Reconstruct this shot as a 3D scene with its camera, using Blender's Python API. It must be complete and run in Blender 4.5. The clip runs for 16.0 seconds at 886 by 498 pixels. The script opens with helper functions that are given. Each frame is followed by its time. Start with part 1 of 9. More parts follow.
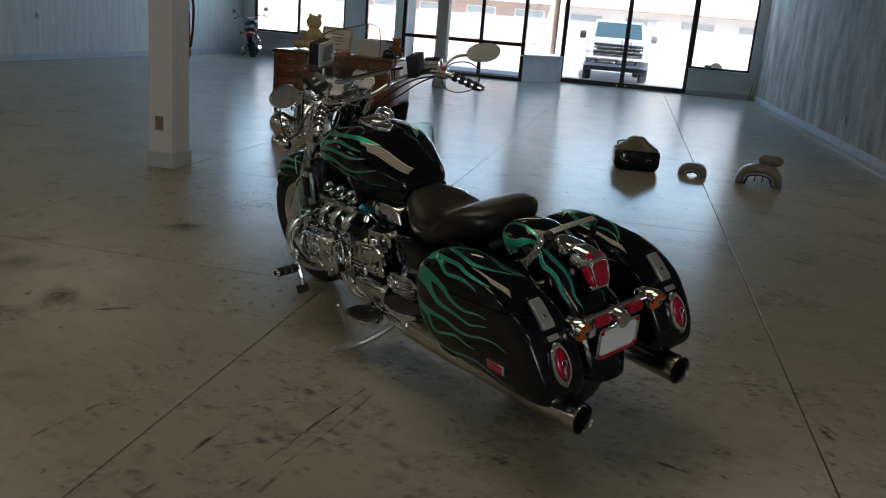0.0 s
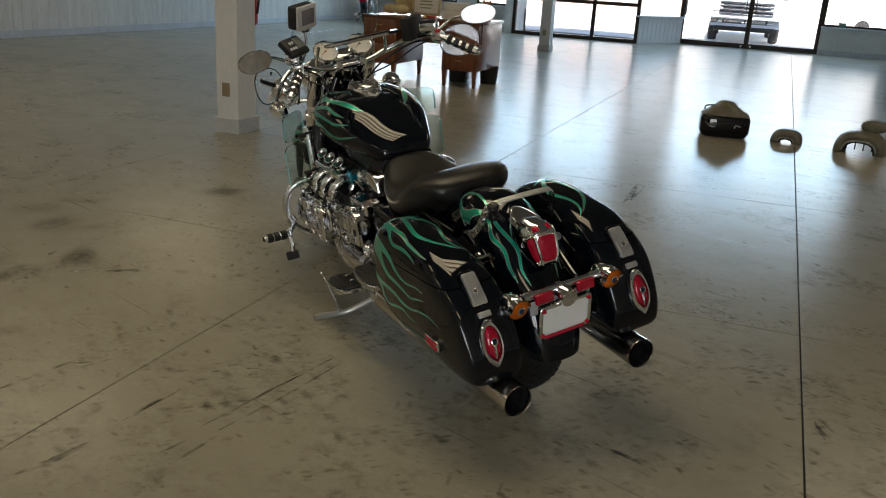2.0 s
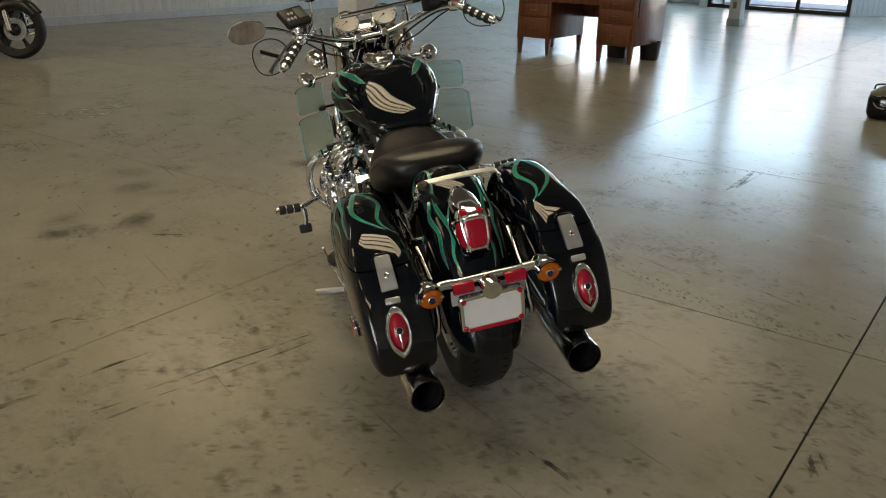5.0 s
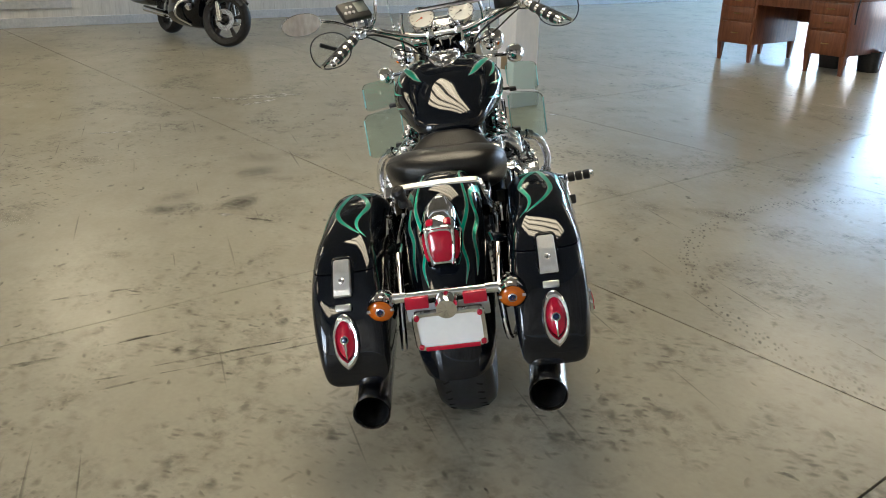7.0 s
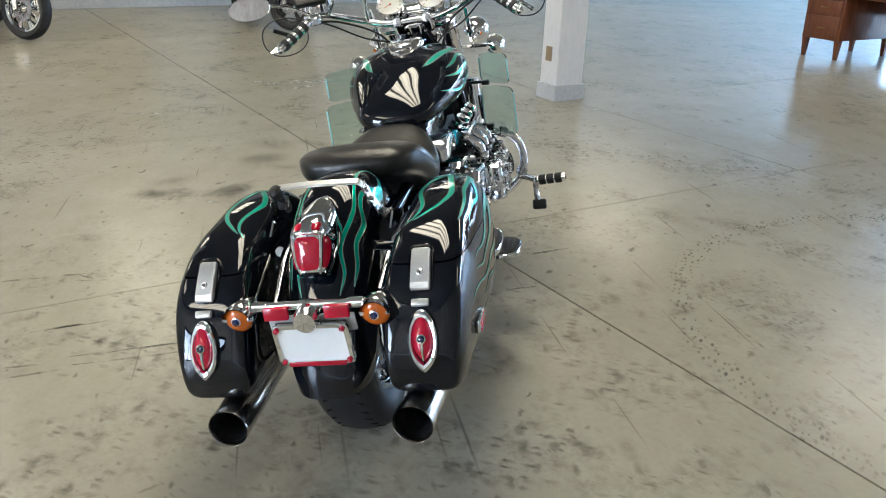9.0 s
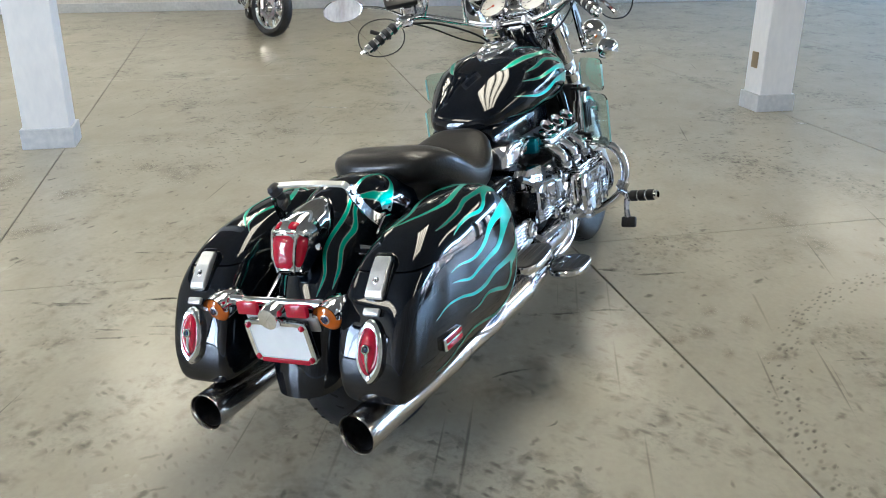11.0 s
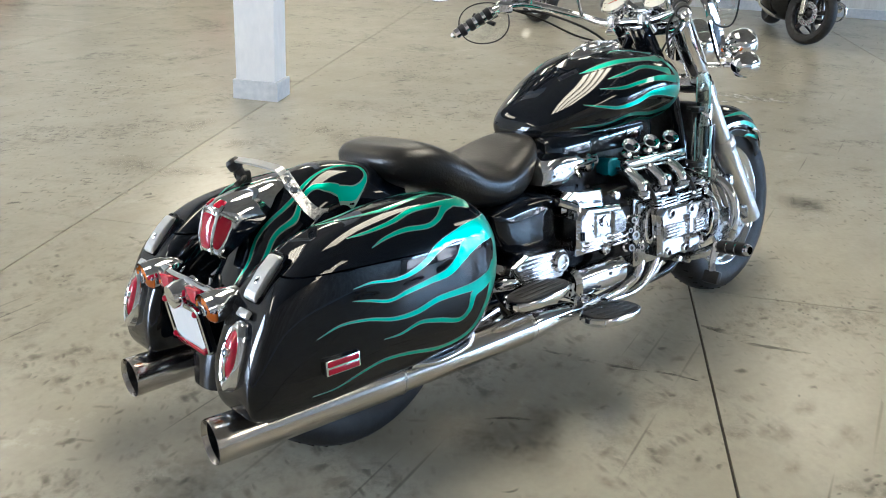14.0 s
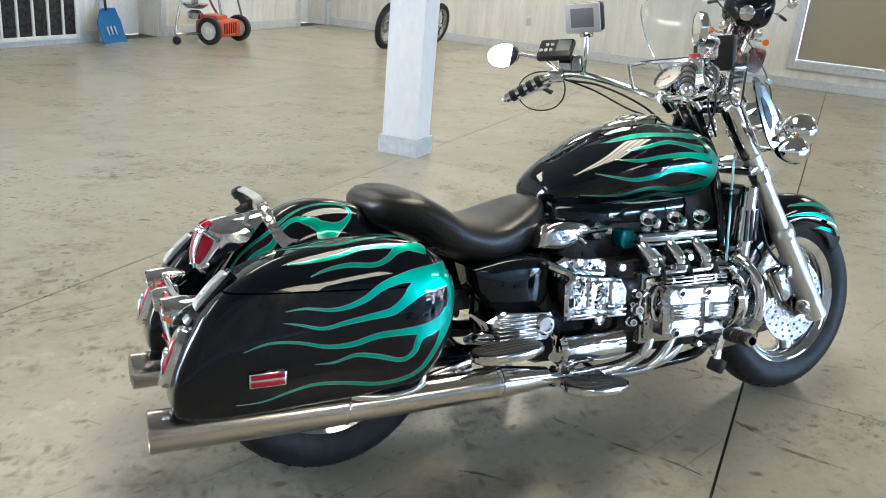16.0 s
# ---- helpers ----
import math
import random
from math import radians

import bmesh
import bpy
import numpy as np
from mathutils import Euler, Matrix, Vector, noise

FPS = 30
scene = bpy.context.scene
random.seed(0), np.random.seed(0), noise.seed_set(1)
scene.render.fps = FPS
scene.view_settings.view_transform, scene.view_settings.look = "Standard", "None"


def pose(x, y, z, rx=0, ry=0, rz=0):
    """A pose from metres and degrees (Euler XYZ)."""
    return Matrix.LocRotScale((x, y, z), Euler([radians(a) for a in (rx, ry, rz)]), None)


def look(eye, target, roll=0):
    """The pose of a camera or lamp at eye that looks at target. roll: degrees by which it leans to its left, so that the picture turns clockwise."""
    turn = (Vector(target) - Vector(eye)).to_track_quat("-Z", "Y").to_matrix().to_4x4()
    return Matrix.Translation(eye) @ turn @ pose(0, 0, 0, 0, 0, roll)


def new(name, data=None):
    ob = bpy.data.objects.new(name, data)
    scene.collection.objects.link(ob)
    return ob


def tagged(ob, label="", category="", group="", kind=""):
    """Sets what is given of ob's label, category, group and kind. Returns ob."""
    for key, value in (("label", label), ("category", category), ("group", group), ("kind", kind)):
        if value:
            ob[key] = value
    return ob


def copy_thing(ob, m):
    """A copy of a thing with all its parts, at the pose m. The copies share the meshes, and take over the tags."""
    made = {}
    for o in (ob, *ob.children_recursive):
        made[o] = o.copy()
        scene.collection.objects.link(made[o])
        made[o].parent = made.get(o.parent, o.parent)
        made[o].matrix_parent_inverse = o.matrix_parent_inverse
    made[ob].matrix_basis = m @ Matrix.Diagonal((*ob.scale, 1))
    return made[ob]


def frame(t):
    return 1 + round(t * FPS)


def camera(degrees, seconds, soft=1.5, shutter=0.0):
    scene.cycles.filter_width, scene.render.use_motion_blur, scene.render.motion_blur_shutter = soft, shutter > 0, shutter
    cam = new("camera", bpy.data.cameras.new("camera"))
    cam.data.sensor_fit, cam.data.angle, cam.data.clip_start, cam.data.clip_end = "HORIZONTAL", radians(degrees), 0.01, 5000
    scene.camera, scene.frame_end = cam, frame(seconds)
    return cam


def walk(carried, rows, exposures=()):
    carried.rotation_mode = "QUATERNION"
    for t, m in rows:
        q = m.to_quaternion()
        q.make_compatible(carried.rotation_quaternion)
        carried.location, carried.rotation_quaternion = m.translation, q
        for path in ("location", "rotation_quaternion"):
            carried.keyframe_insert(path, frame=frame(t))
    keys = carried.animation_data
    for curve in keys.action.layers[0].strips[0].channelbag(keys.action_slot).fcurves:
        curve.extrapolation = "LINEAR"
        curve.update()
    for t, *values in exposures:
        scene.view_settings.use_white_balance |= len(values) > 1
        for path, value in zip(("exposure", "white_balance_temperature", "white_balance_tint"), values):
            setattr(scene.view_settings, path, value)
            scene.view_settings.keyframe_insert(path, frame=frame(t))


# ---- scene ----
cam = camera(55.3, 16.0, 1.0)
METRES, EYE, TILT, LEAN, TURN = 5.4, 1.425, -0.6, 0.0, 11.4
ROWS = [
    (0.0, 0.0, 0.0, 0.0, 1.22, -14.57, -4.7),
    (0.5, 0.0431, -0.0065, 0.0018, 6.91, -14.92, -4.42),
    (1.0, 0.0759, -0.0056, 0.0041, 8.58, -15.18, -4.57),
    (1.5, 0.0944, 0.0086, 0.0029, 9.47, -16.61, -4.23),
    (2.0, 0.1127, 0.0304, 0.0058, 10.01, -17.49, -3.35),
    (2.5, 0.1337, 0.0423, 0.006, 10.75, -17.5, -2.93),
    (3.0, 0.1757, 0.0463, 0.0067, 13.33, -17.66, -2.78),
    (3.5, 0.2023, 0.0523, 0.0059, 17.67, -18.58, -2.12),
    (4.0, 0.2136, 0.0701, 0.0035, 19.26, -19.04, -3.05),
    (4.5, 0.2276, 0.0889, 0.0045, 20.3, -19.47, -2.69),
    (5.0, 0.2551, 0.1061, 0.0055, 24.18, -19.63, -1.91),
    (7.5, 0.3723, 0.2276, 0.0058, 42.21, -20.58, -2.54),
    (8.0, 0.3873, 0.2534, 0.0038, 43.62, -20.96, -2.86),
    (8.5, 0.3911, 0.2852, 0.0046, 45.86, -21.16, -2.47),
    (9.0, 0.4026, 0.3067, 0.0064, 47.55, -21.28, -2.42),
    (9.5, 0.4323, 0.3352, 0.0091, 54.88, -21.47, -1.52),
    (12.0, 0.4705, 0.4707, 0.0079, 72.26, -22.26, -0.72),
    (12.5, 0.4593, 0.4932, 0.0066, 78.24, -22.6, -0.6),
    (13.0, 0.4429, 0.515, 0.0055, 81.37, -22.81, -1.97),
    (13.5, 0.4363, 0.5592, 0.0045, 84.21, -23.15, -3.4),
    (14.0, 0.4415, 0.5902, 0.0052, 88.16, -23.3, -3.8),
    (14.5, 0.4613, 0.6129, 0.0087, 91.09, -22.81, -4.18),
    (15.0, 0.4713, 0.6322, 0.014, 93.99, -20.15, -5.08),
    (15.5, 0.4579, 0.6707, 0.01, 96.98, -19.49, -6.3),
    (16.0, 0.4486, 0.7036, 0.0093, 103.75, -19.75, -5.45),
]
walk(cam, [(t, pose(0, 0, EYE, TILT, LEAN, TURN) @ pose(METRES * x, METRES * y, METRES * z, 90 + pitch, roll, yaw)) for t, x, y, z, yaw, pitch, roll in ROWS], exposures=[(0, 0.64, 6300, 10), (0.5, 0.74, 6300, 10), (1.5, 1.45, 6600, 10), (2.5, 1.25, 6900, 9), (3.3, 1.18, 6900, 10), (4, 1.52, 6950, 10), (5, 1.72, 7050, 10), (7.5, 2.84, 5850, 10), (9.5, 3.03, 5550, 10), (12, 3.11, 5350, 11), (14, 3.18, 5500, 11), (16, 3.22, 5450, 10)])

# ---- light ----
world = bpy.data.worlds.new("world")
scene.world = world
world.use_nodes = True
wn = world.node_tree.nodes
sky = wn.new("ShaderNodeTexSky")
sky.sky_type, sky.sun_disc, sky.sun_elevation, sky.sun_rotation = "NISHITA", False, radians(40), radians(160)
world.node_tree.links.new(sky.outputs[0], wn["Background"].inputs[0])
wn["Background"].inputs[1].default_value = 0.15

sun_data = bpy.data.lights.new("sun", "SUN")
sun_data.energy, sun_data.angle, sun_data.color = 5.0, radians(0.5), (1.0, 0.95, 0.88)
sun = new("sun", sun_data)
sun.matrix_world = look((6, -10, 32), (0, 28, 0))

# added area lamps above the shop windows, boosting daylight; the wall behind is solid
for x_, y_, w_ in ((-7.2, 22.93, 8.0), (0.4, 24.53, 4.6)):
    day = bpy.data.lights.new("window_fill_light", "AREA")
    day.shape, day.size, day.size_y, day.energy, day.color = "RECTANGLE", w_, 0.7, 13.5 * w_, (0.5, 0.75, 1.0)
    new("window_fill_light", day).matrix_world = look((x_, y_, 3.17), (x_, y_ - 10, 1.6))

day = bpy.data.lights.new("doorway_daylight", "AREA")
day.shape, day.size, day.size_y, day.energy, day.color = "RECTANGLE", 1.9, 2.1, 27.0, (0.76, 0.88, 1.0)
new("doorway_daylight", day).matrix_world = look((1.4, -4.1, 1.25), (1.4, 6, 1.25))

TUBE_POWER = 0.6      # glow of the ceiling tubes
TUBE_WATTS = 9.4     # light of each ceiling fixture


# ---- materials ----
def mat(name, base, rough=0.5, metal=0.0, coat=0.0, coat_rough=0.03, spec=0.5, alpha=1.0, trans=0.0, ior=1.45):
    m = bpy.data.materials.new(name)
    m.use_nodes = True
    b = m.node_tree.nodes["Principled BSDF"]
    b.inputs["Base Color"].default_value = (*base, 1)
    b.inputs["Roughness"].default_value = rough
    b.inputs["Metallic"].default_value = metal
    b.inputs["Coat Weight"].default_value = coat
    b.inputs["Coat Roughness"].default_value = coat_rough
    b.inputs["Specular IOR Level"].default_value = spec
    b.inputs["Alpha"].default_value = alpha
    b.inputs["Transmission Weight"].default_value = trans
    b.inputs["IOR"].default_value = ior
    return m


def bsdf(m):
    return m.node_tree.nodes["Principled BSDF"]


def grained(m, a, b, scale, detail=4.0, stretch=(1, 1, 1), low=0.35, high=0.65, bump=0.0, bump_scale=None, rough=None, fine=None):
    """Two-scale colour variation, bump and roughness from noise in object space."""
    nt = m.node_tree
    tc = nt.nodes.new("ShaderNodeTexCoord")
    mp = nt.nodes.new("ShaderNodeMapping")
    mp.inputs["Scale"].default_value = stretch
    nt.links.new(tc.outputs["Object"], mp.inputs["Vector"])
    n1 = nt.nodes.new("ShaderNodeTexNoise")
    n1.inputs["Scale"].default_value, n1.inputs["Detail"].default_value, n1.inputs["Roughness"].default_value = scale, detail, 0.6
    nt.links.new(mp.outputs[0], n1.inputs["Vector"])
    ramp = nt.nodes.new("ShaderNodeValToRGB")
    ramp.color_ramp.elements[0].position, ramp.color_ramp.elements[1].position = low, high
    ramp.color_ramp.elements[0].color, ramp.color_ramp.elements[1].color = (*a, 1), (*b, 1)
    nt.links.new(n1.outputs["Fac"], ramp.inputs[0])
    out = ramp.outputs[0]
    n2 = nt.nodes.new("ShaderNodeTexNoise")
    n2.inputs["Scale"].default_value, n2.inputs["Detail"].default_value = fine or scale * 9, 5.0
    nt.links.new(mp.outputs[0], n2.inputs["Vector"])
    mix = nt.nodes.new("ShaderNodeMix")
    mix.data_type, mix.blend_type = "RGBA", "OVERLAY"
    mix.inputs[0].default_value = 0.35
    nt.links.new(out, mix.inputs[6])
    nt.links.new(n2.outputs["Fac"], mix.inputs[7])
    nt.links.new(mix.outputs[2], bsdf(m).inputs["Base Color"])
    if bump:
        bp = nt.nodes.new("ShaderNodeBump")
        bp.inputs["Strength"].default_value, bp.inputs["Distance"].default_value = bump, 0.01
        if bump_scale:
            n3 = nt.nodes.new("ShaderNodeTexNoise")
            n3.inputs["Scale"].default_value, n3.inputs["Detail"].default_value = bump_scale, 3.0
            nt.links.new(mp.outputs[0], n3.inputs["Vector"])
            nt.links.new(n3.outputs["Fac"], bp.inputs["Height"])
        else:
            nt.links.new(n2.outputs["Fac"], bp.inputs["Height"])
        nt.links.new(bp.outputs[0], bsdf(m).inputs["Normal"])
    if rough:
        mr = nt.nodes.new("ShaderNodeMapRange")
        mr.inputs[3].default_value, mr.inputs[4].default_value = rough
        nt.links.new(n1.outputs["Fac"], mr.inputs[0])
        nt.links.new(mr.outputs[0], bsdf(m).inputs["Roughness"])
    return m


def concrete():
    """Sealed, worn warehouse slab: soft cloudy tone, clusters of small foot scuffs, drag marks, oil spots."""
    m = mat("sealed_concrete", (0.3, 0.28, 0.24), 0.4)
    nt = m.node_tree
    L = nt.links.new
    geo = nt.nodes.new("ShaderNodeNewGeometry")

    def math_(op, a, b=None, c=None):
        x = nt.nodes.new("ShaderNodeMath")
        x.operation = op
        for i, q in enumerate((a, b, c)):
            if q is None:
                continue
            if isinstance(q, (int, float)):
                x.inputs[i].default_value = q
            else:
                L(q, x.inputs[i])
        return x.outputs[0]

    def turned(stretch, turn):
        rt = nt.nodes.new("ShaderNodeMapping")
        rt.inputs["Rotation"].default_value = (0, 0, turn)
        L(geo.outputs["Position"], rt.inputs["Vector"])
        mp = nt.nodes.new("ShaderNodeMapping")
        mp.inputs["Scale"].default_value = stretch
        L(rt.outputs[0], mp.inputs["Vector"])
        return mp.outputs[0]

    def noise_tex(scale, detail, rough, dist=0.0, stretch=(1, 1, 1), turn=0.0):
        n = nt.nodes.new("ShaderNodeTexNoise")
        n.inputs["Scale"].default_value, n.inputs["Detail"].default_value = scale, detail
        n.inputs["Roughness"].default_value, n.inputs["Distortion"].default_value = rough, dist
        L(turned(stretch, turn), n.inputs["Vector"])
        return n.outputs["Fac"]

    def step(fac, lo, hi, a=0.0, b=1.0):
        r = nt.nodes.new("ShaderNodeMapRange")
        r.interpolation_type = "SMOOTHSTEP"
        for i, q in enumerate((lo, hi, a, b)):
            r.inputs[1 + i].default_value = q
        L(fac, r.inputs[0])
        return r.outputs[0]

    def ramp(fac, p0, c0, p1, c1):
        r = nt.nodes.new("ShaderNodeValToRGB")
        e = r.color_ramp.elements
        e[0].position, e[1].position, e[0].color, e[1].color = p0, p1, (*c0, 1), (*c1, 1)
        L(fac, r.inputs[0])
        return r.outputs[0]

    def blend(kind, fac, a, b):
        x = nt.nodes.new("ShaderNodeMix")
        x.data_type, x.blend_type = "RGBA", kind
        if isinstance(fac, float):
            x.inputs[0].default_value = fac
        else:
            L(fac, x.inputs[0])
        L(a, x.inputs[6])
        L(b, x.inputs[7])
        return x.outputs[2]

    wob = nt.nodes.new("ShaderNodeTexNoise")
    wob.inputs["Scale"].default_value, wob.inputs["Detail"].default_value = 26.0, 4.0
    L(geo.outputs["Position"], wob.inputs["Vector"])

    def dabs(scale, stretch, turn, size, share, wobble, blur=0.9):
        """Scattered soft dabs: one to a cell, in a share of the cells, with uneven outlines."""
        vec = nt.nodes.new("ShaderNodeMix")
        vec.data_type, vec.blend_type = "RGBA", "LINEAR_LIGHT"
        vec.inputs[0].default_value = wobble
        L(turned((stretch[0] * scale, stretch[1] * scale, 0.0), turn), vec.inputs[6])
        L(wob.outputs["Color"], vec.inputs[7])
        v = nt.nodes.new("ShaderNodeTexVoronoi")
        v.voronoi_dimensions = "2D"
        v.inputs["Scale"].default_value = 1.0
        L(vec.outputs[2], v.inputs["Vector"])
        rgb = nt.nodes.new("ShaderNodeSeparateColor")
        L(v.outputs["Color"], rgb.inputs[0])
        r = math_("MULTIPLY_ADD", rgb.outputs[1], size * 0.7, size * 0.5)
        soft = math_("SUBTRACT", 1.0, math_("DIVIDE", v.outputs["Distance"], r))
        near = step(soft, 0.0, blur)
        return math_("MULTIPLY", math_("MULTIPLY", near, math_("LESS_THAN", rgb.outputs[0], share)), math_("MULTIPLY_ADD", rgb.outputs[2], 0.6, 0.4))

    base = ramp(noise_tex(0.5, 2, 0.5, 0.3), 0.3, (0.395, 0.375, 0.31), 0.72, (0.42, 0.40, 0.333))
    grain = ramp(noise_tex(45, 2, 0.5), 0.3, (0.47, 0.47, 0.47), 0.75, (0.53, 0.53, 0.53))
    col = blend("OVERLAY", 0.5, base, grain)
    cloud = ramp(noise_tex(2.4, 9, 0.7, 0.2), 0.3, (0.83, 0.82, 0.80), 0.7, (1.07, 1.07, 1.07))
    col = blend("MULTIPLY", 0.6, col, cloud)
    smear = ramp(noise_tex(6.0, 9, 0.72, 0.2, (0.5, 1.4, 1), 0.55), 0.34, (0.82, 0.81, 0.785), 0.62, (1.04, 1.04, 1.04))
    col = blend("MULTIPLY", 0.3, col, smear)
    dark = nt.nodes.new("ShaderNodeRGB")
    dark.outputs[0].default_value = (0.085, 0.08, 0.072, 1)
    # walked-on areas: a soft grey film and clusters of dashes
    walk_a = step(noise_tex(0.62, 3, 0.5, 0.3), 0.47, 0.66)
    walk_b = step(noise_tex(1.5, 3, 0.55, 0.4, (1, 1.3, 1), 0.8), 0.5, 0.68)
    near = nt.nodes.new("ShaderNodeVectorMath")
    near.operation = "DISTANCE"
    near.inputs[1].default_value = (0.1, 2.5, 0)
    L(geo.outputs["Position"], near.inputs[0])
    walk_c = math_("MULTIPLY", step(near.outputs["Value"], 2.7, 1.0), step(noise_tex(2.4, 4, 0.6, 0.3), 0.42, 0.62))
    film = math_("MULTIPLY", math_("MAXIMUM", walk_b, walk_c), step(noise_tex(9, 9, 0.78, 0.1), 0.42, 0.7, 0.0, 0.55))
    col = blend("MIX", film, col, dark.outputs[0])
    for sc, st, tn, sz, sh, wo, k, w in ((12, (1, 2.2), 0.62, 0.44, 0.3, 0.36, 0.6, walk_b), (18, (1, 2.6), -0.25, 0.42, 0.26, 0.34, 0.6, walk_a),
                                         (9, (1, 2.8), 1.3, 0.36, 0.2, 0.34, 0.75, walk_a), (26, (1, 1.5), 0.2, 0.36, 0.26, 0.3, 0.7, walk_b), (7, (1, 2.0), 0.9, 0.26, 0.05, 0.3, 0.7, None), (14, (1, 2.4), 0.3, 0.36, 0.035, 0.3, 0.6, None), (10, (1, 1.9), 0.5, 0.5, 0.36, 0.34, 0.78, walk_c), (15, (1, 2.3), -0.7, 0.5, 0.34, 0.34, 0.72, walk_c), (24, (1, 1.8), 0.1, 0.42, 0.12, 0.4, 0.5, walk_c)):
        d = math_("MULTIPLY", dabs(sc, st, tn, sz, sh, wo), k)
        col = blend("MIX", math_("MULTIPLY", d, w) if w else d, col, dark.outputs[0])
    # long thin drag marks
    for sc, st, tn, sh in ((3.0, (0.6, 24), 0.35, 0.012),):
        col = blend("MIX", math_("MULTIPLY", dabs(sc, st, tn, 0.5, sh, 0.04), 0.6), col, dark.outputs[0])
    # oil spots
    for sc, st, tn, sz, sh in ((1.7, (1, 1.9), 0.4, 0.2, 0.2), (3.4, (1, 1.5), -0.3, 0.22, 0.1)):
        o = math_("MULTIPLY", dabs(sc, st, tn, sz, sh, 0.06, 1.6), step(noise_tex(20, 7, 0.75), 0.36, 0.64, 0.3, 1.0))
        col = blend("MIX", o, col, dark.outputs[0])
    # a tyre's curved track
    far = nt.nodes.new("ShaderNodeVectorMath")
    far.operation = "DISTANCE"
    far.inputs[1].default_value = (0.55, 5.6, 0)
    L(geo.outputs["Position"], far.inputs[0])
    band = math_("SUBTRACT", 1.0, math_("MULTIPLY", math_("ABSOLUTE", math_("SUBTRACT", far.outputs["Value"], 1.39)), 14.0))
    track = math_("MULTIPLY", step(band, 0.0, 0.6), math_("MULTIPLY", dabs(24, (1, 2.1), 0.9, 0.5, 0.6, 0.25), step(noise_tex(1.1, 3, 0.5), 0.36, 0.52, 0.3, 0.9)))
    col = blend("MIX", track, col, dark.outputs[0])
    pale = nt.nodes.new("ShaderNodeRGB")
    pale.outputs[0].default_value = (0.6, 0.58, 0.53, 1)
    col = blend("MIX", math_("MULTIPLY", dabs(1.5, (0.6, 2.6), 0.5, 0.34, 0.09, 0.16, 1.8), step(noise_tex(14, 6, 0.7), 0.45, 0.65, 0.1, 0.9)), col, pale.outputs[0])
    L(col, bsdf(m).inputs["Base Color"])
    bsdf(m).inputs["Roughness"].default_value = 0.24
    bsdf(m).inputs["Specular IOR Level"].default_value = 0.3
    return m


CONCRETE = concrete()
JOINT = mat("joint_dirt", (0.05, 0.045, 0.04), 0.9)
WALL = grained(mat("streaked_plank_wall", (0.6, 0.6, 0.58), 0.6), (0.62, 0.62, 0.61), (0.78, 0.78, 0.76), 3.0, 6, (3.2, 3.2, 0.35), 0.3, 0.7, 0.15, 14, None, 30)
WALL_STAINED = grained(mat("stained_plank_wall", (0.42, 0.38, 0.34), 0.75), (0.26, 0.22, 0.185), (0.58, 0.55, 0.52), 1.6, 9, (1.2, 1.2, 0.6), 0.32, 0.66, 0.3, 12, None, 22)
WALL_WHITE = grained(mat("white_wall_paint", (0.75, 0.75, 0.74), 0.6), (0.68, 0.68, 0.67), (0.78, 0.78, 0.77), 2.5, 4, (1, 1, 1), 0.3, 0.7, 0.05)
COLUMN = grained(mat("column_paint", (0.78, 0.8, 0.84), 0.4), (0.75, 0.77, 0.81), (0.81, 0.83, 0.87), 3.0, 4, (1, 1, 0.4), 0.3, 0.7, 0.05)
BASEB = grained(mat("grey_blue_baseboard", (0.57, 0.6, 0.65), 0.5), (0.53, 0.56, 0.61), (0.6, 0.63, 0.68), 3.0)
# unseen ceiling, kept dark grey so chrome and gloss black mirror dark gaps
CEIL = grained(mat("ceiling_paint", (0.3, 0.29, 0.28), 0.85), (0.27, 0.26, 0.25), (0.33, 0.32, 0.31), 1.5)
DARKFRAME = mat("dark_bronze_aluminium", (0.035, 0.028, 0.024), 0.35, 0.6)
GLASS = mat("window_glass", (1, 1, 1), 0.0, trans=1.0, ior=1.45)
GLASS_TINT = mat("tinted_clear_plastic", (0.72, 0.87, 0.83), 0.03, trans=1.0, ior=1.35)
GLASS_CLEAR = mat("clear_plastic", (0.97, 0.99, 0.99), 0.02, trans=1.0, ior=1.4)
BLACK = mat("black_gloss_paint", (0.003, 0.0045, 0.008), 0.3, 0.0, 1.0, 0.012, 0.0)
bsdf(BLACK).inputs["Coat IOR"].default_value = 1.46
GREEN = mat("green_pearl_paint", (0.0, 0.46, 0.33), 0.33, 0.82, 1.0, 0.015)
PALE = mat("pale_green_pinstripe", (0.32, 0.52, 0.45), 0.25, 0.4, 1.0, 0.02)
CHROME = mat("chrome", (0.74, 0.75, 0.77), 0.03, 1.0)
CAST = mat("cast_chrome", (0.66, 0.67, 0.69), 0.05, 1.0)
cn = CAST.node_tree.nodes
ctc, cnz, cbp = cn.new("ShaderNodeTexCoord"), cn.new("ShaderNodeTexNoise"), cn.new("ShaderNodeBump")
cnz.inputs["Scale"].default_value, cnz.inputs["Detail"].default_value = 24.0, 2.0
cbp.inputs["Strength"].default_value, cbp.inputs["Distance"].default_value = 0.5, 0.006
CAST.node_tree.links.new(ctc.outputs["Object"], cnz.inputs["Vector"])
CAST.node_tree.links.new(cnz.outputs["Fac"], cbp.inputs["Height"])
CAST.node_tree.links.new(cbp.outputs[0], bsdf(CAST).inputs["Normal"])
CHROME_WORN = grained(mat("polished_aluminium", (0.6, 0.61, 0.62), 0.2, 1.0), (0.4, 0.41, 0.42), (0.58, 0.59, 0.6), 14, 4, (1, 1, 1), 0.3, 0.7, 0.25, 45, (0.1, 0.26))
STEEL = mat("brushed_steel_pipe", (0.58, 0.55, 0.51), 0.17, 1.0)
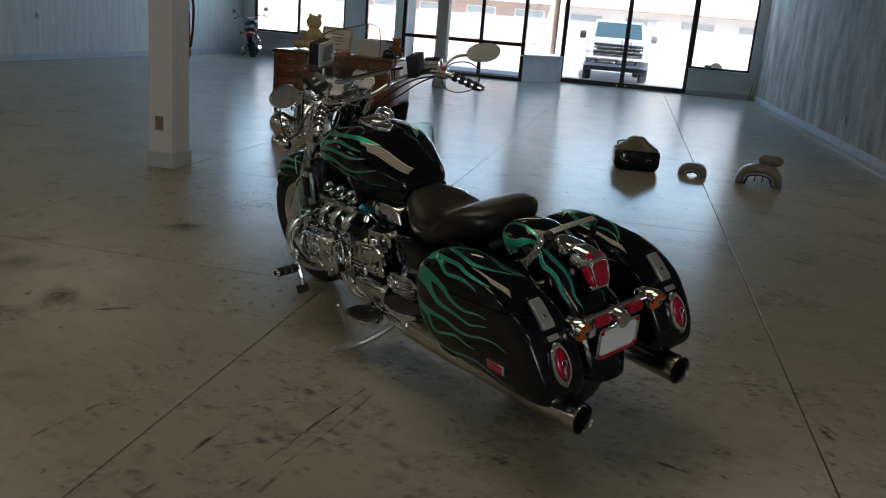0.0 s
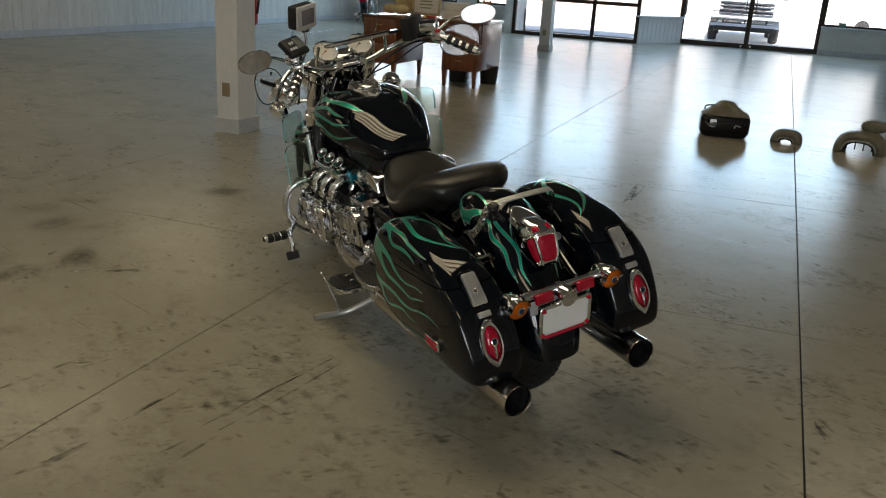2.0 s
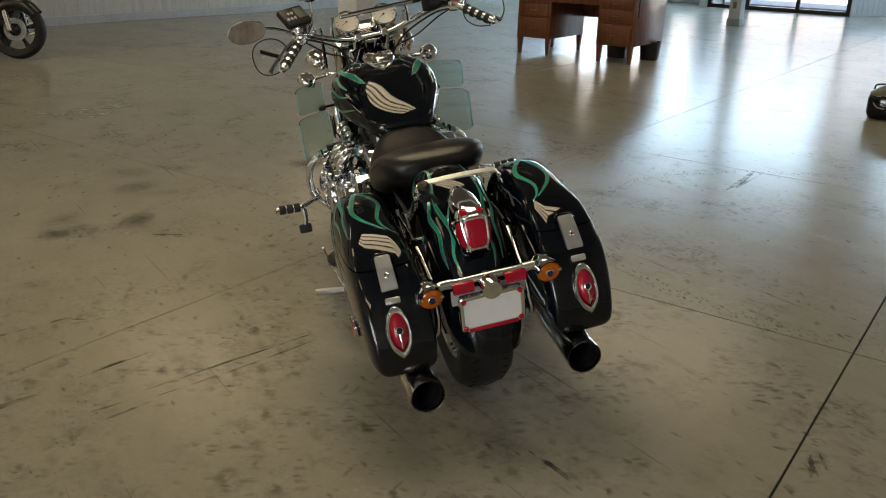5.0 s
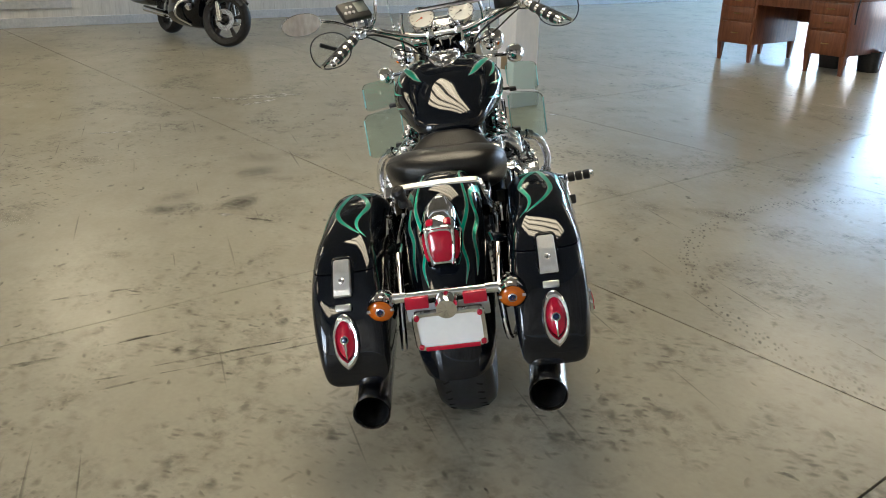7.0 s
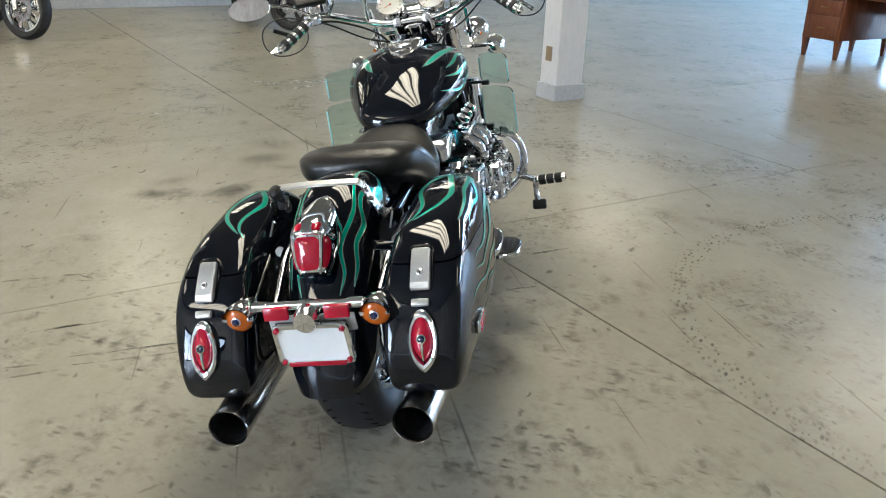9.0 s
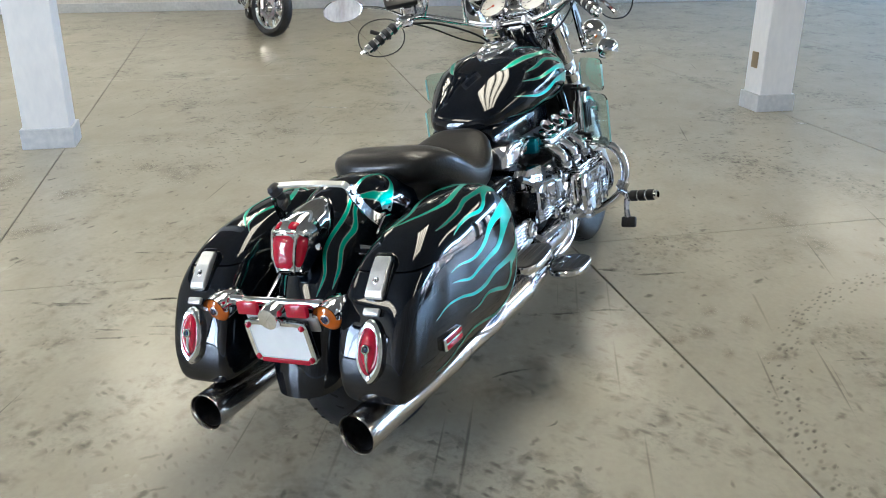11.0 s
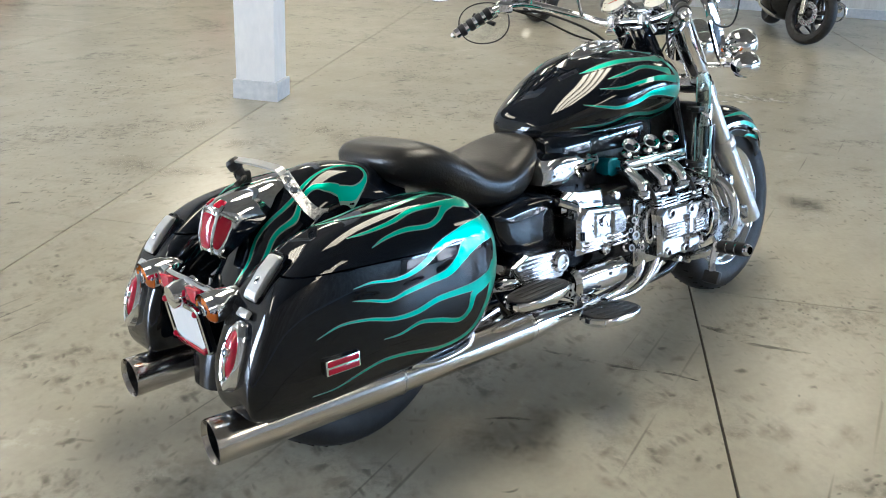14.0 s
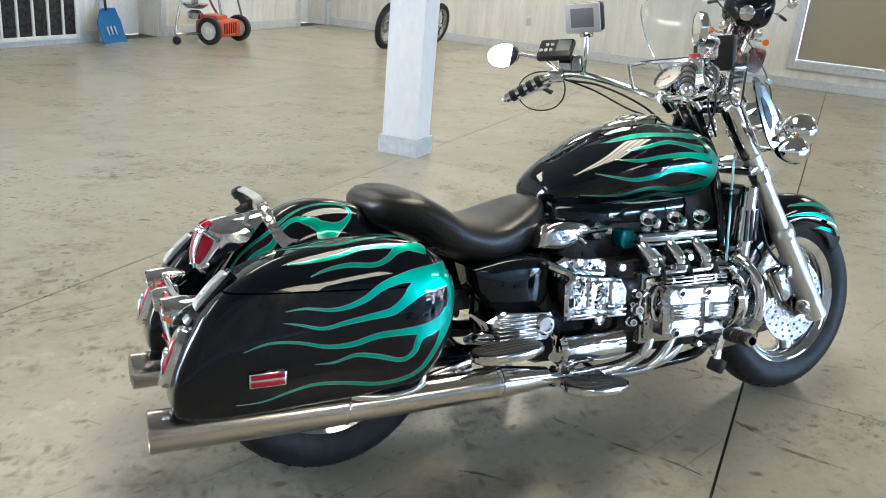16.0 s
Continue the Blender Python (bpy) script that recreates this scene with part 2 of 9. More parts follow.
DARKMETAL = grained(mat("dark_engine_metal", (0.04, 0.042, 0.045), 0.4, 0.7), (0.02, 0.02, 0.022), (0.07, 0.07, 0.075), 20)
RUBBER = grained(mat("tyre_rubber", (0.02, 0.021, 0.024), 0.5, spec=0.4), (0.014, 0.015, 0.017), (0.028, 0.029, 0.033), 30, 4, (1, 1, 1), 0.3, 0.7, 0.1)
PLASTIC = grained(mat("black_plastic", (0.02, 0.02, 0.022), 0.45), (0.009, 0.009, 0.01), (0.018, 0.018, 0.019), 60)
VINYL = grained(mat("black_seat_vinyl", (0.018, 0.018, 0.02), 0.38), (0.012, 0.012, 0.012), (0.024, 0.023, 0.022), 25, 4, (1, 1, 1), 0.3, 0.7, 0.12, 160, (0.24, 0.38))
RED_LENS = mat("red_lens", (0.45, 0.005, 0.028), 0.2, 0.0, 1.0, 0.03, 0.1)
AMBER = mat("amber_lens", (0.55, 0.12, 0.005), 0.14, 0.0, 1.0, 0.03, 0.1)
BLUE_DOT = mat("blue_jewel", (0.01, 0.02, 0.07), 0.08, 0.0, 1.0)
PLATE = grained(mat("white_plate", (0.9, 0.91, 0.92), 0.35), (0.88, 0.89, 0.9), (0.94, 0.95, 0.95), 8)
GLASS_HAZE = mat("scuffed_clear_plastic", (0.94, 0.96, 0.96), 0.0, trans=1.0, ior=1.3)
AQUA = mat("aqua_plate_edge", (0.3, 0.6, 0.6), 0.15, 0.0, 0.5)
DIAL = mat("dial_face", (0.72, 0.7, 0.64), 0.4)
SCREEN = mat("grey_screen", (0.20, 0.19, 0.22), 0.15, 0.0, 0.5)
MIRROR = mat("mirror", (0.9, 0.9, 0.9), 0.01, 1.0)
TEAL_CAP = mat("teal_coolant_cover", (0.01, 0.26, 0.36), 0.25, 0.6, 0.6)
SATIN = grained(mat("satin_chrome", (0.72, 0.73, 0.74), 0.34, 0.8), (0.66, 0.67, 0.68), (0.76, 0.77, 0.78), 30, 4, (1, 1, 1), 0.3, 0.7, 0.05)
LIGHT_GREY = mat("light_grey_plastic", (0.5, 0.5, 0.51), 0.35)


# ---- mesh helpers ----
def part(name, bm, material, parent=None, label="", smooth=True):
    me = bpy.data.meshes.new(name)
    bmesh.ops.recalc_face_normals(bm, faces=bm.faces)
    bm.to_mesh(me)
    bm.free()
    if smooth:
        for p in me.polygons:
            p.use_smooth = True
        me.set_sharp_from_angle(angle=radians(38))
    for m in material if isinstance(material, (list, tuple)) else [material]:
        me.materials.append(m)
    ob = new(name, me)
    ob.parent = parent
    if label:
        ob["label"] = label
    return ob


def root(name, m, label, category, group="", kind=""):
    ob = new(name)
    ob.empty_display_size = 0.1
    ob.matrix_basis = m
    return tagged(ob, label, category, group, kind)


def mesh():
    return bmesh.new()


def V(*a):
    return Vector(a)


def box(bm, c, s, bev=0.0, m=None, seg=2):
    r = bmesh.ops.create_cube(bm, size=1)
    vs = r["verts"]
    bmesh.ops.scale(bm, vec=s, verts=vs)
    if bev:
        es = list({e for v in vs for e in v.link_edges})
        g = bmesh.ops.bevel(bm, geom=es, offset=bev, segments=seg, profile=0.5, affect="EDGES")
        vs = list({v for f in g["faces"] for v in f.verts} | {v for v in vs if v.is_valid})
        done, stack = set(vs), list(vs)
        while stack:
            for e in stack.pop().link_edges:
                for w in e.verts:
                    if w not in done:
                        done.add(w)
                        stack.append(w)
        vs = list(done)
    if m is not None:
        bmesh.ops.transform(bm, matrix=m, verts=vs)
    bmesh.ops.translate(bm, vec=c, verts=vs)
    return vs


def spline(pts, n):
    """n points along a Catmull-Rom curve through pts (tuples of any length)."""
    a = np.array([[float(c) for c in p] for p in pts])
    a = np.vstack([2 * a[0] - a[1], a, 2 * a[-1] - a[-2]])
    k = len(a) - 3
    out = []
    for i in range(n):
        u = i / (n - 1) * k
        j = min(int(u), k - 1)
        u -= j
        p0, p1, p2, p3 = a[j:j + 4]
        out.append(0.5 * (2 * p1 + (p2 - p0) * u + (2 * p0 - 5 * p1 + 4 * p2 - p3) * u * u + (3 * p1 - p0 - 3 * p2 + p3) * u ** 3))
    return out


def skin(bm, rings, closed=True, caps=True):
    rows = [[bm.verts.new(p) for p in r] for r in rings]
    n = len(rows[0])
    for a, b in zip(rows, rows[1:]):
        for i in range(n if closed else n - 1):
            j = (i + 1) % n
            bm.faces.new((a[i], a[j], b[j], b[i]))
    if caps and closed:
        bm.faces.new(rows[0][::-1])
        bm.faces.new(rows[-1])
    return rows


def tube(bm, pts, r, n=None, seg=10, caps=True, flat=1.0):
    """A round bar along a smooth curve; r is a number or one radius a control point."""
    n = n or max(2, 6 * (len(pts) - 1)) if len(pts) > 2 else 2
    rr = r if isinstance(r, (list, tuple)) else [r] * len(pts)
    s = spline([(*p, q) for p, q in zip(pts, rr)], n)
    ps = [Vector(p[:3]) for p in s]
    rings, ref = [], None
    for i, p in enumerate(ps):
        d = (ps[min(i + 1, n - 1)] - ps[max(i - 1, 0)]).normalized()
        if ref is None:
            ref = d.orthogonal().normalized()
        ref = (ref - d * ref.dot(d)).normalized()
        o = d.cross(ref)
        rings.append([p + (ref * math.cos(t) + o * math.sin(t) * flat) * s[i][3] for t in [2 * math.pi * k / seg for k in range(seg)]])
    skin(bm, rings, True, caps)


def lathe(bm, prof, m, seg=32, caps=True):
    """Turns (radius, height) pairs round the z axis of m."""
    rings = [[m @ V(r * math.cos(2 * math.pi * k / seg), r * math.sin(2 * math.pi * k / seg), h) for k in range(seg)] for r, h in prof]
    skin(bm, rings, True, caps)


def axis(p, d, up=(0, 0, 1)):
    """A pose at p whose z axis points along d."""
    return Matrix.Translation(p) @ Vector(d).to_track_quat("Z", "Y").to_matrix().to_4x4()


def oval(cx, cy, a, b, n, e=2.0, t0=0.0):
    out = []
    for k in range(n):
        t = t0 + 2 * math.pi * k / n
        c, s = math.cos(t), math.sin(t)
        out.append((cx + a * math.copysign(abs(c) ** (2 / e), c), cy + b * math.copysign(abs(s) ** (2 / e), s)))
    return out


def slab(bm, outline, thick, m):
    """A flat outline in m's xy plane, given thickness along its z."""
    skin(bm, [[m @ V(x, y, 0) for x, y in outline], [m @ V(x, y, thick) for x, y in outline]])


def bolt(bm, p, d, r=0.008, h=0.006):
    lathe(bm, [(r, 0), (r, h * 0.6), (r * 0.75, h), (0.0008, h)], axis(p, d), 10)


# ---- the hall ----
X0, X1, Y0, Y1, HT = -11.5, 3.3, -4.05, 24.0, 3.6


def plain(name, bm, material, label, category, smooth=False):
    return tagged(part(name, bm, material, None, "", smooth), label, category, kind="structure")


floor_bm = mesh()
box(floor_bm, ((X0 + X1) / 2, (Y0 + Y1) / 2 + 0.5, -0.11), (X1 - X0 + 0.6, Y1 - Y0 + 2.2, 0.2))
floor = plain("floor", floor_bm, JOINT, "worn sealed grey concrete floor with dark saw-cut joints", "floor")

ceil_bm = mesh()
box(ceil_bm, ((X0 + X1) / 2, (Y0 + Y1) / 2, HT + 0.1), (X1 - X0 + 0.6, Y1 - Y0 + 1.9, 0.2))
plain("ceiling", ceil_bm, CEIL, "plain dark grey ceiling of the hall, unseen", "ceiling")


def boards(bm, along, a0, a1, face, z0, z1, out, step=0.2, proud=0.004):
    """Upright plank boards on a wall face, with narrow gaps between them."""
    n = int((a1 - a0) / step)
    for i in range(n):
        a = a0 + (i + 0.5) * (a1 - a0) / n
        w = (a1 - a0) / n - 0.003
        c = (face + out * proud / 2, a, (z0 + z1) / 2) if along == "y" else (a, face + out * proud / 2, (z0 + z1) / 2)
        s = (proud, w, z1 - z0) if along == "y" else (w, proud, z1 - z0)
        box(bm, c, s)


def base_run(name, x0, x1, y0, y1, h=0.13, material=None):
    b = mesh()
    box(b, ((x0 + x1) / 2, (y0 + y1) / 2, h / 2), (abs(x1 - x0), abs(y1 - y0), h), 0.006)
    return plain(name, b, material or BASEB, "painted grey-blue baseboard along the wall foot", "baseboard")


# west wall with a framed display recess
RY0, RY1, RZ0, RZ1 = 3.65, 5.0, 0.36, 2.3
wall_west = mesh()
for y0, y1, z0, z1 in ((Y0 - 0.6, RY0, 0, HT), (RY1, Y1 + 0.6, 0, HT), (RY0, RY1, 0, RZ0), (RY0, RY1, RZ1, HT)):
    box(wall_west, (X0 - 0.15, (y0 + y1) / 2, (z0 + z1) / 2), (0.3, y1 - y0, z1 - z0))
boards(wall_west, "y", Y0, RY0 - 0.13, X0, 0.13, HT, 1)
boards(wall_west, "y", RY1 + 0.13, Y1, X0, 0.13, HT, 1)
boards(wall_west, "y", RY0 - 0.13, RY1 + 0.13, X0, 0.13, RZ0 - 0.13, 1)
plain("wall_west", wall_west, WALL, "whitewashed vertical plank wall, streaked grey", "wall")
b = mesh()
box(b, (X0 - 0.26, (RY0 + RY1) / 2, (RZ0 + RZ1) / 2), (0.02, RY1 - RY0 - 0.01, RZ1 - RZ0 - 0.01))
plain("recess_panel", b, mat("cream_panel", (0.36, 0.33, 0.25), 0.5), "cream painted panel at the back of the wall recess", "panel")
trim = mesh()
for c, s in (((X0 + 0.012, RY0 - 0.055, (RZ0 + RZ1) / 2), (0.045, 0.11, RZ1 - RZ0 + 0.22)), ((X0 + 0.012, RY1 + 0.055, (RZ0 + RZ1) / 2), (0.045, 0.11, RZ1 - RZ0 + 0.22)),
             ((X0 + 0.014, (RY0 + RY1) / 2, RZ0 - 0.055), (0.05, RY1 - RY0, 0.11)), ((X0 + 0.014, (RY0 + RY1) / 2, RZ1 + 0.055), (0.05, RY1 - RY0, 0.11))):
    box(trim, c, s, 0.006)
plain("recess_trim", trim, BASEB, "grey painted wooden trim round the wall recess", "trim")
base_run("baseboard", X0, X0 + 0.022, Y0, Y1)

# east wall
wall_east = mesh()
box(wall_east, (X1 + 0.15, (Y0 + Y1) / 2, HT / 2), (0.3, Y1 - Y0 + 1.8, HT))
boards(wall_east, "y", Y0, Y1 + 0.6, X1, 0.13, HT, -1)
plain("wall_east", wall_east, WALL_STAINED, "brown-stained plank wall with worn whitewash streaks", "wall")
base_run("baseboard", X1 - 0.022, X1, Y0, Y1 + 0.6)

# south wall: three door recesses with white doors
wall_south = mesh()
DOORS = ((-7.3, -6.35), (-11.35, -10.55))
BACK_DOOR = (0.3, 2.5)
edges = [X0]
for a, c in sorted((*DOORS, BACK_DOOR)):
    edges += [a, c]
edges.append(X1)
for a, c in zip(edges[::2], edges[1::2]):
    box(wall_south, ((a + c) / 2, Y0 - 0.2, HT / 2), (c - a, 0.4, HT))
    boards(wall_south, "x", a + 0.01, c - 0.01, Y0, 0.13, HT, 1, 0.3)
for a, c in DOORS:
    box(wall_south, ((a + c) / 2, Y0 - 0.2, (2.1 + HT) / 2), (c - a, 0.4, HT - 2.1))
box(wall_south, (sum(BACK_DOOR) / 2, Y0 - 0.2, (2.5 + HT) / 2), (BACK_DOOR[1] - BACK_DOOR[0], 0.4, HT - 2.5))
plain("wall_south", wall_south, WALL, "whitewashed plank wall with three door openings", "wall")
for k, (a, c) in enumerate(DOORS):
    d = mesh()
    box(d, ((a + c) / 2, Y0 - 0.37, 1.05), (c - a - 0.01, 0.045, 2.09), 0.004)
    ob = plain("door_%d" % (k + 1), d, WALL_WHITE, "plain white painted flush door, shut", "door")
    h = mesh()
    tube(h, [(a + 0.09, Y0 - 0.345, 1.0), (a + 0.09, Y0 - 0.29, 1.0), (a + 0.2, Y0 - 0.285, 1.0)], 0.011)
    part("door_handle", h, CHROME, ob)
    t = mesh()
    for x in (a - 0.05, c + 0.05):
        box(t, (x, Y0 + 0.02, 1.08), (0.1, 0.05, 2.16), 0.005)
    box(t, ((a + c) / 2, Y0 + 0.02, 2.2), (c - a + 0.2, 0.05, 0.1), 0.005)
    plain("trim", t, BASEB, "grey painted door casing", "trim")
for a, c in zip(edges[::2], edges[1::2]):
    if c - a > 0.3:
        base_run("baseboard", a + 0.1, c - 0.1, Y0, Y0 + 0.022)


# columns
def column(x, y, outlet_side):
    b = mesh()
    box(b, (x, y, HT / 2), (0.222, 0.28, HT), 0.008)
    ob = plain("column", b, COLUMN, "square white painted column with a grey base", "column")
    t = mesh()
    box(t, (x, y, 0.065), (0.255, 0.318, 0.13), 0.005)
    part("base_trim", t, BASEB, ob, "grey-blue painted base", False)
    if outlet_side:
        o = mesh()
        box(o, (x - 0.01, y - 0.145, 0.38), (0.075, 0.012, 0.12), 0.004)
        part("outlet_plate", o, mat("tan_outlet", (0.28, 0.22, 0.15), 0.4), ob, "tan outlet cover plate")
    return ob


column(-3.86, 6.69, True)
column(-3.835, 1.465, False)
column(-4.1, 18.35, True)

# north front: glazed shop front
YF, YR, YW = 23.0, 24.6, 24.2


def wall_piece(bm, x0, x1, y, z0, z1, d=0.2):
    box(bm, ((x0 + x1) / 2, y + d / 2, (z0 + z1) / 2), (x1 - x0, d, z1 - z0))


wn_bm = mesh()
wall_piece(wn_bm, X0, -11.2, YW, 0, HT)
wall_piece(wn_bm, -11.2, -6.3, YW, 0, 0.62)
wall_piece(wn_bm, X0, -6.3, YW, 2.75, HT)
wall_piece(wn_bm, -6.3, -2.92, YF, 2.75, HT)
wall_piece(wn_bm, -8.35, -7.75, YW, 0.62, 2.75)
box(wn_bm, (-6.4, (YF + YW) / 2 + 0.1, HT / 2), (0.2, YW - YF + 0.2, HT))
wall_piece(wn_bm, -2.05, X1, YR, 2.75, HT)
wall_piece(wn_bm, 1.47, X1, YR, 0, 0.66)
wall_piece(wn_bm, 3.05, X1, YR, 0.66, 2.75)
# angled return between the two fronts
a, c = V(-2.92, YF, 0), V(-2.05, YR, 0)
ang = math.atan2(c.y - a.y, c.x - a.x)
for z0, z1 in ((0, 0.66), (2.75, HT)):
    box(wn_bm, ((a.x + c.x) / 2, (a.y + c.y) / 2 + 0.1, (z0 + z1) / 2), ((c - a).length, 0.16, z1 - z0), 0, Matrix.Rotation(ang, 4, "Z"))
plain("wall_north", wn_bm, WALL_WHITE, "low painted front wall under the shop windows", "wall")
wains = mesh()
n = 10
for i in range(n):
    p = a.lerp(c, (i + 0.5) / n)
    box(wains, (p.x + 0.03, p.y + 0.005, 0.32), ((c - a).length / n - 0.012, 0.03, 0.64), 0.004, Matrix.Rotation(ang, 4, "Z"))
box(wains, ((a.x + c.x) / 2 + 0.03, (a.y + c.y) / 2, 0.68), ((c - a).length, 0.22, 0.045), 0.006, Matrix.Rotation(ang, 4, "Z"))
plain("wainscot", wains, COLUMN, "white beadboard wainscot with a grey cap", "trim")
sill = mesh()
box(sill, (2.26, YR - 0.02, 0.68), (1.6, 0.26, 0.05), 0.006)
box(sill, (-9.78, YW - 0.02, 0.64), (2.85, 0.26, 0.05), 0.006)
box(sill, (-7.12, YW - 0.02, 0.64), (1.2, 0.26, 0.05), 0.006)
plain("window_sill", sill, BASEB, "grey-blue painted window sill", "sill")
base_run("baseboard", 1.47, X1, YR - 0.022, YR)
base_run("baseboard", X0, -6.5, YW - 0.022, YW)


def glazed(name, x0, x1, y, z0, z1, bars, label, w=0.07, mids=(), hardware=False):
    """A dark aluminium window or door: frame bars, panes between them."""
    fr = mesh()
    xs = [x0, *bars, x1]
    for x in xs:
        box(fr, (x, y, (z0 + z1) / 2), (w, 0.1, z1 - z0), 0.004)
    for z in (z0 + w / 2, z1 - w / 2, *mids):
        for p, q in zip(xs, xs[1:]):
            box(fr, ((p + q) / 2, y, z), (q - p - w, 0.09, w), 0.004)
    ob = plain(name, fr, DARKFRAME, label, "door" if name.startswith("door") else "window")
    for p, q in zip(xs, xs[1:]):
        g = mesh()
        box(g, ((p + q) / 2, y, (z0 + z1) / 2), (q - p - w, 0.008, z1 - z0 - 2 * w))
        gl = part("pane", g, GLASS, ob, "", False)
        gl.visible_shadow = False
    if hardware:
        for s in (-1, 1):
            h = mesh()
            xm = (x0 + x1) / 2 + s * 0.12
            tube(h, [(xm, y - 0.05, 0.95), (xm, y - 0.1, 0.98), (xm, y - 0.1, 1.22), (xm, y - 0.05, 1.25)], 0.013)
            part("pull_handle", h, DARKFRAME, ob)
            h = mesh()
            box(h, (xm, y - 0.06, 0.05), (0.05, 0.03, 0.06), 0.004)
            part("foot_lock", h, CHROME, ob)
    return ob


glazed("door_3", -2.02, 1.44, YR + 0.1, 0.0, 2.72, (-0.29,), "dark bronze double glass entrance door, shut", 0.12, (), True)
glazed("window_1", 1.5, 3.03, YR + 0.1, 0.7, 2.72, (), "large shop window in a dark frame", 0.06)
glazed("door_4", -6.25, -2.95, YF + 0.1, 0.0, 2.72, (-5.3, -4.1), "dark bronze glass shop front door with side panes", 0.09, (0.95,))
glazed("window_2", -11.15, -8.38, YW + 0.1, 0.66, 2.72, (-9.8,), "large shop window in a dark frame", 0.06)
glazed("window_3", -7.72, -6.53, YW + 0.1, 0.66, 2.72, (), "shop window in a dark frame", 0.06)
glazed("door_5", BACK_DOOR[0] + 0.06, BACK_DOOR[1] - 0.06, Y0 - 0.2, 0.0, 2.5, (sum(BACK_DOOR) / 2,), "dark bronze glass back door, shut", 0.12)
# unseen slab added outside to keep direct sun off the back door
b = mesh()
box(b, (sum(BACK_DOOR) / 2, Y0 - 2.0, 2.75), (5.0, 3.2, 0.12), 0.02)
plain("awning", b, DARKFRAME, "unseen flat canopy added to shade the back door", "canopy")
gr = mesh()
box(gr, ((a.x + c.x) / 2, (a.y + c.y) / 2 + 0.1, 1.71), ((c - a).length - 0.1, 0.008, 2.02), 0, Matrix.Rotation(ang, 4, "Z"))
ob = plain("window_4", gr, GLASS, "narrow angled side window beside the entrance", "window")
ob.visible_shadow = False

# slabs of the floor, cut on the joint lines
JX = [X0, -10.65, -8.34, -6.03, -3.73, -1.445, 0.86, 3.15, X1]
JY = [Y0, -3.55, -0.98, 1.56, 4.14, 6.71, 9.28, 11.85, 14.4, 17.0, 19.55, 22.1, 24.7]


GAP = {-1.445: 0.0024, 0.86: 0.0036, 1.56: 0.003, 4.14: 0.0042, 6.71: 0.0034}


def floor_slabs():
    for x0, x1 in zip(JX, JX[1:]):
        for y0, y1 in zip(JY, JY[1:]):
            s = mesh()
            w, d = x1 - x0, y1 - y0
            a, b, c, e = (GAP.get(q, 0.003) for q in (x0, x1, y0, y1))
            lo = [(-w / 2 + a, -d / 2 + c), (w / 2 - b, -d / 2 + c), (w / 2 - b, d / 2 - e), (-w / 2 + a, d / 2 - e)]
            hi = [(x * (1 - 0.002 / w), y * (1 - 0.002 / d)) for x, y in lo]
            skin(s, [[V(x, y, -0.012) for x, y in lo], [V(x, y, -0.001) for x, y in lo], [V(x, y, 0) for x, y in hi]])
            ob = part("slab", s, CONCRETE, floor, "", False)
            ob.location = ((x0 + x1) / 2, (y0 + y1) / 2, 0)


# ceiling fluorescent fixtures
TUBE = bpy.data.materials.new("fluorescent_tube")
TUBE.use_nodes = True
em = bsdf(TUBE)
em.inputs["Emission Color"].default_value = (1.0, 0.85, 0.6, 1)
em.inputs["Emission Strength"].default_value = TUBE_POWER
FIXTURE_PAN = mat("white_enamel_pan", (0.8, 0.8, 0.78), 0.35)


def ceiling_light(x, y, turn=0.0, wide=1.1, length=2.4, first=[None]):
    m = pose(x, y, HT - 0.14, 0, 0, turn)
    if first[0] is not None:
        return copy_thing(first[0], m)
    r = root("ceiling_light", m, "white ceiling fixture with four long fluorescent tubes", "ceiling light", "fluorescent ceiling lights")
    b = mesh()
    rings = []
    for z, k in ((0.06, 1.0), (0.10, 0.96), (0.14, 0.5)):
        rings.append([V(sx * wide / 2 * k, sy * length / 2 * (0.5 + k / 2), z) for sx, sy in ((-1, -1), (1, -1), (1, 1), (-1, 1))])
    skin(b, rings)
    part("pan", b, FIXTURE_PAN, r, "", False)
    for i in range(4):
        t = mesh()
        xx = (i - 1.5) * wide / 4.2
        tube(t, [(xx, -length / 2 + 0.06, 0.02), (xx, length / 2 - 0.06, 0.02)], 0.03, seg=8)
        part("tube", t, TUBE, r)
    first[0] = r
    return r


for lx, ly, share in ((-1.25, 3.35, 1.1), (2.6, 8.5, 0.7), (1.2, -2.4, 1.0), (-3.4, -1.6, 0.4), (-6.4, 1.5, 0.65), (-6.4, 6.5, 0.42), (-9.2, -1.4, 1.15), (-2.2, 10.5, 0.7), (-8.8, 12.0, 0.4), (-9.2, 4.2, 0.35)):
    ceiling_light(lx, ly, 90)
    for k in (-1.5, -0.5, 0.5, 1.5):
        glow = bpy.data.lights.new("fluorescent_light", "AREA")
        glow.shape, glow.size, glow.size_y, glow.energy, glow.color = "RECTANGLE", 0.2, 2.3, TUBE_WATTS * share / 4, (1.0, 0.83, 0.56)
        new("fluorescent_light", glow).matrix_world = pose(lx, ly + 0.26 * k, HT - 0.17, 0, 0, 90)


# ---- the motorcycle, built upright about its rear tyre's contact: x ahead, y left, z up ----
from mathutils.bvhtree import BVHTree

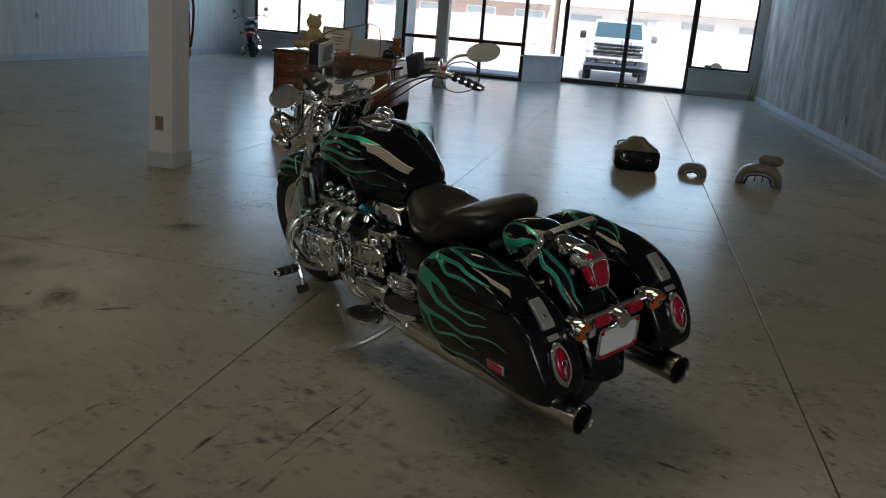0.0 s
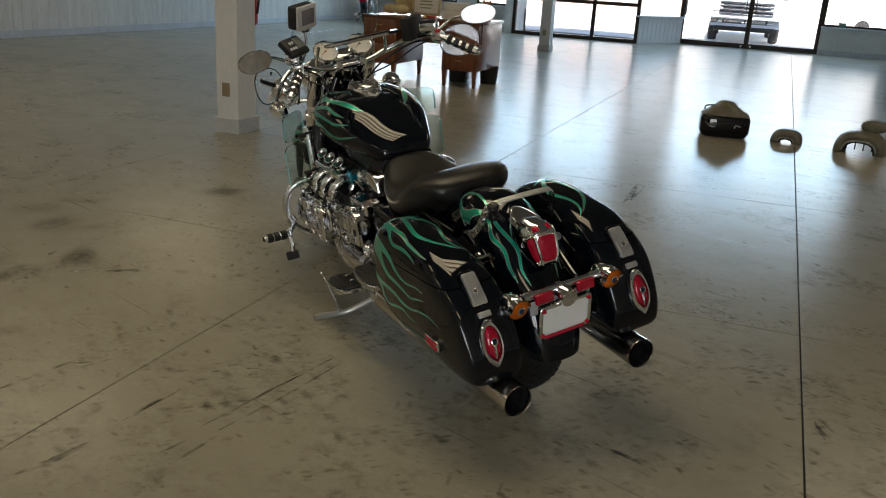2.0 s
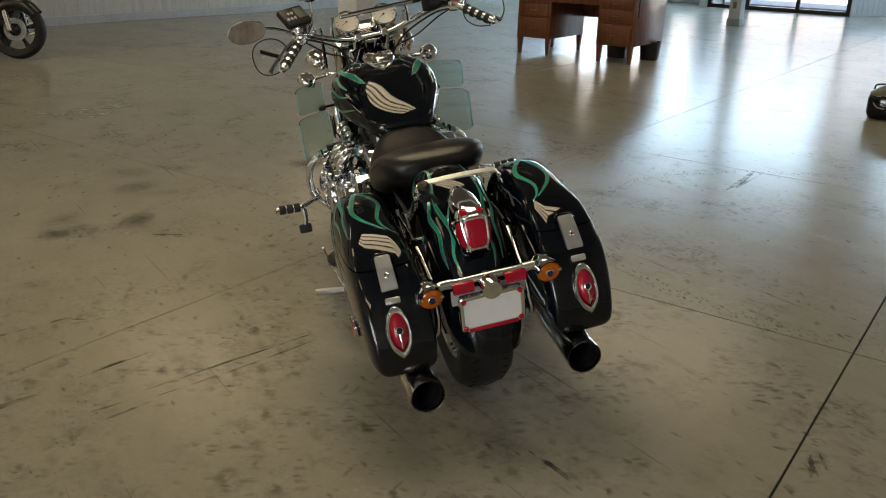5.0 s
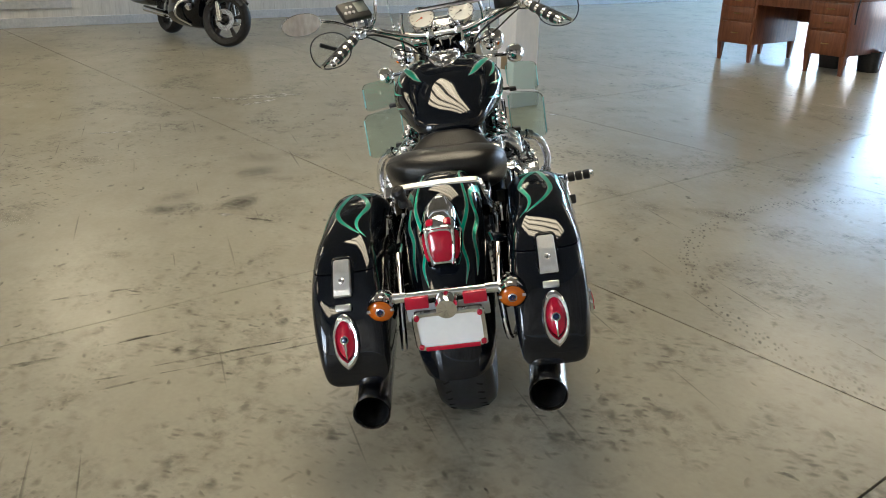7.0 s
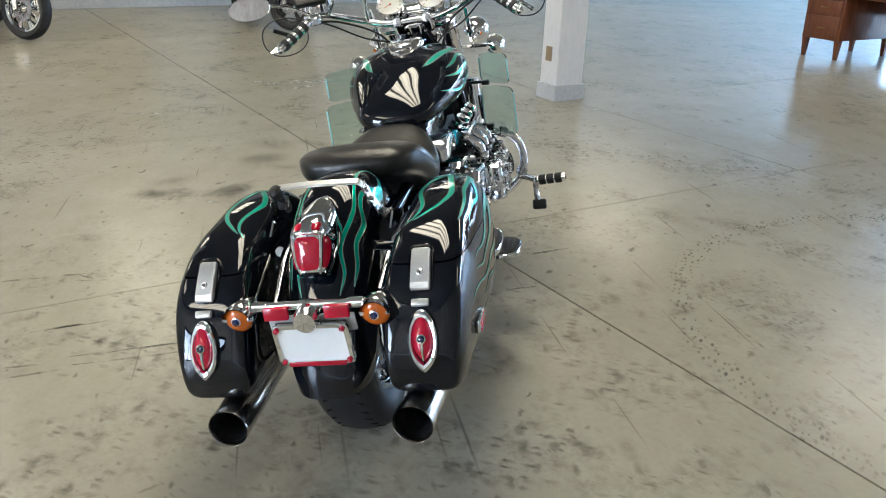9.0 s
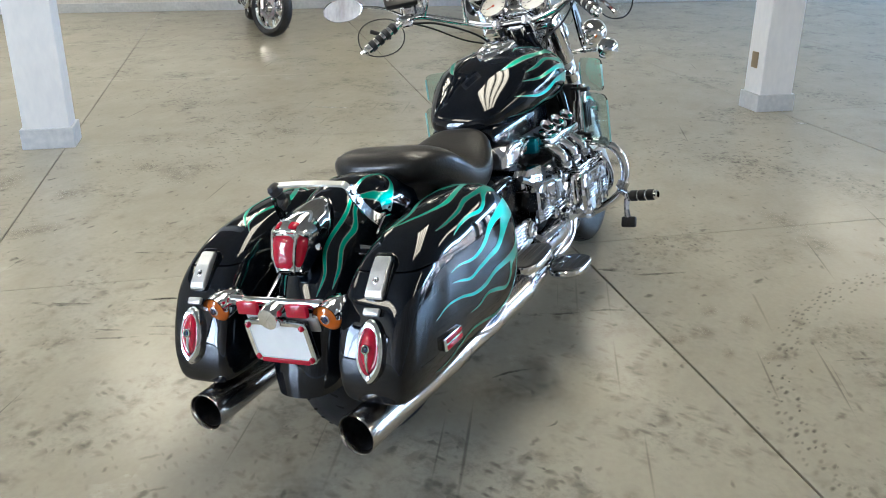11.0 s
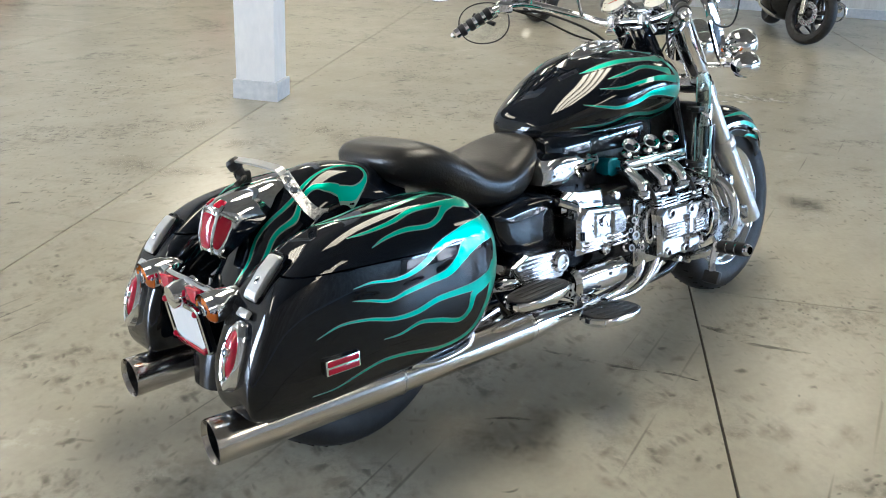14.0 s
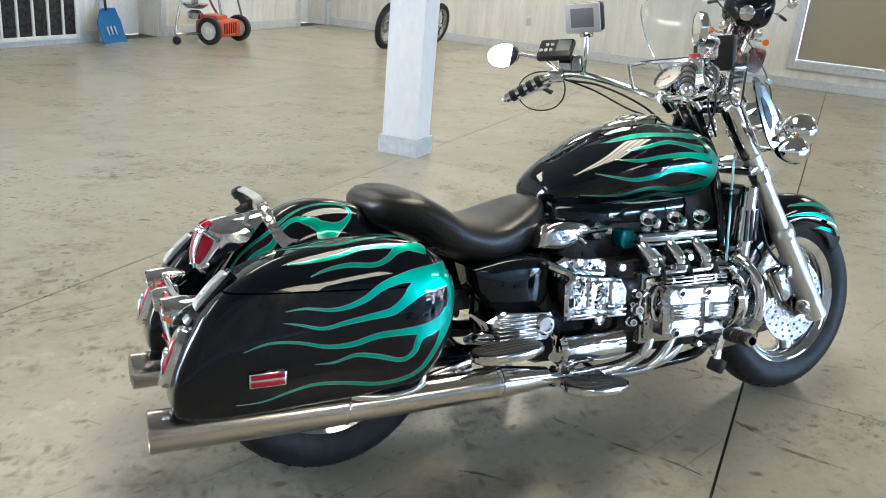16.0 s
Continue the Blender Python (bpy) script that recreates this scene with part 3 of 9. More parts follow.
BIKE = Matrix.Translation((-0.195, 3.094, 0)) @ Matrix.Rotation(radians(139.2), 4, "Z") @ Matrix.Rotation(radians(-9.9), 4, "X")
bike = root("motorcycle", BIKE, "black cruiser with green flames and chrome, leaning on its stand", "motorcycle")
STEER = Matrix.Translation((1.28, 0, 1.06)) @ Matrix.Rotation(radians(4.0), 4, V(-0.53, 0, 0.85)) @ Matrix.Translation((-1.28, 0, -1.06))


def steered(bm):
    bmesh.ops.transform(bm, matrix=STEER, verts=bm.verts)
    return bm


def surface(bm):
    bm.normal_update()
    return BVHTree.FromBMesh(bm)


def draped(bm, tree, pts, width, away, lift=0.001, n=30):
    """A narrow band of even width along 2D control points, laid on a surface.
    away: turns a 2D point into the start and the direction of the ray that finds the surface."""
    s = spline(pts, n)
    rows = []
    for i, p in enumerate(s):
        d = np.array(s[min(i + 1, n - 1)]) - np.array(s[max(i - 1, 0)])
        o = np.array((-d[1], d[0])) / (np.hypot(*d) or 1)
        row = []
        for k in (-1, -0.33, 0.33, 1):
            start, way = away(*(np.array(p) + o * width * 0.5 * k))
            hit, nrm, _, _ = tree.ray_cast(start, way)
            if hit is None:
                row = None
                break
            row.append(bm.verts.new(hit + (nrm if nrm.dot(way) < 0 else -nrm) * lift))
        rows.append(row)
    for a, b in zip(rows, rows[1:]):
        if a and b and (a[0].co - b[0].co).length < 0.06:
            for k in range(3):
                bm.faces.new((a[k], a[k + 1], b[k + 1], b[k]))


def licks(parent, tree, shapes, away, lift=0.0012, slim=0.8):
    """Painted flame licks: each a curve of (u, v, width), with a pale pinstripe round it."""
    for i, pts in enumerate(shapes):
        for name, extra, up, material in (("flame_edge", 0.0034, lift * 0.5, PALE), ("flame", 0.0, lift * 1.3, GREEN)):
            bm, rows = mesh(), []
            n = 7 * len(pts)
            q = spline(pts, n)
            for k, p in enumerate(q):
                d = np.array(q[min(k + 1, n - 1)][:2]) - np.array(q[max(k - 1, 0)][:2])
                d = d / (np.hypot(*d) or 1)
                w = max(0.0, p[2] * (slim + (0.98 - slim) * min(1.0, max(0.0, (p[2] - 0.014) / 0.018))) - 0.0012) + extra * min(1.0, 0.25 + p[2] / 0.008)
                row = []
                for j in (-1, -0.6, -0.2, 0.2, 0.6, 1):
                    start, way = away(*(np.array(p[:2]) + np.array((-d[1], d[0])) * w * 0.5 * j))
                    hit, nrm, _, _ = tree.ray_cast(start, way)
                    if hit is None:
                        row = None
                        break
                    row.append(bm.verts.new(hit + (nrm if nrm.dot(way) < 0 else -nrm) * (up + 0.00007 * i)))
                rows.append(row)
            for a, b in zip(rows, rows[1:]):
                if a and b and (a[0].co - b[0].co).length < 0.06:
                    for j in range(5):
                        bm.faces.new((a[j], a[j + 1], b[j + 1], b[j]))
            if len(bm.faces):
                part(name, bm, material, parent, "green flame paint" if extra == 0 else "pale green pinstripe")
            else:
                bm.free()


# -- wheels --
def wheel(name, m, R, w, rim_r, discs, spokes=5):
    hub = new(name)
    hub.parent = bike
    hub.matrix_basis = m
    hub["label"] = "chrome cast wheel with a black tyre"
    A = Matrix.Rotation(radians(90), 4, "X")
    t = mesh()
    pr = [(rim_r, -w * 0.36), (rim_r + 0.012, -w * 0.42), (R - 0.06, -w * 0.5), (R - 0.03, -w * 0.46), (R - 0.012, -w * 0.34), (R - 0.002, -w * 0.15), (R, 0),
          (R - 0.002, w * 0.15), (R - 0.012, w * 0.34), (R - 0.03, w * 0.46), (R - 0.06, w * 0.5), (rim_r + 0.012, w * 0.42), (rim_r, w * 0.36), (rim_r - 0.012, w * 0.3), (rim_r - 0.012, -w * 0.3)]
    lathe(t, pr + pr[:1], A, 64, False)
    part("tyre", t, RUBBER, hub)
    for k in range(46):
        q = 2 * math.pi * k / 46
        for s in (-1, 1):
            g = mesh()
            mm = Matrix.Rotation(q + s * 0.03, 4, "Y") @ Matrix.Translation((0, s * w * 0.2, R - 0.0088)) @ Matrix.Rotation(s * -0.13, 4, "X") @ Matrix.Rotation(s * 0.6, 4, "Z")
            box(g, (0, 0, 0), (0.006, w * 0.26, 0.007), 0, mm)
            part("tread_groove", g, mat_groove, hub)
    r = mesh()
    lathe(r, [(rim_r - 0.022, -w * 0.30), (rim_r + 0.002, -w * 0.36), (rim_r + 0.006, -w * 0.38), (rim_r + 0.002, -w * 0.40), (rim_r - 0.012, -w * 0.37), (rim_r - 0.03, -w * 0.2), (rim_r - 0.036, 0),
              (rim_r - 0.03, w * 0.2), (rim_r - 0.012, w * 0.37), (rim_r + 0.002, w * 0.40), (rim_r + 0.006, w * 0.38), (rim_r + 0.002, w * 0.36), (rim_r - 0.022, w * 0.3)], A, 64, False)
    part("rim", r, CHROME, hub)
    for k in range(spokes):
        s = mesh()
        mm = Matrix.Rotation(2 * math.pi * k / spokes + 0.3, 4, "Y")
        ring = []
        for h, a, b in ((0.04, 0.034, 0.03), (rim_r * 0.5, 0.024, 0.02), (rim_r - 0.02, 0.042, 0.026)):
            ring.append([mm @ V(x, y, h) for x, y in oval(0, 0, a, b, 14, 3)])
        skin(s, ring)
        part("spoke", s, CHROME_WORN, hub)
    c = mesh()
    lathe(c, [(0.001, -0.085), (0.018, -0.085), (0.02, -0.06), (0.05, -0.05), (0.055, 0), (0.05, 0.05), (0.02, 0.06), (0.018, 0.085), (0.001, 0.085)], A, 24, False)
    part("hub", c, CHROME_WORN, hub)
    for s in discs:
        d = mesh()
        lathe(d, [(0.075, s * 0.066), (0.148, s * 0.066), (0.148, s * 0.071), (0.075, s * 0.071), (0.075, s * 0.066)], A, 56, False)
        disc = part("brake_disc", d, CHROME_WORN, hub, "drilled steel brake disc")
        hl = mesh()
        for k in range(54):
            q = 2 * math.pi * k / 54
            rr = (0.09, 0.112, 0.133)[k % 3]
            lathe(hl, [(0.0005, s * 0.072), (0.0045, s * 0.072), (0.0045, s * 0.0705)], A @ Matrix.Translation((rr * math.cos(q), rr * math.sin(q), 0)), 8, False)
        part("drilling", hl, DARKMETAL, disc)
        cr = mesh()
        lathe(cr, [(0.03, s * 0.06), (0.08, s * 0.068), (0.078, s * 0.073), (0.03, s * 0.07)], A, 30, False)
        part("disc_carrier", cr, CHROME_WORN, disc)
    return hub


mat_groove = mat("tread_groove", (0.006, 0.006, 0.006), 0.9)
FW = V(1.735, 0, 0.336)
wheel("front_wheel", STEER @ Matrix.Translation(FW), 0.336, 0.14, 0.228, (-1, 1))
wheel("rear_wheel", Matrix.Translation((0, 0, 0.33)), 0.33, 0.18, 0.215, (-1,))

# -- fenders --
def fender(name, centre, path, half, depth, e=2.6):
    """An arched mudguard: path of (x, z, half-width factor) along its crown, skirts turned down towards the hub."""
    s = spline(path, 34)
    rings = []
    n = 18
    for i, (x, z, k) in enumerate(s):
        p = V(x, 0, z)
        inw = (V(centre[0], 0, centre[1]) - p).normalized()
        top, low = [], []
        for j in range(n + 1):
            t = math.pi * (j / n) - math.pi / 2
            sy = math.copysign(abs(math.sin(t)) ** (2 / e), math.sin(t))
            cy = abs(math.cos(t)) ** (2 / e)
            top.append(p + V(0, sy * half * k, 0) + inw * depth * (1 - cy))
        for j in range(n, -1, -1):
            low.append(top[j] + (V(0, 0, 0) + inw * 0.006) + V(0, -0.004 * math.copysign(1, top[j].y) if abs(top[j].y) > 0.01 else 0, 0))
        rings.append(top + low)
    bm = mesh()
    skin(bm, rings)
    return bm


rf = fender("rear_fender", (0.0, 0.33), [(0.2, 0.70, 0.95), (0.107, 0.752, 1), (-0.02, 0.771, 1), (-0.113, 0.748, 1.02), (-0.19, 0.685, 1.05), (-0.266, 0.598, 1.07), (-0.326, 0.51, 1.08), (-0.372, 0.42, 1.05), (-0.396, 0.345, 1.0), (-0.405, 0.285, 0.9)], 0.114, 0.13)
rf_tree = surface(rf)
rear_fender = part("rear_fender", rf, BLACK, bike, "gloss black rear fender with green flames")


def round_fender(u, y):
    """u: arc length over the rear fender from its top, forwards; y: to the left."""
    d = V(math.sin(u / 0.43), 0, math.cos(u / 0.43))
    return V(0, y, 0.33) + d * 0.8, -d


for s in (-1, 1):
    licks(rear_fender, rf_tree, [
        [(-0.045, s * 0.104, 0.02), (0.02, s * 0.106, 0.015), (0.062, s * 0.09, 0.014), (0.055, s * 0.062, 0.014), (0, s * 0.055, 0.011), (-0.075, s * 0.064, 0.011), (-0.145, s * 0.074, 0.013), (-0.19, s * 0.07, 0.015), (-0.28, s * 0.05, 0.016), (-0.36, s * 0.062, 0.011), (-0.43, s * 0.052, 0.002)],
        [(-0.03, s * 0.104, 0.02), (-0.07, s * 0.094, 0.018), (-0.1, s * 0.085, 0.014), (-0.14, s * 0.088, 0.013), (-0.19, s * 0.098, 0.014), (-0.26, s * 0.086, 0.014), (-0.33, s * 0.09, 0.011), (-0.4, s * 0.085, 0.002)]], round_fender, 0.0012, 0.6)

ff = fender("front_fender", (FW.x, FW.z), [(1.43, 0.52, 0.9), (1.5, 0.62, 0.97), (1.6, 0.69, 1), (1.72, 0.72, 1), (1.84, 0.706, 1), (1.94, 0.655, 0.98), (2.005, 0.575, 0.9)], 0.088, 0.11)
steered(ff)
ff_tree = surface(ff)
front_fender = part("front_fender", ff, BLACK, bike, "gloss black front fender with green flames")
side = lambda s: (lambda x, z: (V(x, s * 1.0, z), V(0, -s, 0)))
for s in (-1, 1):
    licks(front_fender, ff_tree, [
        [(1.99, 0.57, 0.03), (1.955, 0.63, 0.022), (1.903, 0.658, 0.018), (1.82, 0.684, 0.014), (1.707, 0.686, 0.006), (1.68, 0.682, 0.002)],
        [(1.985, 0.56, 0.03), (1.93, 0.606, 0.026), (1.84, 0.645, 0.018), (1.741, 0.654, 0.011), (1.667, 0.648, 0.002)],
        [(1.96, 0.57, 0.02), (1.9, 0.585, 0.016), (1.84, 0.6, 0.01), (1.78, 0.592, 0.002)]], side(s))
for s in (-1, 1):
    b = mesh()
    tube(b, [(1.86, s * 0.092, 0.62), (1.9, s * 0.094, 0.60), (1.93, s * 0.09, 0.565)], 0.008)
    part("fender_rail", steered(b), CHROME, front_fender)

# -- fuel tank --
tk = mesh()
rings = []
for x, w, z0, z1 in spline([(0.662, 0.045, 0.728, 0.76), (0.676, 0.098, 0.71, 0.79), (0.715, 0.134, 0.702, 0.826), (0.79, 0.168, 0.7, 0.873), (0.88, 0.203, 0.702, 0.922), (0.97, 0.222, 0.704, 0.954), (1.06, 0.224, 0.706, 0.967), (1.14, 0.215, 0.708, 0.962), (1.205, 0.2, 0.716, 0.95), (1.248, 0.175, 0.738, 0.938), (1.268, 0.12, 0.775, 0.912)], 34):
    zm, hh = (z0 + z1) / 2 + 0.012, (z1 - z0) / 2
    ring = []
    for y, z in oval(0, 0, 1, 1, 44, 2.35):
        k = 1.0 - (0.14 * max(0.0, -z) ** 2)
        ring.append(V(x, y * w * k, zm + z * hh))
    rings.append(ring)
skin(tk, rings)
tk_tree = surface(tk)
tank = part("fuel_tank", tk, BLACK, bike, "gloss black fuel tank with green flames")
for s in (-1, 1):
    licks(tank, tk_tree, [
        [(1.157, 0.94, 0.018), (1.05, 0.944, 0.013), (0.978, 0.943, 0.013), (0.924, 0.934, 0.01), (0.865, 0.917, 0.002)],
        [(1.165, 0.897, 0.026), (1.089, 0.915, 0.016), (1.025, 0.923, 0.012), (0.951, 0.909, 0.01), (0.894, 0.898, 0.002)],
        [(1.194, 0.873, 0.027), (1.083, 0.886, 0.019), (0.991, 0.881, 0.014), (0.924, 0.871, 0.012), (0.856, 0.873, 0.002)],
        [(1.224, 0.83, 0.045), (1.13, 0.843, 0.031), (1.036, 0.844, 0.019), (0.974, 0.826, 0.019), (0.909, 0.815, 0.014), (0.846, 0.823, 0.008), (0.795, 0.832, 0.002)]], side(s), 0.0012, 0.68)
    licks(tank, tk_tree, [
        [(1.224, 0.81, 0.04), (1.165, 0.79, 0.027), (1.074, 0.78, 0.017), (0.965, 0.788, 0.015), (0.88, 0.767, 0.01), (0.755, 0.768, 0.002)],
        [(1.2, 0.768, 0.02), (1.12, 0.755, 0.015), (1.02, 0.765, 0.014), (0.94, 0.748, 0.01), (0.84, 0.74, 0.002)],
        [(1.15, 0.946, 0.013), (1.19, 0.906, 0.024), (1.222, 0.853, 0.034), (1.225, 0.805, 0.03), (1.195, 0.762, 0.02)]], side(s), 0.0012, 0.68)
    licks(tank, tk_tree, [
        [(s * 0.175, 1.12, 0.012), (s * 0.165, 1.02, 0.01), (s * 0.146, 0.965, 0.01), (s * 0.125, 0.907, 0.009), (s * 0.093, 0.858, 0.002)],
        [(s * 0.1, 1.19, 0.012), (s * 0.13, 1.14, 0.011), (s * 0.115, 1.08, 0.009), (s * 0.085, 1.03, 0.007), (s * 0.09, 0.99, 0.002)],
        [(s * 0.09, 1.2, 0.01), (s * 0.15, 1.19, 0.012), (s * 0.175, 1.12, 0.014)]],
        lambda y, x: (V(x, y, 1.3), V(0, 0, -1)))
cap = mesh()
rings = []
for h, k, tilt in ((-0.03, 1.06, 0.1), (0.0, 1.06, 0.22), (0.008, 1.0, 0.22), (0.011, 0.85, 0.22), (0.0125, 0.4, 0.22)):
    rings.append([V(1.015 + x * k, y * k, 0.957 + h + tilt * (x * k + 0.085)) for x, y in [(-0.085, 0), (-0.06, 0.035), (0.0, 0.06), (0.06, 0.062), (0.085, 0.04), (0.07, 0.0), (0.085, -0.04), (0.06, -0.062), (0.0, -0.06), (-0.06, -0.035)]])
skin(cap, rings)
cap_ob = part("filler_cap", cap, CHROME, tank, "chrome filler cap cover")
c2 = mesh()
lathe(c2, [(0.036, 0), (0.036, 0.008), (0.03, 0.012), (0.001, 0.013)], axis((1.02, 0, 0.985), (-0.22, 0, 1)), 28, False)
part("cap_disc", c2, CHROME_WORN, cap_ob)
# added filler block in place of black chassis and the tank's low bottom
ub = mesh()
box(ub, (0.93, 0, 0.69), (0.52, 0.25, 0.13), 0.03)
part("under_tank_block", ub, BLACK, bike, "black filler block under the tank, standing for the chassis")

# -- seat --
st = mesh()
rings = []
for x, w, z0, z1 in spline([(0.106, 0.07, 0.724, 0.765), (0.12, 0.125, 0.703, 0.784), (0.16, 0.168, 0.684, 0.803), (0.235, 0.196, 0.655, 0.804), (0.31, 0.203, 0.615, 0.768), (0.38, 0.2, 0.585, 0.722), (0.47, 0.19, 0.568, 0.707), (0.55, 0.17, 0.58, 0.728), (0.61, 0.142, 0.605, 0.75), (0.65, 0.112, 0.632, 0.762), (0.68, 0.07, 0.665, 0.76)], 40):
    zm, hh = (z0 + z1) / 2, (z1 - z0) / 2
    rings.append([V(x, y * w * (1 + 0.05 * z), zm + z * hh * (1 - 0.10 * (1 - y * y) * (z > 0))) for y, z in oval(0, 0, 1, 1, 44, 2.7)])
skin(st, rings)
st_tree = surface(st)
seat = part("seat", st, VINYL, bike, "black vinyl two-level saddle")
sm = mesh()
for s in (-1, 1):
    draped(sm, st_tree, [(0.15, 0.785), (0.2, 0.765), (0.28, 0.718), (0.37, 0.68), (0.46, 0.664), (0.55, 0.658), (0.64, 0.662)], 0.006, side(s), 0.001, 30)
part("seam", sm, PLASTIC, seat)

# -- saddlebags --
def saddlebag(s):
    bag = new("saddlebag")
    bag.parent = bike
    bag["label"] = "hard saddlebag, gloss black with green flames and chrome latch"
    bm = mesh()
    rings = []
    prof = [(-0.446, 0.348, 0.378, 0.21, 0.338), (-0.443, 0.33, 0.405, 0.192, 0.352), (-0.433, 0.317, 0.445, 0.182, 0.362), (-0.403, 0.309, 0.512, 0.176, 0.373), (-0.36, 0.305, 0.58, 0.174, 0.38), (-0.29, 0.303, 0.636, 0.173, 0.386), (-0.2, 0.303, 0.676, 0.172, 0.391),
            (-0.07, 0.305, 0.7, 0.172, 0.393), (0.06, 0.308, 0.708, 0.172, 0.393), (0.15, 0.322, 0.696, 0.174, 0.39), (0.205, 0.365, 0.668, 0.178, 0.382), (0.24, 0.425, 0.632, 0.19, 0.365), (0.258, 0.5, 0.59, 0.22, 0.338)]
    for x, z0, z1, y0, y1 in spline(prof, 46):
        zm, hh, ym, wh = (z0 + z1) / 2, (z1 - z0) / 2, (y0 + y1) / 2, (y1 - y0) / 2
        back = min(1.0, max(0.0, (-x - 0.12) / 0.25))
        ring = []
        for y, z in oval(0, 0, 1, 1, 56, 3.6 + 2.2 * back):
            pull = 1 - (0.16 - 0.11 * back) * max(0.0, z) ** 2 - 0.13 * max(0.0, -z) ** 2
            ring.append(V(x, s * (ym + wh * y * pull), zm + z * hh))
        rings.append(ring)
    skin(bm, rings)
    bmesh.ops.recalc_face_normals(bm, faces=bm.faces)
    tree = surface(bm)
    lid, body = bm.copy(), bm
    bmesh.ops.bisect_plane(lid, geom=lid.verts[:] + lid.edges[:] + lid.faces[:], plane_co=(0, 0, 0.6005), plane_no=(0.035, 0, 1), clear_inner=True)
    bmesh.ops.bisect_plane(body, geom=body.verts[:] + body.edges[:] + body.faces[:], plane_co=(0, 0, 0.597), plane_no=(0.035, 0, 1), clear_outer=True)
    for q in (lid, body):
        bmesh.ops.holes_fill(q, edges=[e for e in q.edges if e.is_boundary], sides=0)
    body_ob = part("bag_body", body, BLACK, bag)
    lid_ob = part("bag_lid", lid, BLACK, bag)
    out = side(s)
    licks(bag, tree, [
        [(0.2, 0.665, 0.03), (0.162, 0.679, 0.024), (0.098, 0.69, 0.016), (0.046, 0.692, 0.0115), (-0.005, 0.69, 0.012), (-0.058, 0.678, 0.011), (-0.12, 0.669, 0.0077), (-0.18, 0.665, 0.002)],
        [(0.117, 0.688, 0.021), (0.087, 0.68, 0.019), (0.061, 0.664, 0.017), (0.027, 0.654, 0.015), (-0.036, 0.657, 0.014), (-0.089, 0.65, 0.009), (-0.13, 0.637, 0.002)],
        [(0.233, 0.622, 0.044), (0.157, 0.622, 0.037), (0.093, 0.617, 0.026), (0.042, 0.602, 0.023), (0.002, 0.578, 0.02), (-0.043, 0.562, 0.016), (-0.088, 0.558, 0.011), (-0.148, 0.566, 0.006), (-0.195, 0.563, 0.002)]], out, 0.0012, 0.62)
    licks(bag, tree, [
        [(0.23, 0.605, 0.035), (0.176, 0.603, 0.041), (0.131, 0.587, 0.041), (0.107, 0.566, 0.03), (0.066, 0.54, 0.024), (0.01, 0.532, 0.019), (-0.053, 0.523, 0.0156), (-0.106, 0.515, 0.011), (-0.158, 0.528, 0.007), (-0.2, 0.537, 0.002)],
        [(0.224, 0.525, 0.033), (0.201, 0.499, 0.033), (0.154, 0.487, 0.027), (0.095, 0.485, 0.021), (0.029, 0.483, 0.019), (-0.035, 0.469, 0.0175), (-0.098, 0.47, 0.013), (-0.167, 0.487, 0.009), (-0.234, 0.492, 0.006), (-0.292, 0.476, 0.002)],
        [(0.212, 0.49, 0.008), (0.18, 0.482, 0.024), (0.142, 0.467, 0.0235), (0.126, 0.431, 0.019), (0.093, 0.414, 0.016), (0.03, 0.431, 0.016), (-0.026, 0.441, 0.013), (-0.08, 0.429, 0.007), (-0.127, 0.429, 0.002)]], out, 0.0012, 0.62)
    licks(bag, tree, [
        [(0.196, 0.445, 0.02), (0.174, 0.409, 0.02), (0.147, 0.378, 0.018), (0.104, 0.359, 0.0165), (0.036, 0.355, 0.0145), (-0.059, 0.372, 0.0125), (-0.131, 0.377, 0.01), (-0.192, 0.365, 0.007), (-0.252, 0.349, 0.0045), (-0.31, 0.348, 0.002)],
        [(0.146, 0.69, 0.02), (0.208, 0.656, 0.035), (0.232, 0.612, 0.037), (0.236, 0.56, 0.03), (0.219, 0.498, 0.031), (0.193, 0.44, 0.02), (0.18, 0.42, 0.01)]], out, 0.0012, 0.62)
    licks(bag, tree, [
        [(s * 0.29, 0.12, 0.02), (s * 0.262, 0.07, 0.018), (s * 0.243, 0.03, 0.017), (s * 0.233, -0.026, 0.0155), (s * 0.254, -0.118, 0.012), (s * 0.246, -0.173, 0.007), (s * 0.221, -0.208, 0.002)],
        [(s * 0.29, 0.12, 0.02), (s * 0.307, 0.045, 0.018), (s * 0.321, -0.05, 0.016), (s * 0.302, -0.117, 0.013), (s * 0.266, -0.168, 0.008), (s * 0.241, -0.195, 0.002)],
        [(s * 0.35, 0.165, 0.014), (s * 0.31, 0.14, 0.022), (s * 0.27, 0.11, 0.02), (s * 0.235, 0.09, 0.008)]],
        lambda y, x: (V(x, y, 1.0), V(0, 0, -1)))
    # latch on the sloping back
    yl = s * 0.281
    hit, nrm, _, _ = tree.ray_cast(V(-1, yl, 0.594), V(1, 0, 0))
    m = Matrix.Translation(hit) @ Matrix.Rotation(radians(-47), 4, "Y")
    la = mesh()
    skin(la, [[m @ V(0.012 + x * k, y * k, h) for x, y in oval(0, 0, 0.062, 0.031, 32, 5)] for k, h in ((1.0, -0.006), (1.0, 0.003), (0.95, 0.005), (0.9, 0.001))])
    lat = part("latch", la, BLACK, bag, "chrome bag latch in a black recess")
    la = mesh()
    rings = []
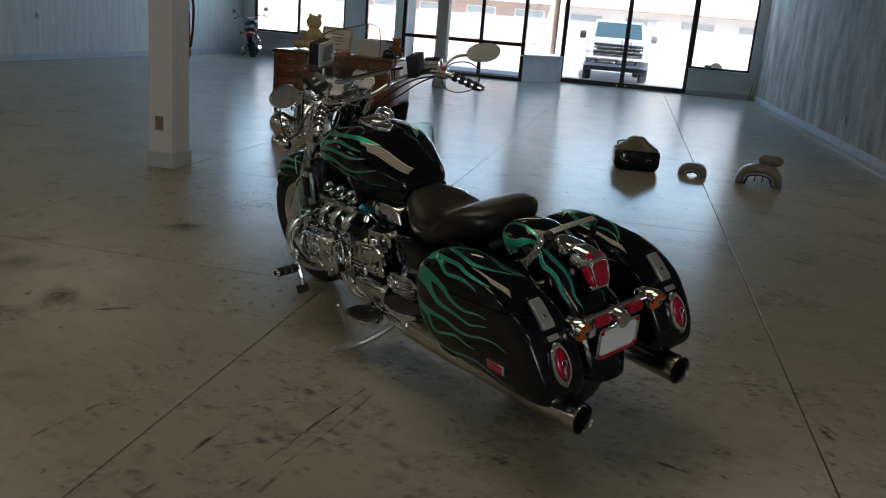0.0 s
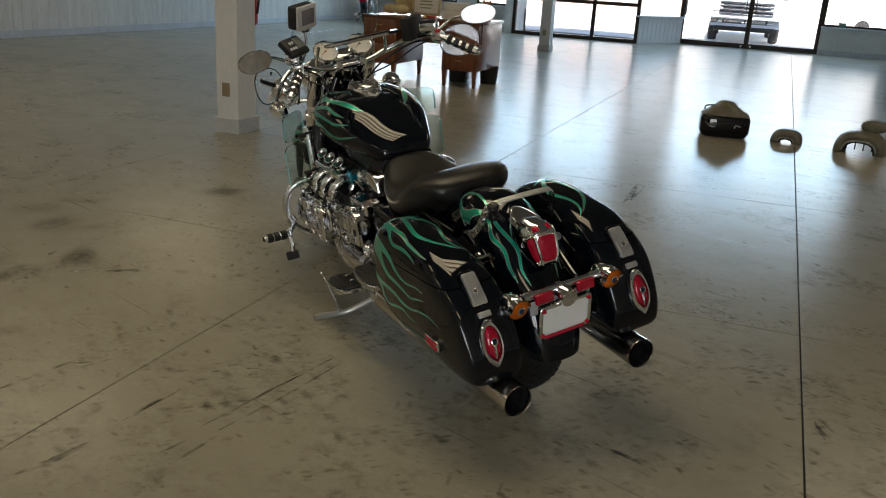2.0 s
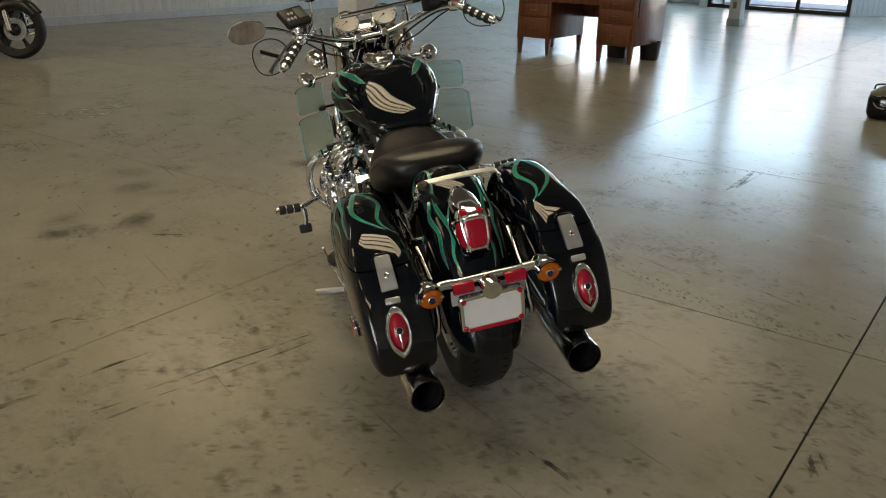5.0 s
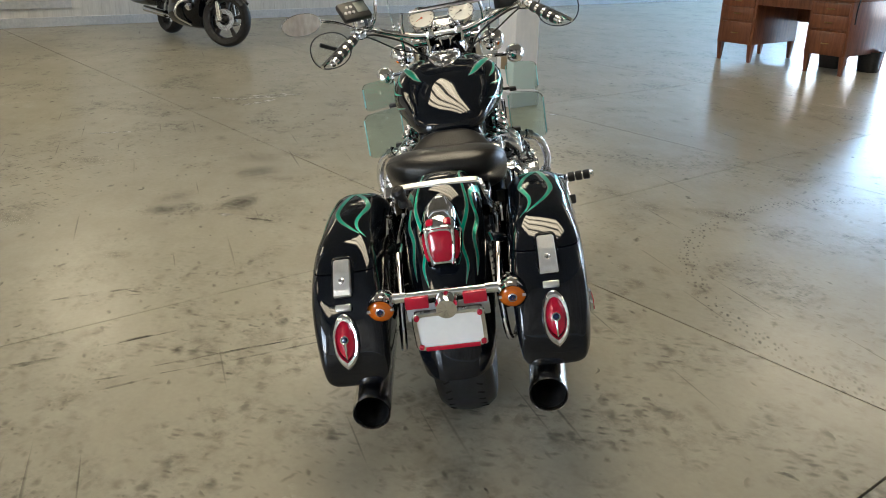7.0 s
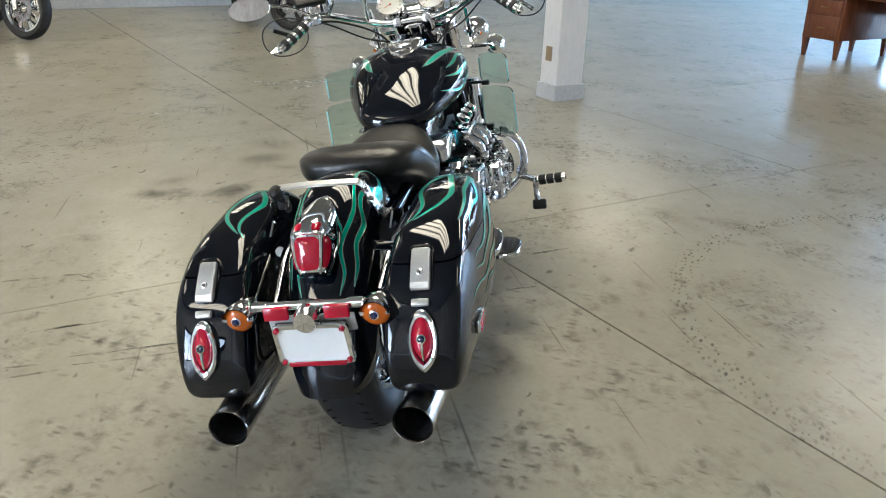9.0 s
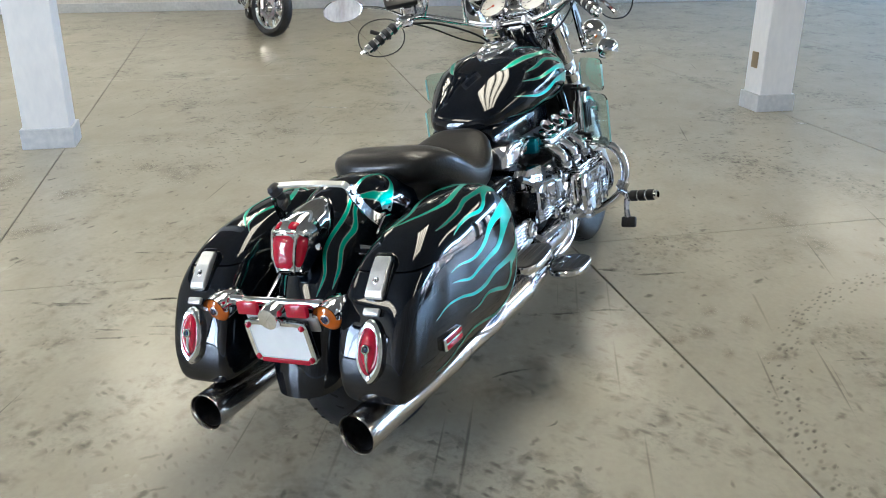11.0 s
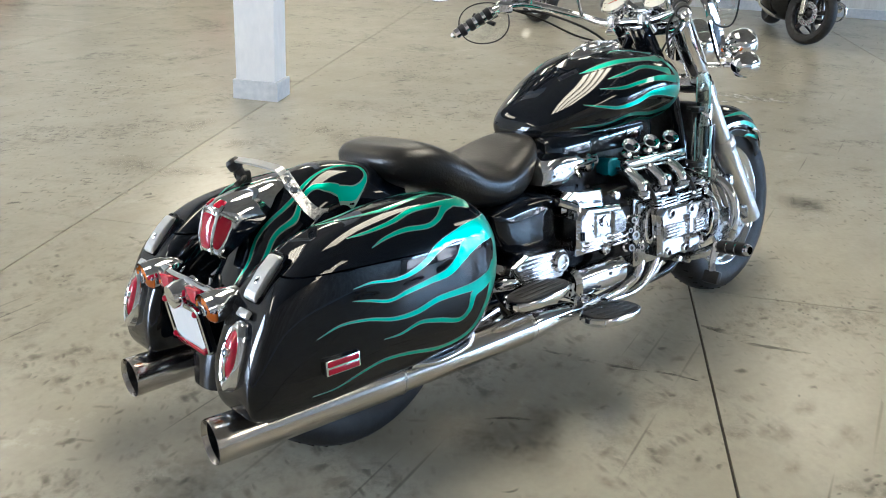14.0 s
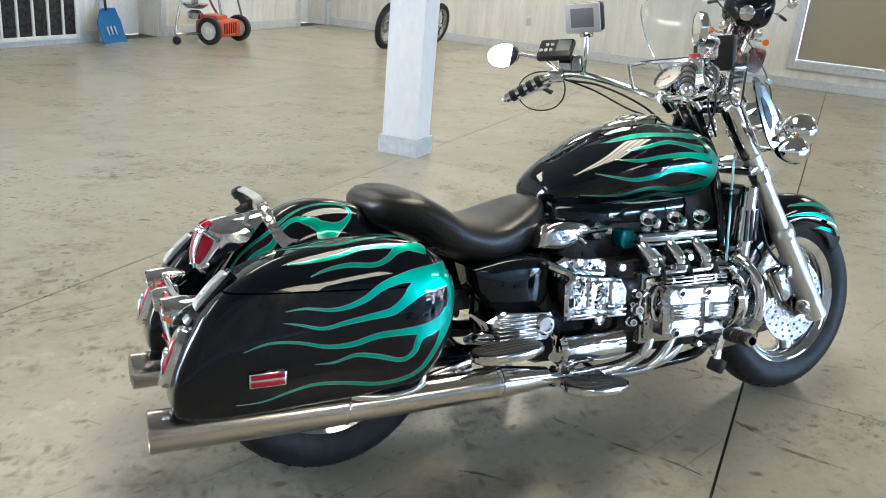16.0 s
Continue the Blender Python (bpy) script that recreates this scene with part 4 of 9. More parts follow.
    for x, w, h in ((0.062, 0.019, 0.008), (0.057, 0.023, 0.012), (0.02, 0.0235, 0.016), (-0.03, 0.0245, 0.0145), (-0.044, 0.0245, 0.011), (-0.047, 0.022, 0.007)):
        rings.append([m @ V(x, -w, -0.004), m @ V(x, -w, h * 0.75), m @ V(x, -w * 0.9, h), m @ V(x, w * 0.9, h), m @ V(x, w, h * 0.75), m @ V(x, w, -0.004)])
    skin(la, rings)
    part("latch_lever", la, SATIN, lat, "brushed chrome latch lever", False)
    la = mesh()
    lathe(la, [(0.0085, 0.012), (0.0085, 0.0165), (0.0065, 0.0175), (0.005, 0.0165), (0.001, 0.0165)], m @ Matrix.Translation((-0.004, 0, 0)), 18, False)
    part("lock", la, CHROME, lat)
    la = mesh()
    box(la, (-0.004, 0, 0.0172), (0.0065, 0.0016, 0.0012))
    bmesh.ops.transform(la, matrix=m, verts=la.verts)
    part("key_slot", la, DARKMETAL, lat)
    la = mesh()
    box(la, (-0.077, 0, 0.0), (0.019, 0.044, 0.012), 0.004)
    bmesh.ops.transform(la, matrix=m, verts=la.verts)
    part("latch_catch", la, SATIN, lat)
    # teardrop tail lamp on the back face
    yo = s * 0.283
    hit, nrm, _, _ = tree.ray_cast(V(-1, yo, 0.452), V(1, 0, 0))
    m = Matrix.Translation(hit) @ Matrix.Rotation(radians(-69), 4, "Y")
    drop = []
    for k in range(44):
        t = 2 * math.pi * k / 44
        cx_ = math.cos(t)
        drop.append((0.0735 * cx_, 0.0355 * math.copysign(abs(math.sin(t)) ** (1.0 if cx_ > 0 else 1.0 + 0.65 * cx_ * cx_), math.sin(t))))
    bz = mesh()
    skin(bz, [[m @ V(x * k, y * k, h) for x, y in drop] for k, h in ((1.04, -0.03), (1.04, 0.006), (1.0, 0.012), (0.9, 0.016), (0.78, 0.015), (0.7, 0.007))], True, False)
    lamp = part("tail_lamp", bz, CHROME, bag, "chrome teardrop tail lamp bezel")
    ln = mesh()
    skin(ln, [[m @ V(0.004 + x * k, y * k, h) for x, y in drop] for k, h in ((0.72, 0.004), (0.67, 0.012), (0.5, 0.018), (0.26, 0.0215), (0.02, 0.022))], True, True)
    part("lens", ln, RED_LENS, lamp, "red lens")
    jw = mesh()
    lathe(jw, [(0.0115, 0.018), (0.0115, 0.027), (0.009, 0.0285), (0.0075, 0.027), (0.0075, 0.025)], m @ Matrix.Translation((0.006, 0, 0)), 20, False)
    part("jewel_ring", jw, CHROME, lamp)
    jw = mesh()
    lathe(jw, [(0.0075, 0.024), (0.005, 0.028), (0.0005, 0.029)], m @ Matrix.Translation((0.006, 0, 0)), 14, False)
    part("jewel", jw, BLUE_DOT, lamp)
    jw = mesh()
    tube(jw, [m @ V(-0.004, 0, 0.022), m @ V(-0.025, 0, 0.0205), m @ V(-0.046, 0, 0.0135)], [0.0045, 0.0032, 0.002], seg=8)
    part("lens_spine", jw, CHROME, lamp, "slim chrome spine")
    # side reflector
    x0, z0 = -0.24, 0.408
    hit, nrm, _, _ = tree.ray_cast(V(x0, s * 1, z0), V(0, -s, 0))
    m = Matrix.Translation(hit + V(0, s * 0.004, 0))
    rb = mesh()
    box(rb, (0, 0, 0), (0.088, 0.014, 0.036), 0.004)
    bmesh.ops.transform(rb, matrix=m, verts=rb.verts)
    rfl = part("side_reflector", rb, CHROME, bag, "chrome framed red reflector")
    for k in (-1, 1):
        rb = mesh()
        box(rb, (0, s * 0.0065, k * 0.0085), (0.078, 0.006, 0.012), 0.002)
        bmesh.ops.transform(rb, matrix=m, verts=rb.verts)
        part("red_bar", rb, RED_LENS, rfl)
    # guard rail under the front
    gr = mesh()
    tube(gr, [(-0.02, s * 0.335, 0.318), (0.06, s * 0.345, 0.308), (0.15, s * 0.338, 0.315), (0.175, s * 0.33, 0.345), (0.168, s * 0.30, 0.36)], 0.011, seg=10)
    part("bag_rail", gr, CHROME, bag, "chrome guard rail")
    ft = mesh()
    box(ft, (-0.36, s * 0.28, 0.302), (0.07, 0.09, 0.012), 0.004)
    part("rubber_foot", ft, RUBBER, bag)


saddlebag(1)
saddlebag(-1)

# -- tail light, light bar, plate --
TLM = Matrix.Translation((-0.276, 0, 0.664)) @ Matrix.Rotation(radians(-60), 4, "Y")
TL = [(-0.088, 0.034, 0.0, 0.018), (-0.08, 0.043, 0.0, 0.036), (-0.05, 0.051, -0.012, 0.049), (-0.01, 0.056, -0.03, 0.06), (0.022, 0.057, -0.045, 0.064), (0.045, 0.055, -0.055, 0.05), (0.075, 0.05, -0.06, 0.018), (0.1, 0.042, -0.065, -0.016), (0.125, 0.026, -0.085, -0.048), (0.14, 0.01, -0.1, -0.076)]


def tail_point(x, t, lift=0.0):
    """A point of the tail light's shell: x up along the fender, t across it from right to left."""
    k = next((i for i in range(len(TL) - 1) if TL[i + 1][0] >= x), len(TL) - 2)
    f = (x - TL[k][0]) / (TL[k + 1][0] - TL[k][0])
    w, h0, h1 = (TL[k][i] + (TL[k + 1][i] - TL[k][i]) * f for i in (1, 2, 3))
    c, q = math.cos(t), math.sin(t)
    y = math.copysign(abs(c) ** 0.62, c) * (w + lift) * (1 - 0.18 * max(0.0, q))
    return TLM @ V(x, y, h0 + (h1 + lift - h0) * max(0.0, q) ** 0.55)


tl = mesh()
skin(tl, [[tail_point(x, math.pi * k / 28) for k in range(29)] for x in [-0.088 + 0.228 * (i / 30) for i in range(31)]])
tail = part("tail_light", tl, CHROME, bike, "chrome tail light housing with red lenses")


def tail_patch(name, x0, x1, t0, t1, material, lift, label="", round_=2.6):
    """A rounded pane of the tail light that follows its shell."""
    b_ = mesh()
    rings_ = []
    for k, lf in ((1.0, -0.004), (1.0, lift * 0.6), (0.94, lift), (0.5, lift * 1.2), (0.03, lift * 1.25)):
        rings_.append([tail_point((x0 + x1) / 2 + (x1 - x0) / 2 * a_ * k, radians((t0 + t1) / 2 + (t1 - t0) / 2 * c_ * k), lf) for a_, c_ in oval(0, 0, 1, 1, 36, round_)])
    skin(b_, rings_)
    return part(name, b_, material, tail, label)


tail_patch("lens", -0.076, 0.004, 58, 122, RED_LENS, 0.004, "red rear lens", 4)
for t0, t1 in ((20, 50), (130, 160)):
    tail_patch("side_lens", -0.07, 0.008, t0, t1, RED_LENS, 0.0035, "red side lens", 3.4)
for t0, t1 in ((55, 82), (98, 125)):
    tail_patch("top_lens", 0.021, 0.043, t0, t1, RED_LENS, 0.003, "small red upper lens", 3.4)
for t in (54, 126):
    rb = mesh()
    tube(rb, [tail_point(x, radians(t), 0.003) for x in (-0.083, -0.05, -0.01, 0.012, 0.03)], [0.0035, 0.0045, 0.005, 0.006, 0.004], 22, 8)
    part("lens_rib", rb, CHROME, tail)
rb = mesh()
tube(rb, [tail_point(0.004 + 0.01 * math.sin(radians(t)), radians(t), 0.003) for t in (16, 40, 60, 75, 90, 105, 120, 140, 164)], 0.0048, 40, 8)
part("brow", rb, CHROME, tail, "chrome brow over the lenses")
for t in (20, 54, 126, 160):
    rb = mesh()
    q_ = tail_point(0.01, radians(t), 0.0)
    lathe(rb, [(0.0075, -0.004), (0.0075, 0.006), (0.004, 0.0085), (0.001, 0.0088)], axis(q_, TLM.to_3x3() @ V(0, math.cos(radians(t)), 0.8)), 12, False)
    part("screw", rb, CHROME_WORN, tail)

lb = mesh()
tube(lb, [(-0.395, 0.17, 0.547), (-0.4, 0.08, 0.549), (-0.4, 0, 0.55), (-0.4, -0.08, 0.549), (-0.395, -0.17, 0.547)], 0.0115, seg=12)
for s in (-1, 1):
    lathe(lb, [(0.0115, -0.02), (0.0145, -0.018), (0.0145, 0.018), (0.0115, 0.02)], axis((-0.398, s * 0.125, 0.548), (0, 1, 0)), 16, False)
bar = part("light_bar", lb, CHROME, bike, "chrome rear light bar")
for s in (-1, 1):
    sg = mesh()
    SM = axis((-0.42, s * 0.176, 0.533), (1, 0, 0.1))
    lathe(sg, [(0.001, 0.085), (0.018, 0.08), (0.030, 0.058), (0.036, 0.026), (0.0375, -0.002), (0.036, -0.006), (0.034, -0.002)], SM, 32, False)
    sig = part("turn_signal", sg, CHROME, bike, "chrome turn signal with an amber lens")
    sg = mesh()
    for r0, sign in ((0.0365, 1), (0.034, -1)):
        rows_ = [[SM @ V(r0 * math.cos(a_), r0 * math.sin(a_), h) for a_ in [math.pi * (k / 16) * 0.98 + 0.03 for k in range(17)]] for h in (0.002, -0.012, -0.022)]
        skin(sg, rows_, False, False)
    part("visor", sg, CHROME, sig, "chrome visor over the lens")
    sg = mesh()
    lathe(sg, [(0.0345, -0.002), (0.034, 0.008), (0.026, 0.016), (0.012, 0.02), (0.001, 0.021)], axis((-0.42, s * 0.176, 0.533), (-1, 0, -0.1)), 30, False)
    part("lens", sg, AMBER, sig, "amber lens")
    sg = mesh()
    lathe(sg, [(0.0125, 0.016), (0.0125, 0.023), (0.0095, 0.0245), (0.0095, 0.022)], axis((-0.42, s * 0.176, 0.533), (-1, 0, -0.1)), 18, False)
    part("jewel_ring", sg, CHROME, sig)
    sg = mesh()
    lathe(sg, [(0.0095, 0.02), (0.007, 0.0245), (0.001, 0.0255)], axis((-0.42, s * 0.176, 0.533), (-1, 0, -0.1)), 16, False)
    part("jewel", sg, BLUE_DOT, sig)
    for a_ in (-1, 1):
        sg = mesh()
        box(sg, (-0.431, s * 0.176 + a_ * 0.03, 0.532), (0.008, 0.014, 0.009), 0.002)
        part("tab", sg, CHROME, sig)
    rb = mesh()
    box(rb, (-0.421, s * 0.078, 0.538), (0.014, 0.064, 0.034), 0.004)
    refl = part("red_reflector", rb, RED_LENS, bar, "red reflector")
pk = mesh()
box(pk, (-0.392, 0, 0.496), (0.008, 0.225, 0.05), 0.003, Matrix.Rotation(radians(-9), 4, "Y"))
part("plate_bracket", pk, LIGHT_GREY, bike, "grey painted plate bracket")
pk = mesh()
box(pk, (-0.40, 0, 0.45), (0.012, 0.185, 0.115), 0.004, Matrix.Rotation(radians(-9), 4, "Y"))
holder = part("plate_holder", pk, PLASTIC, bike)
pm = Matrix.Translation((-0.409, 0, 0.449)) @ Matrix.Rotation(radians(-9), 4, "Y") @ Matrix.Rotation(radians(-90), 4, "Y")
pf = mesh()
o = oval(0, 0, 0.062, 0.100, 40, 9)
skin(pf, [[pm @ V(x * k, y * q, h) for x, y in o] for k, q, h in ((1, 1, 0), (1, 1, 0.008), (0.96, 0.97, 0.011), (0.80, 0.87, 0.010), (0.78, 0.86, 0.005))], True, False)
part("plate_frame", pf, CHROME, holder, "chrome number plate frame")
pp = mesh()
slab(pp, oval(0, 0, 0.051, 0.087, 24, 12), 0.006, pm)
part("blank_plate", pp, PLATE, holder, "plain white number plate")
rb = mesh()
box(rb, (0, 0, 0), (0.012, 0.15, 0.006), 0.002)
bmesh.ops.transform(rb, matrix=pm @ Matrix.Translation((-0.055, 0, 0.011)), verts=rb.verts)
part("red_strip", rb, RED_LENS, holder, "red reflector strip")
for y in (-0.085, 0.085):
    for x in (-0.047, 0.047):
        rb = mesh()
        lathe(rb, [(0.008, 0), (0.007, 0.006), (0.001, 0.009)], pm @ Matrix.Translation((x, y, 0.009)), 12, False)
        part("red_bolt", rb, RED_LENS, holder)
hl = mesh()
lathe(hl, [(0.03, -0.02), (0.033, 0.03), (0.028, 0.046), (0.001, 0.048)], axis((-0.40, 0, 0.527), (-1, 0, -0.15)), 24, False)
part("plate_lamp", hl, CHROME, holder, "chrome plate lamp")

# -- backrest bracket and bag supports --
rk = mesh()
hoop = [(-0.186, -0.124, 0.776), (-0.19, -0.117, 0.786), (-0.192, -0.1, 0.79), (-0.193, 0, 0.793), (-0.192, 0.1, 0.79), (-0.19, 0.117, 0.786), (-0.186, 0.124, 0.776)]
skin(rk, [[V(q[0] - 0.012, q[1], q[2] + 0.003), V(q[0] + 0.008, q[1], q[2] + 0.009), V(q[0] + 0.01, q[1], q[2] + 0.003), V(q[0] - 0.01, q[1], q[2] - 0.003)] for q in spline(hoop, 31)])
bracket = part("backrest_bracket", rk, SATIN, bike, "flat chrome backrest bracket with black knob")
for s in (-1, 1):
    rk = mesh()
    path = [(-0.187, 0.124, 0.782, 0.026), (-0.176, 0.13, 0.755, 0.03), (-0.162, 0.138, 0.725, 0.027), (-0.146, 0.148, 0.697, 0.028), (-0.128, 0.158, 0.678, 0.034), (-0.112, 0.165, 0.67, 0.045)]
    sp_ = spline(path, 14)
    rings = []
    for i, q in enumerate(sp_):
        d = (V(*sp_[min(i + 1, 13)][:3]) - V(*sp_[max(i - 1, 0)][:3])).normalized()
        up = d.cross(V(0, 1, 0)).normalized()
        c = V(q[0], s * q[1], q[2])
        rings.append([c + up * (q[3] / 2 * u) + V(0, s * 0.0028 * v, 0) for u, v in ((-1, -1), (1, -1), (1, 1), (-1, 1))])
    skin(rk, rings)
    plate = part("side_plate", rk, CHROME_WORN, bracket, "bent chrome side plate", False)
    rk = mesh()
    slab(rk, [(-0.165, 0.652), (-0.15, 0.664), (-0.12, 0.684), (-0.088, 0.681), (-0.06, 0.672), (-0.1, 0.662), (-0.135, 0.655)], 0.006, Matrix.Translation((0, s * 0.168, 0)) @ Matrix.Rotation(radians(90), 4, "X"))
    part("foot_plate", rk, CHROME, plate, "", False)
    for q in (V(-0.181, 0.129, 0.768), V(-0.172, 0.135, 0.742)):
        rk = mesh()
        bolt(rk, (q.x, s * q.y, q.z), (0, s, 0.2), 0.0085, 0.006)
        part("bolt", rk, CHROME, plate)
kn = mesh()
lathe(kn, [(0.012, -0.024), (0.013, -0.004), (0.019, 0.0), (0.02, 0.018), (0.014, 0.026), (0.001, 0.028)], axis((-0.192, 0.105, 0.772), (-0.5, 0.3, 1)), 14, False)
box(kn, (-0.178, 0.102, 0.748), (0.034, 0.026, 0.034), 0.007)
tube(kn, [(-0.176, 0.1, 0.75), (-0.19, 0.085, 0.745), (-0.21, 0.08, 0.735)], 0.008)
part("knob", kn, PLASTIC, bracket, "black plastic clamp knob")
for s in (-1, 1):
    sp = mesh()
    tube(sp, [(0.1, s * 0.15, 0.60), (-0.1, s * 0.15, 0.585), (-0.28, s * 0.14, 0.50)], 0.011)
    tube(sp, [(-0.28, s * 0.14, 0.50), (-0.3, s * 0.15, 0.36), (-0.18, s * 0.17, 0.30), (-0.05, s * 0.19, 0.3)], 0.010)
    tube(sp, [(-0.2, s * 0.13, 0.62), (-0.16, s * 0.165, 0.6)], 0.014)
    part("bag_support", sp, CHROME, bike)
    sc = mesh()
    tube(sc, [(-0.01, s * 0.145, 0.36), (0.16, s * 0.15, 0.60)], 0.026, seg=14)
    for k in range(9):
        p = V(-0.01, s * 0.145, 0.36).lerp(V(0.16, s * 0.15, 0.60), 0.2 + 0.07 * k)
        lathe(sc, [(0.026, -0.004), (0.033, 0), (0.026, 0.004)], axis(p, (0.17, 0, 0.24)), 14, False)
    part("shock_absorber", sc, CHROME, bike)

# -- exhausts --
for s in (-1, 1):
    ex = mesh()
    tube(ex, [(-0.05, s * 0.266, 0.266), (0.2, s * 0.278, 0.272), (0.42, s * 0.283, 0.278)], 0.0445, 8, 28)
    muf = part("exhaust", ex, STEEL, bike, "polished steel exhaust pipe with a wide open tip")
    tip = mesh()
    M = axis((-0.01, s * 0.264, 0.266), (-0.485, s * -0.024, -0.006))
    lathe(tip, [(0.0435, 0.0), (0.0485, 0.004), (0.0505, 0.05), (0.052, 0.44), (0.0525, 0.478), (0.051, 0.484), (0.048, 0.48), (0.0455, 0.42), (0.044, 0.25), (0.001, 0.24)], M, 36, False)
    part("tip", tip, STEEL, muf)
    sm_ = mesh()
    lathe(sm_, [(0.044, -0.004), (0.0495, -0.003), (0.0505, 0.0), (0.0495, 0.003), (0.044, 0.004)], M @ Matrix.Translation((0, 0, 0.004)), 32, False)
    part("pipe_band", sm_, CHROME_WORN, muf)
    ins = mesh()
    lathe(ins, [(0.0462, 0.471), (0.0452, 0.42), (0.0436, 0.252), (0.001, 0.246)], M, 30, False)
    part("bore", ins, DARKMETAL, muf, "dark metal lining of the pipe bore")
    col = mesh()
    lathe(col, [(0.0435, -0.006), (0.046, -0.004), (0.046, 0.006), (0.0435, 0.008)], axis((0.41, s * 0.283, 0.278), (1, 0, 0)), 28, False)
    lathe(col, [(0.043, 0.0), (0.042, 0.03), (0.034, 0.11), (0.028, 0.16)], axis((0.42, s * 0.283, 0.278), (1, s * -0.05, -0.05)), 28, False)
    part("collar", col, CHROME, muf)
    bk = mesh()
    box(bk, (0.28, s * 0.24, 0.31), (0.16, 0.02, 0.03), 0.006, Matrix.Rotation(radians(-14), 4, "Y"))
    bolt(bk, (0.31, s * 0.25, 0.315), (0, s, 0), 0.01)
    part("hanger", bk, CHROME, muf)
    for path in ([(0.975, 0.225, 0.36), (0.965, 0.24, 0.33), (0.94, 0.24, 0.285), (0.87, 0.225, 0.25), (0.7, 0.25, 0.25), (0.56, 0.278, 0.27)],
                 [(1.08, 0.21, 0.36), (1.065, 0.225, 0.325), (1.02, 0.225, 0.262), (0.95, 0.22, 0.228), (0.8, 0.21, 0.225), (0.6, 0.262, 0.255)],
                 [(1.17, 0.18, 0.36), (1.15, 0.19, 0.32), (1.1, 0.19, 0.255), (1.02, 0.18, 0.225), (0.85, 0.19, 0.215), (0.62, 0.25, 0.245)]):
        hd = mesh()
        tube(hd, [(x, s * y, z) for x, y, z in path], 0.019, 22, 14)
        part("header_pipe", hd, CHROME, muf)

# -- engine --
blk = mesh()
box(blk, (1.05, 0, 0.42), (0.56, 0.44, 0.3), 0.04)
box(blk, (0.75, 0, 0.40), (0.34, 0.36, 0.28), 0.05)
box(blk, (0.95, 0, 0.62), (0.5, 0.26, 0.14), 0.03)
engine = part("engine_block", blk, DARKMETAL, bike, "dark flat six-cylinder engine block")
fr = mesh()
for s in (-1, 1):
    tube(fr, [(1.27, s * 0.04, 1.0), (1.28, s * 0.13, 0.8), (1.3, s * 0.17, 0.5), (1.26, s * 0.17, 0.27), (1.1, s * 0.16, 0.215), (0.6, s * 0.16, 0.215), (0.45, s * 0.15, 0.3), (0.42, s * 0.14, 0.5), (0.5, s * 0.13, 0.66)], 0.018, 40)
    tube(fr, [(1.27, s * 0.03, 0.95), (0.9, s * 0.07, 0.76), (0.6, s * 0.1, 0.68), (0.3, s * 0.12, 0.64), (0.05, s * 0.12, 0.62)], 0.02, 26)
    tube(fr, [(0.55, s * 0.13, 0.31), (0.3, s * 0.14, 0.32), (0.0, s * 0.15, 0.33)], 0.028, 10)
part("chassis_tube", fr, BLACK, bike, "black tubular chassis")


def cover(name, prof, y0, y1, s, material=CHROME, bev=0.012, parent=None, label=""):
    """A rounded cast cover: an outline in x and z pushed out from y0 to y1."""
    o = spline([*prof, prof[0]], len(prof) * 5 + 1)[:-1]
    cx, cz = sum(p[0] for p in o) / len(o), sum(p[1] for p in o) / len(o)
    bm = mesh()
    rings = []
    d = y1 - y0
    for y, k in ((y0, 1.0), (y1 - d * 0.3, 1.0), (y1 - d * 0.18, 0.985), (y1 - d * 0.09, 0.955), (y1 - d * 0.04, 0.91), (y1 - d * 0.01, 0.83), (y1 + d * 0.02, 0.6), (y1 + d * 0.03, 0.3), (y1 + d * 0.032, 0.03)):
        rings.append([V(cx + (p[0] - cx) * k, s * y, cz + (p[1] - cz) * k) for p in o])
    skin(bm, rings)
    return part(name, bm, material, parent or bike, label)


def facet(name, prof, y0, y1, s, material=CAST, ch=0.012, parent=None, label=""):
    """A cast part with flat faces: a straight-edged outline in x and z pushed out from y0 to y1, its rim chamfered."""
    cx, cz = sum(p[0] for p in prof) / len(prof), sum(p[1] for p in prof) / len(prof)
    size = max(math.hypot(p[0] - cx, p[1] - cz) for p in prof)
    rings = []
    for y, k in ((y0, 1.0), (y1 - ch * 0.7, 1.0), (y1 - ch * 0.15, 1 - 0.6 * ch / size), (y1, 1 - 1.2 * ch / size)):
        rings.append([V(cx + (p[0] - cx) * k, s * y, cz + (p[1] - cz) * k) for p in prof])
    bm = mesh()
    skin(bm, rings)
    return part(name, bm, material, parent or bike, label, False)


def bars(parent, xs, zs, y, s, w, h, d=0.006, material=CHROME_WORN, name="rib"):
    for x in xs:
        for z in zs:
            b = mesh()
            box(b, (x, s * y, z), (w, d, h), min(h, d) * 0.35)
            part(name, b, material, parent)


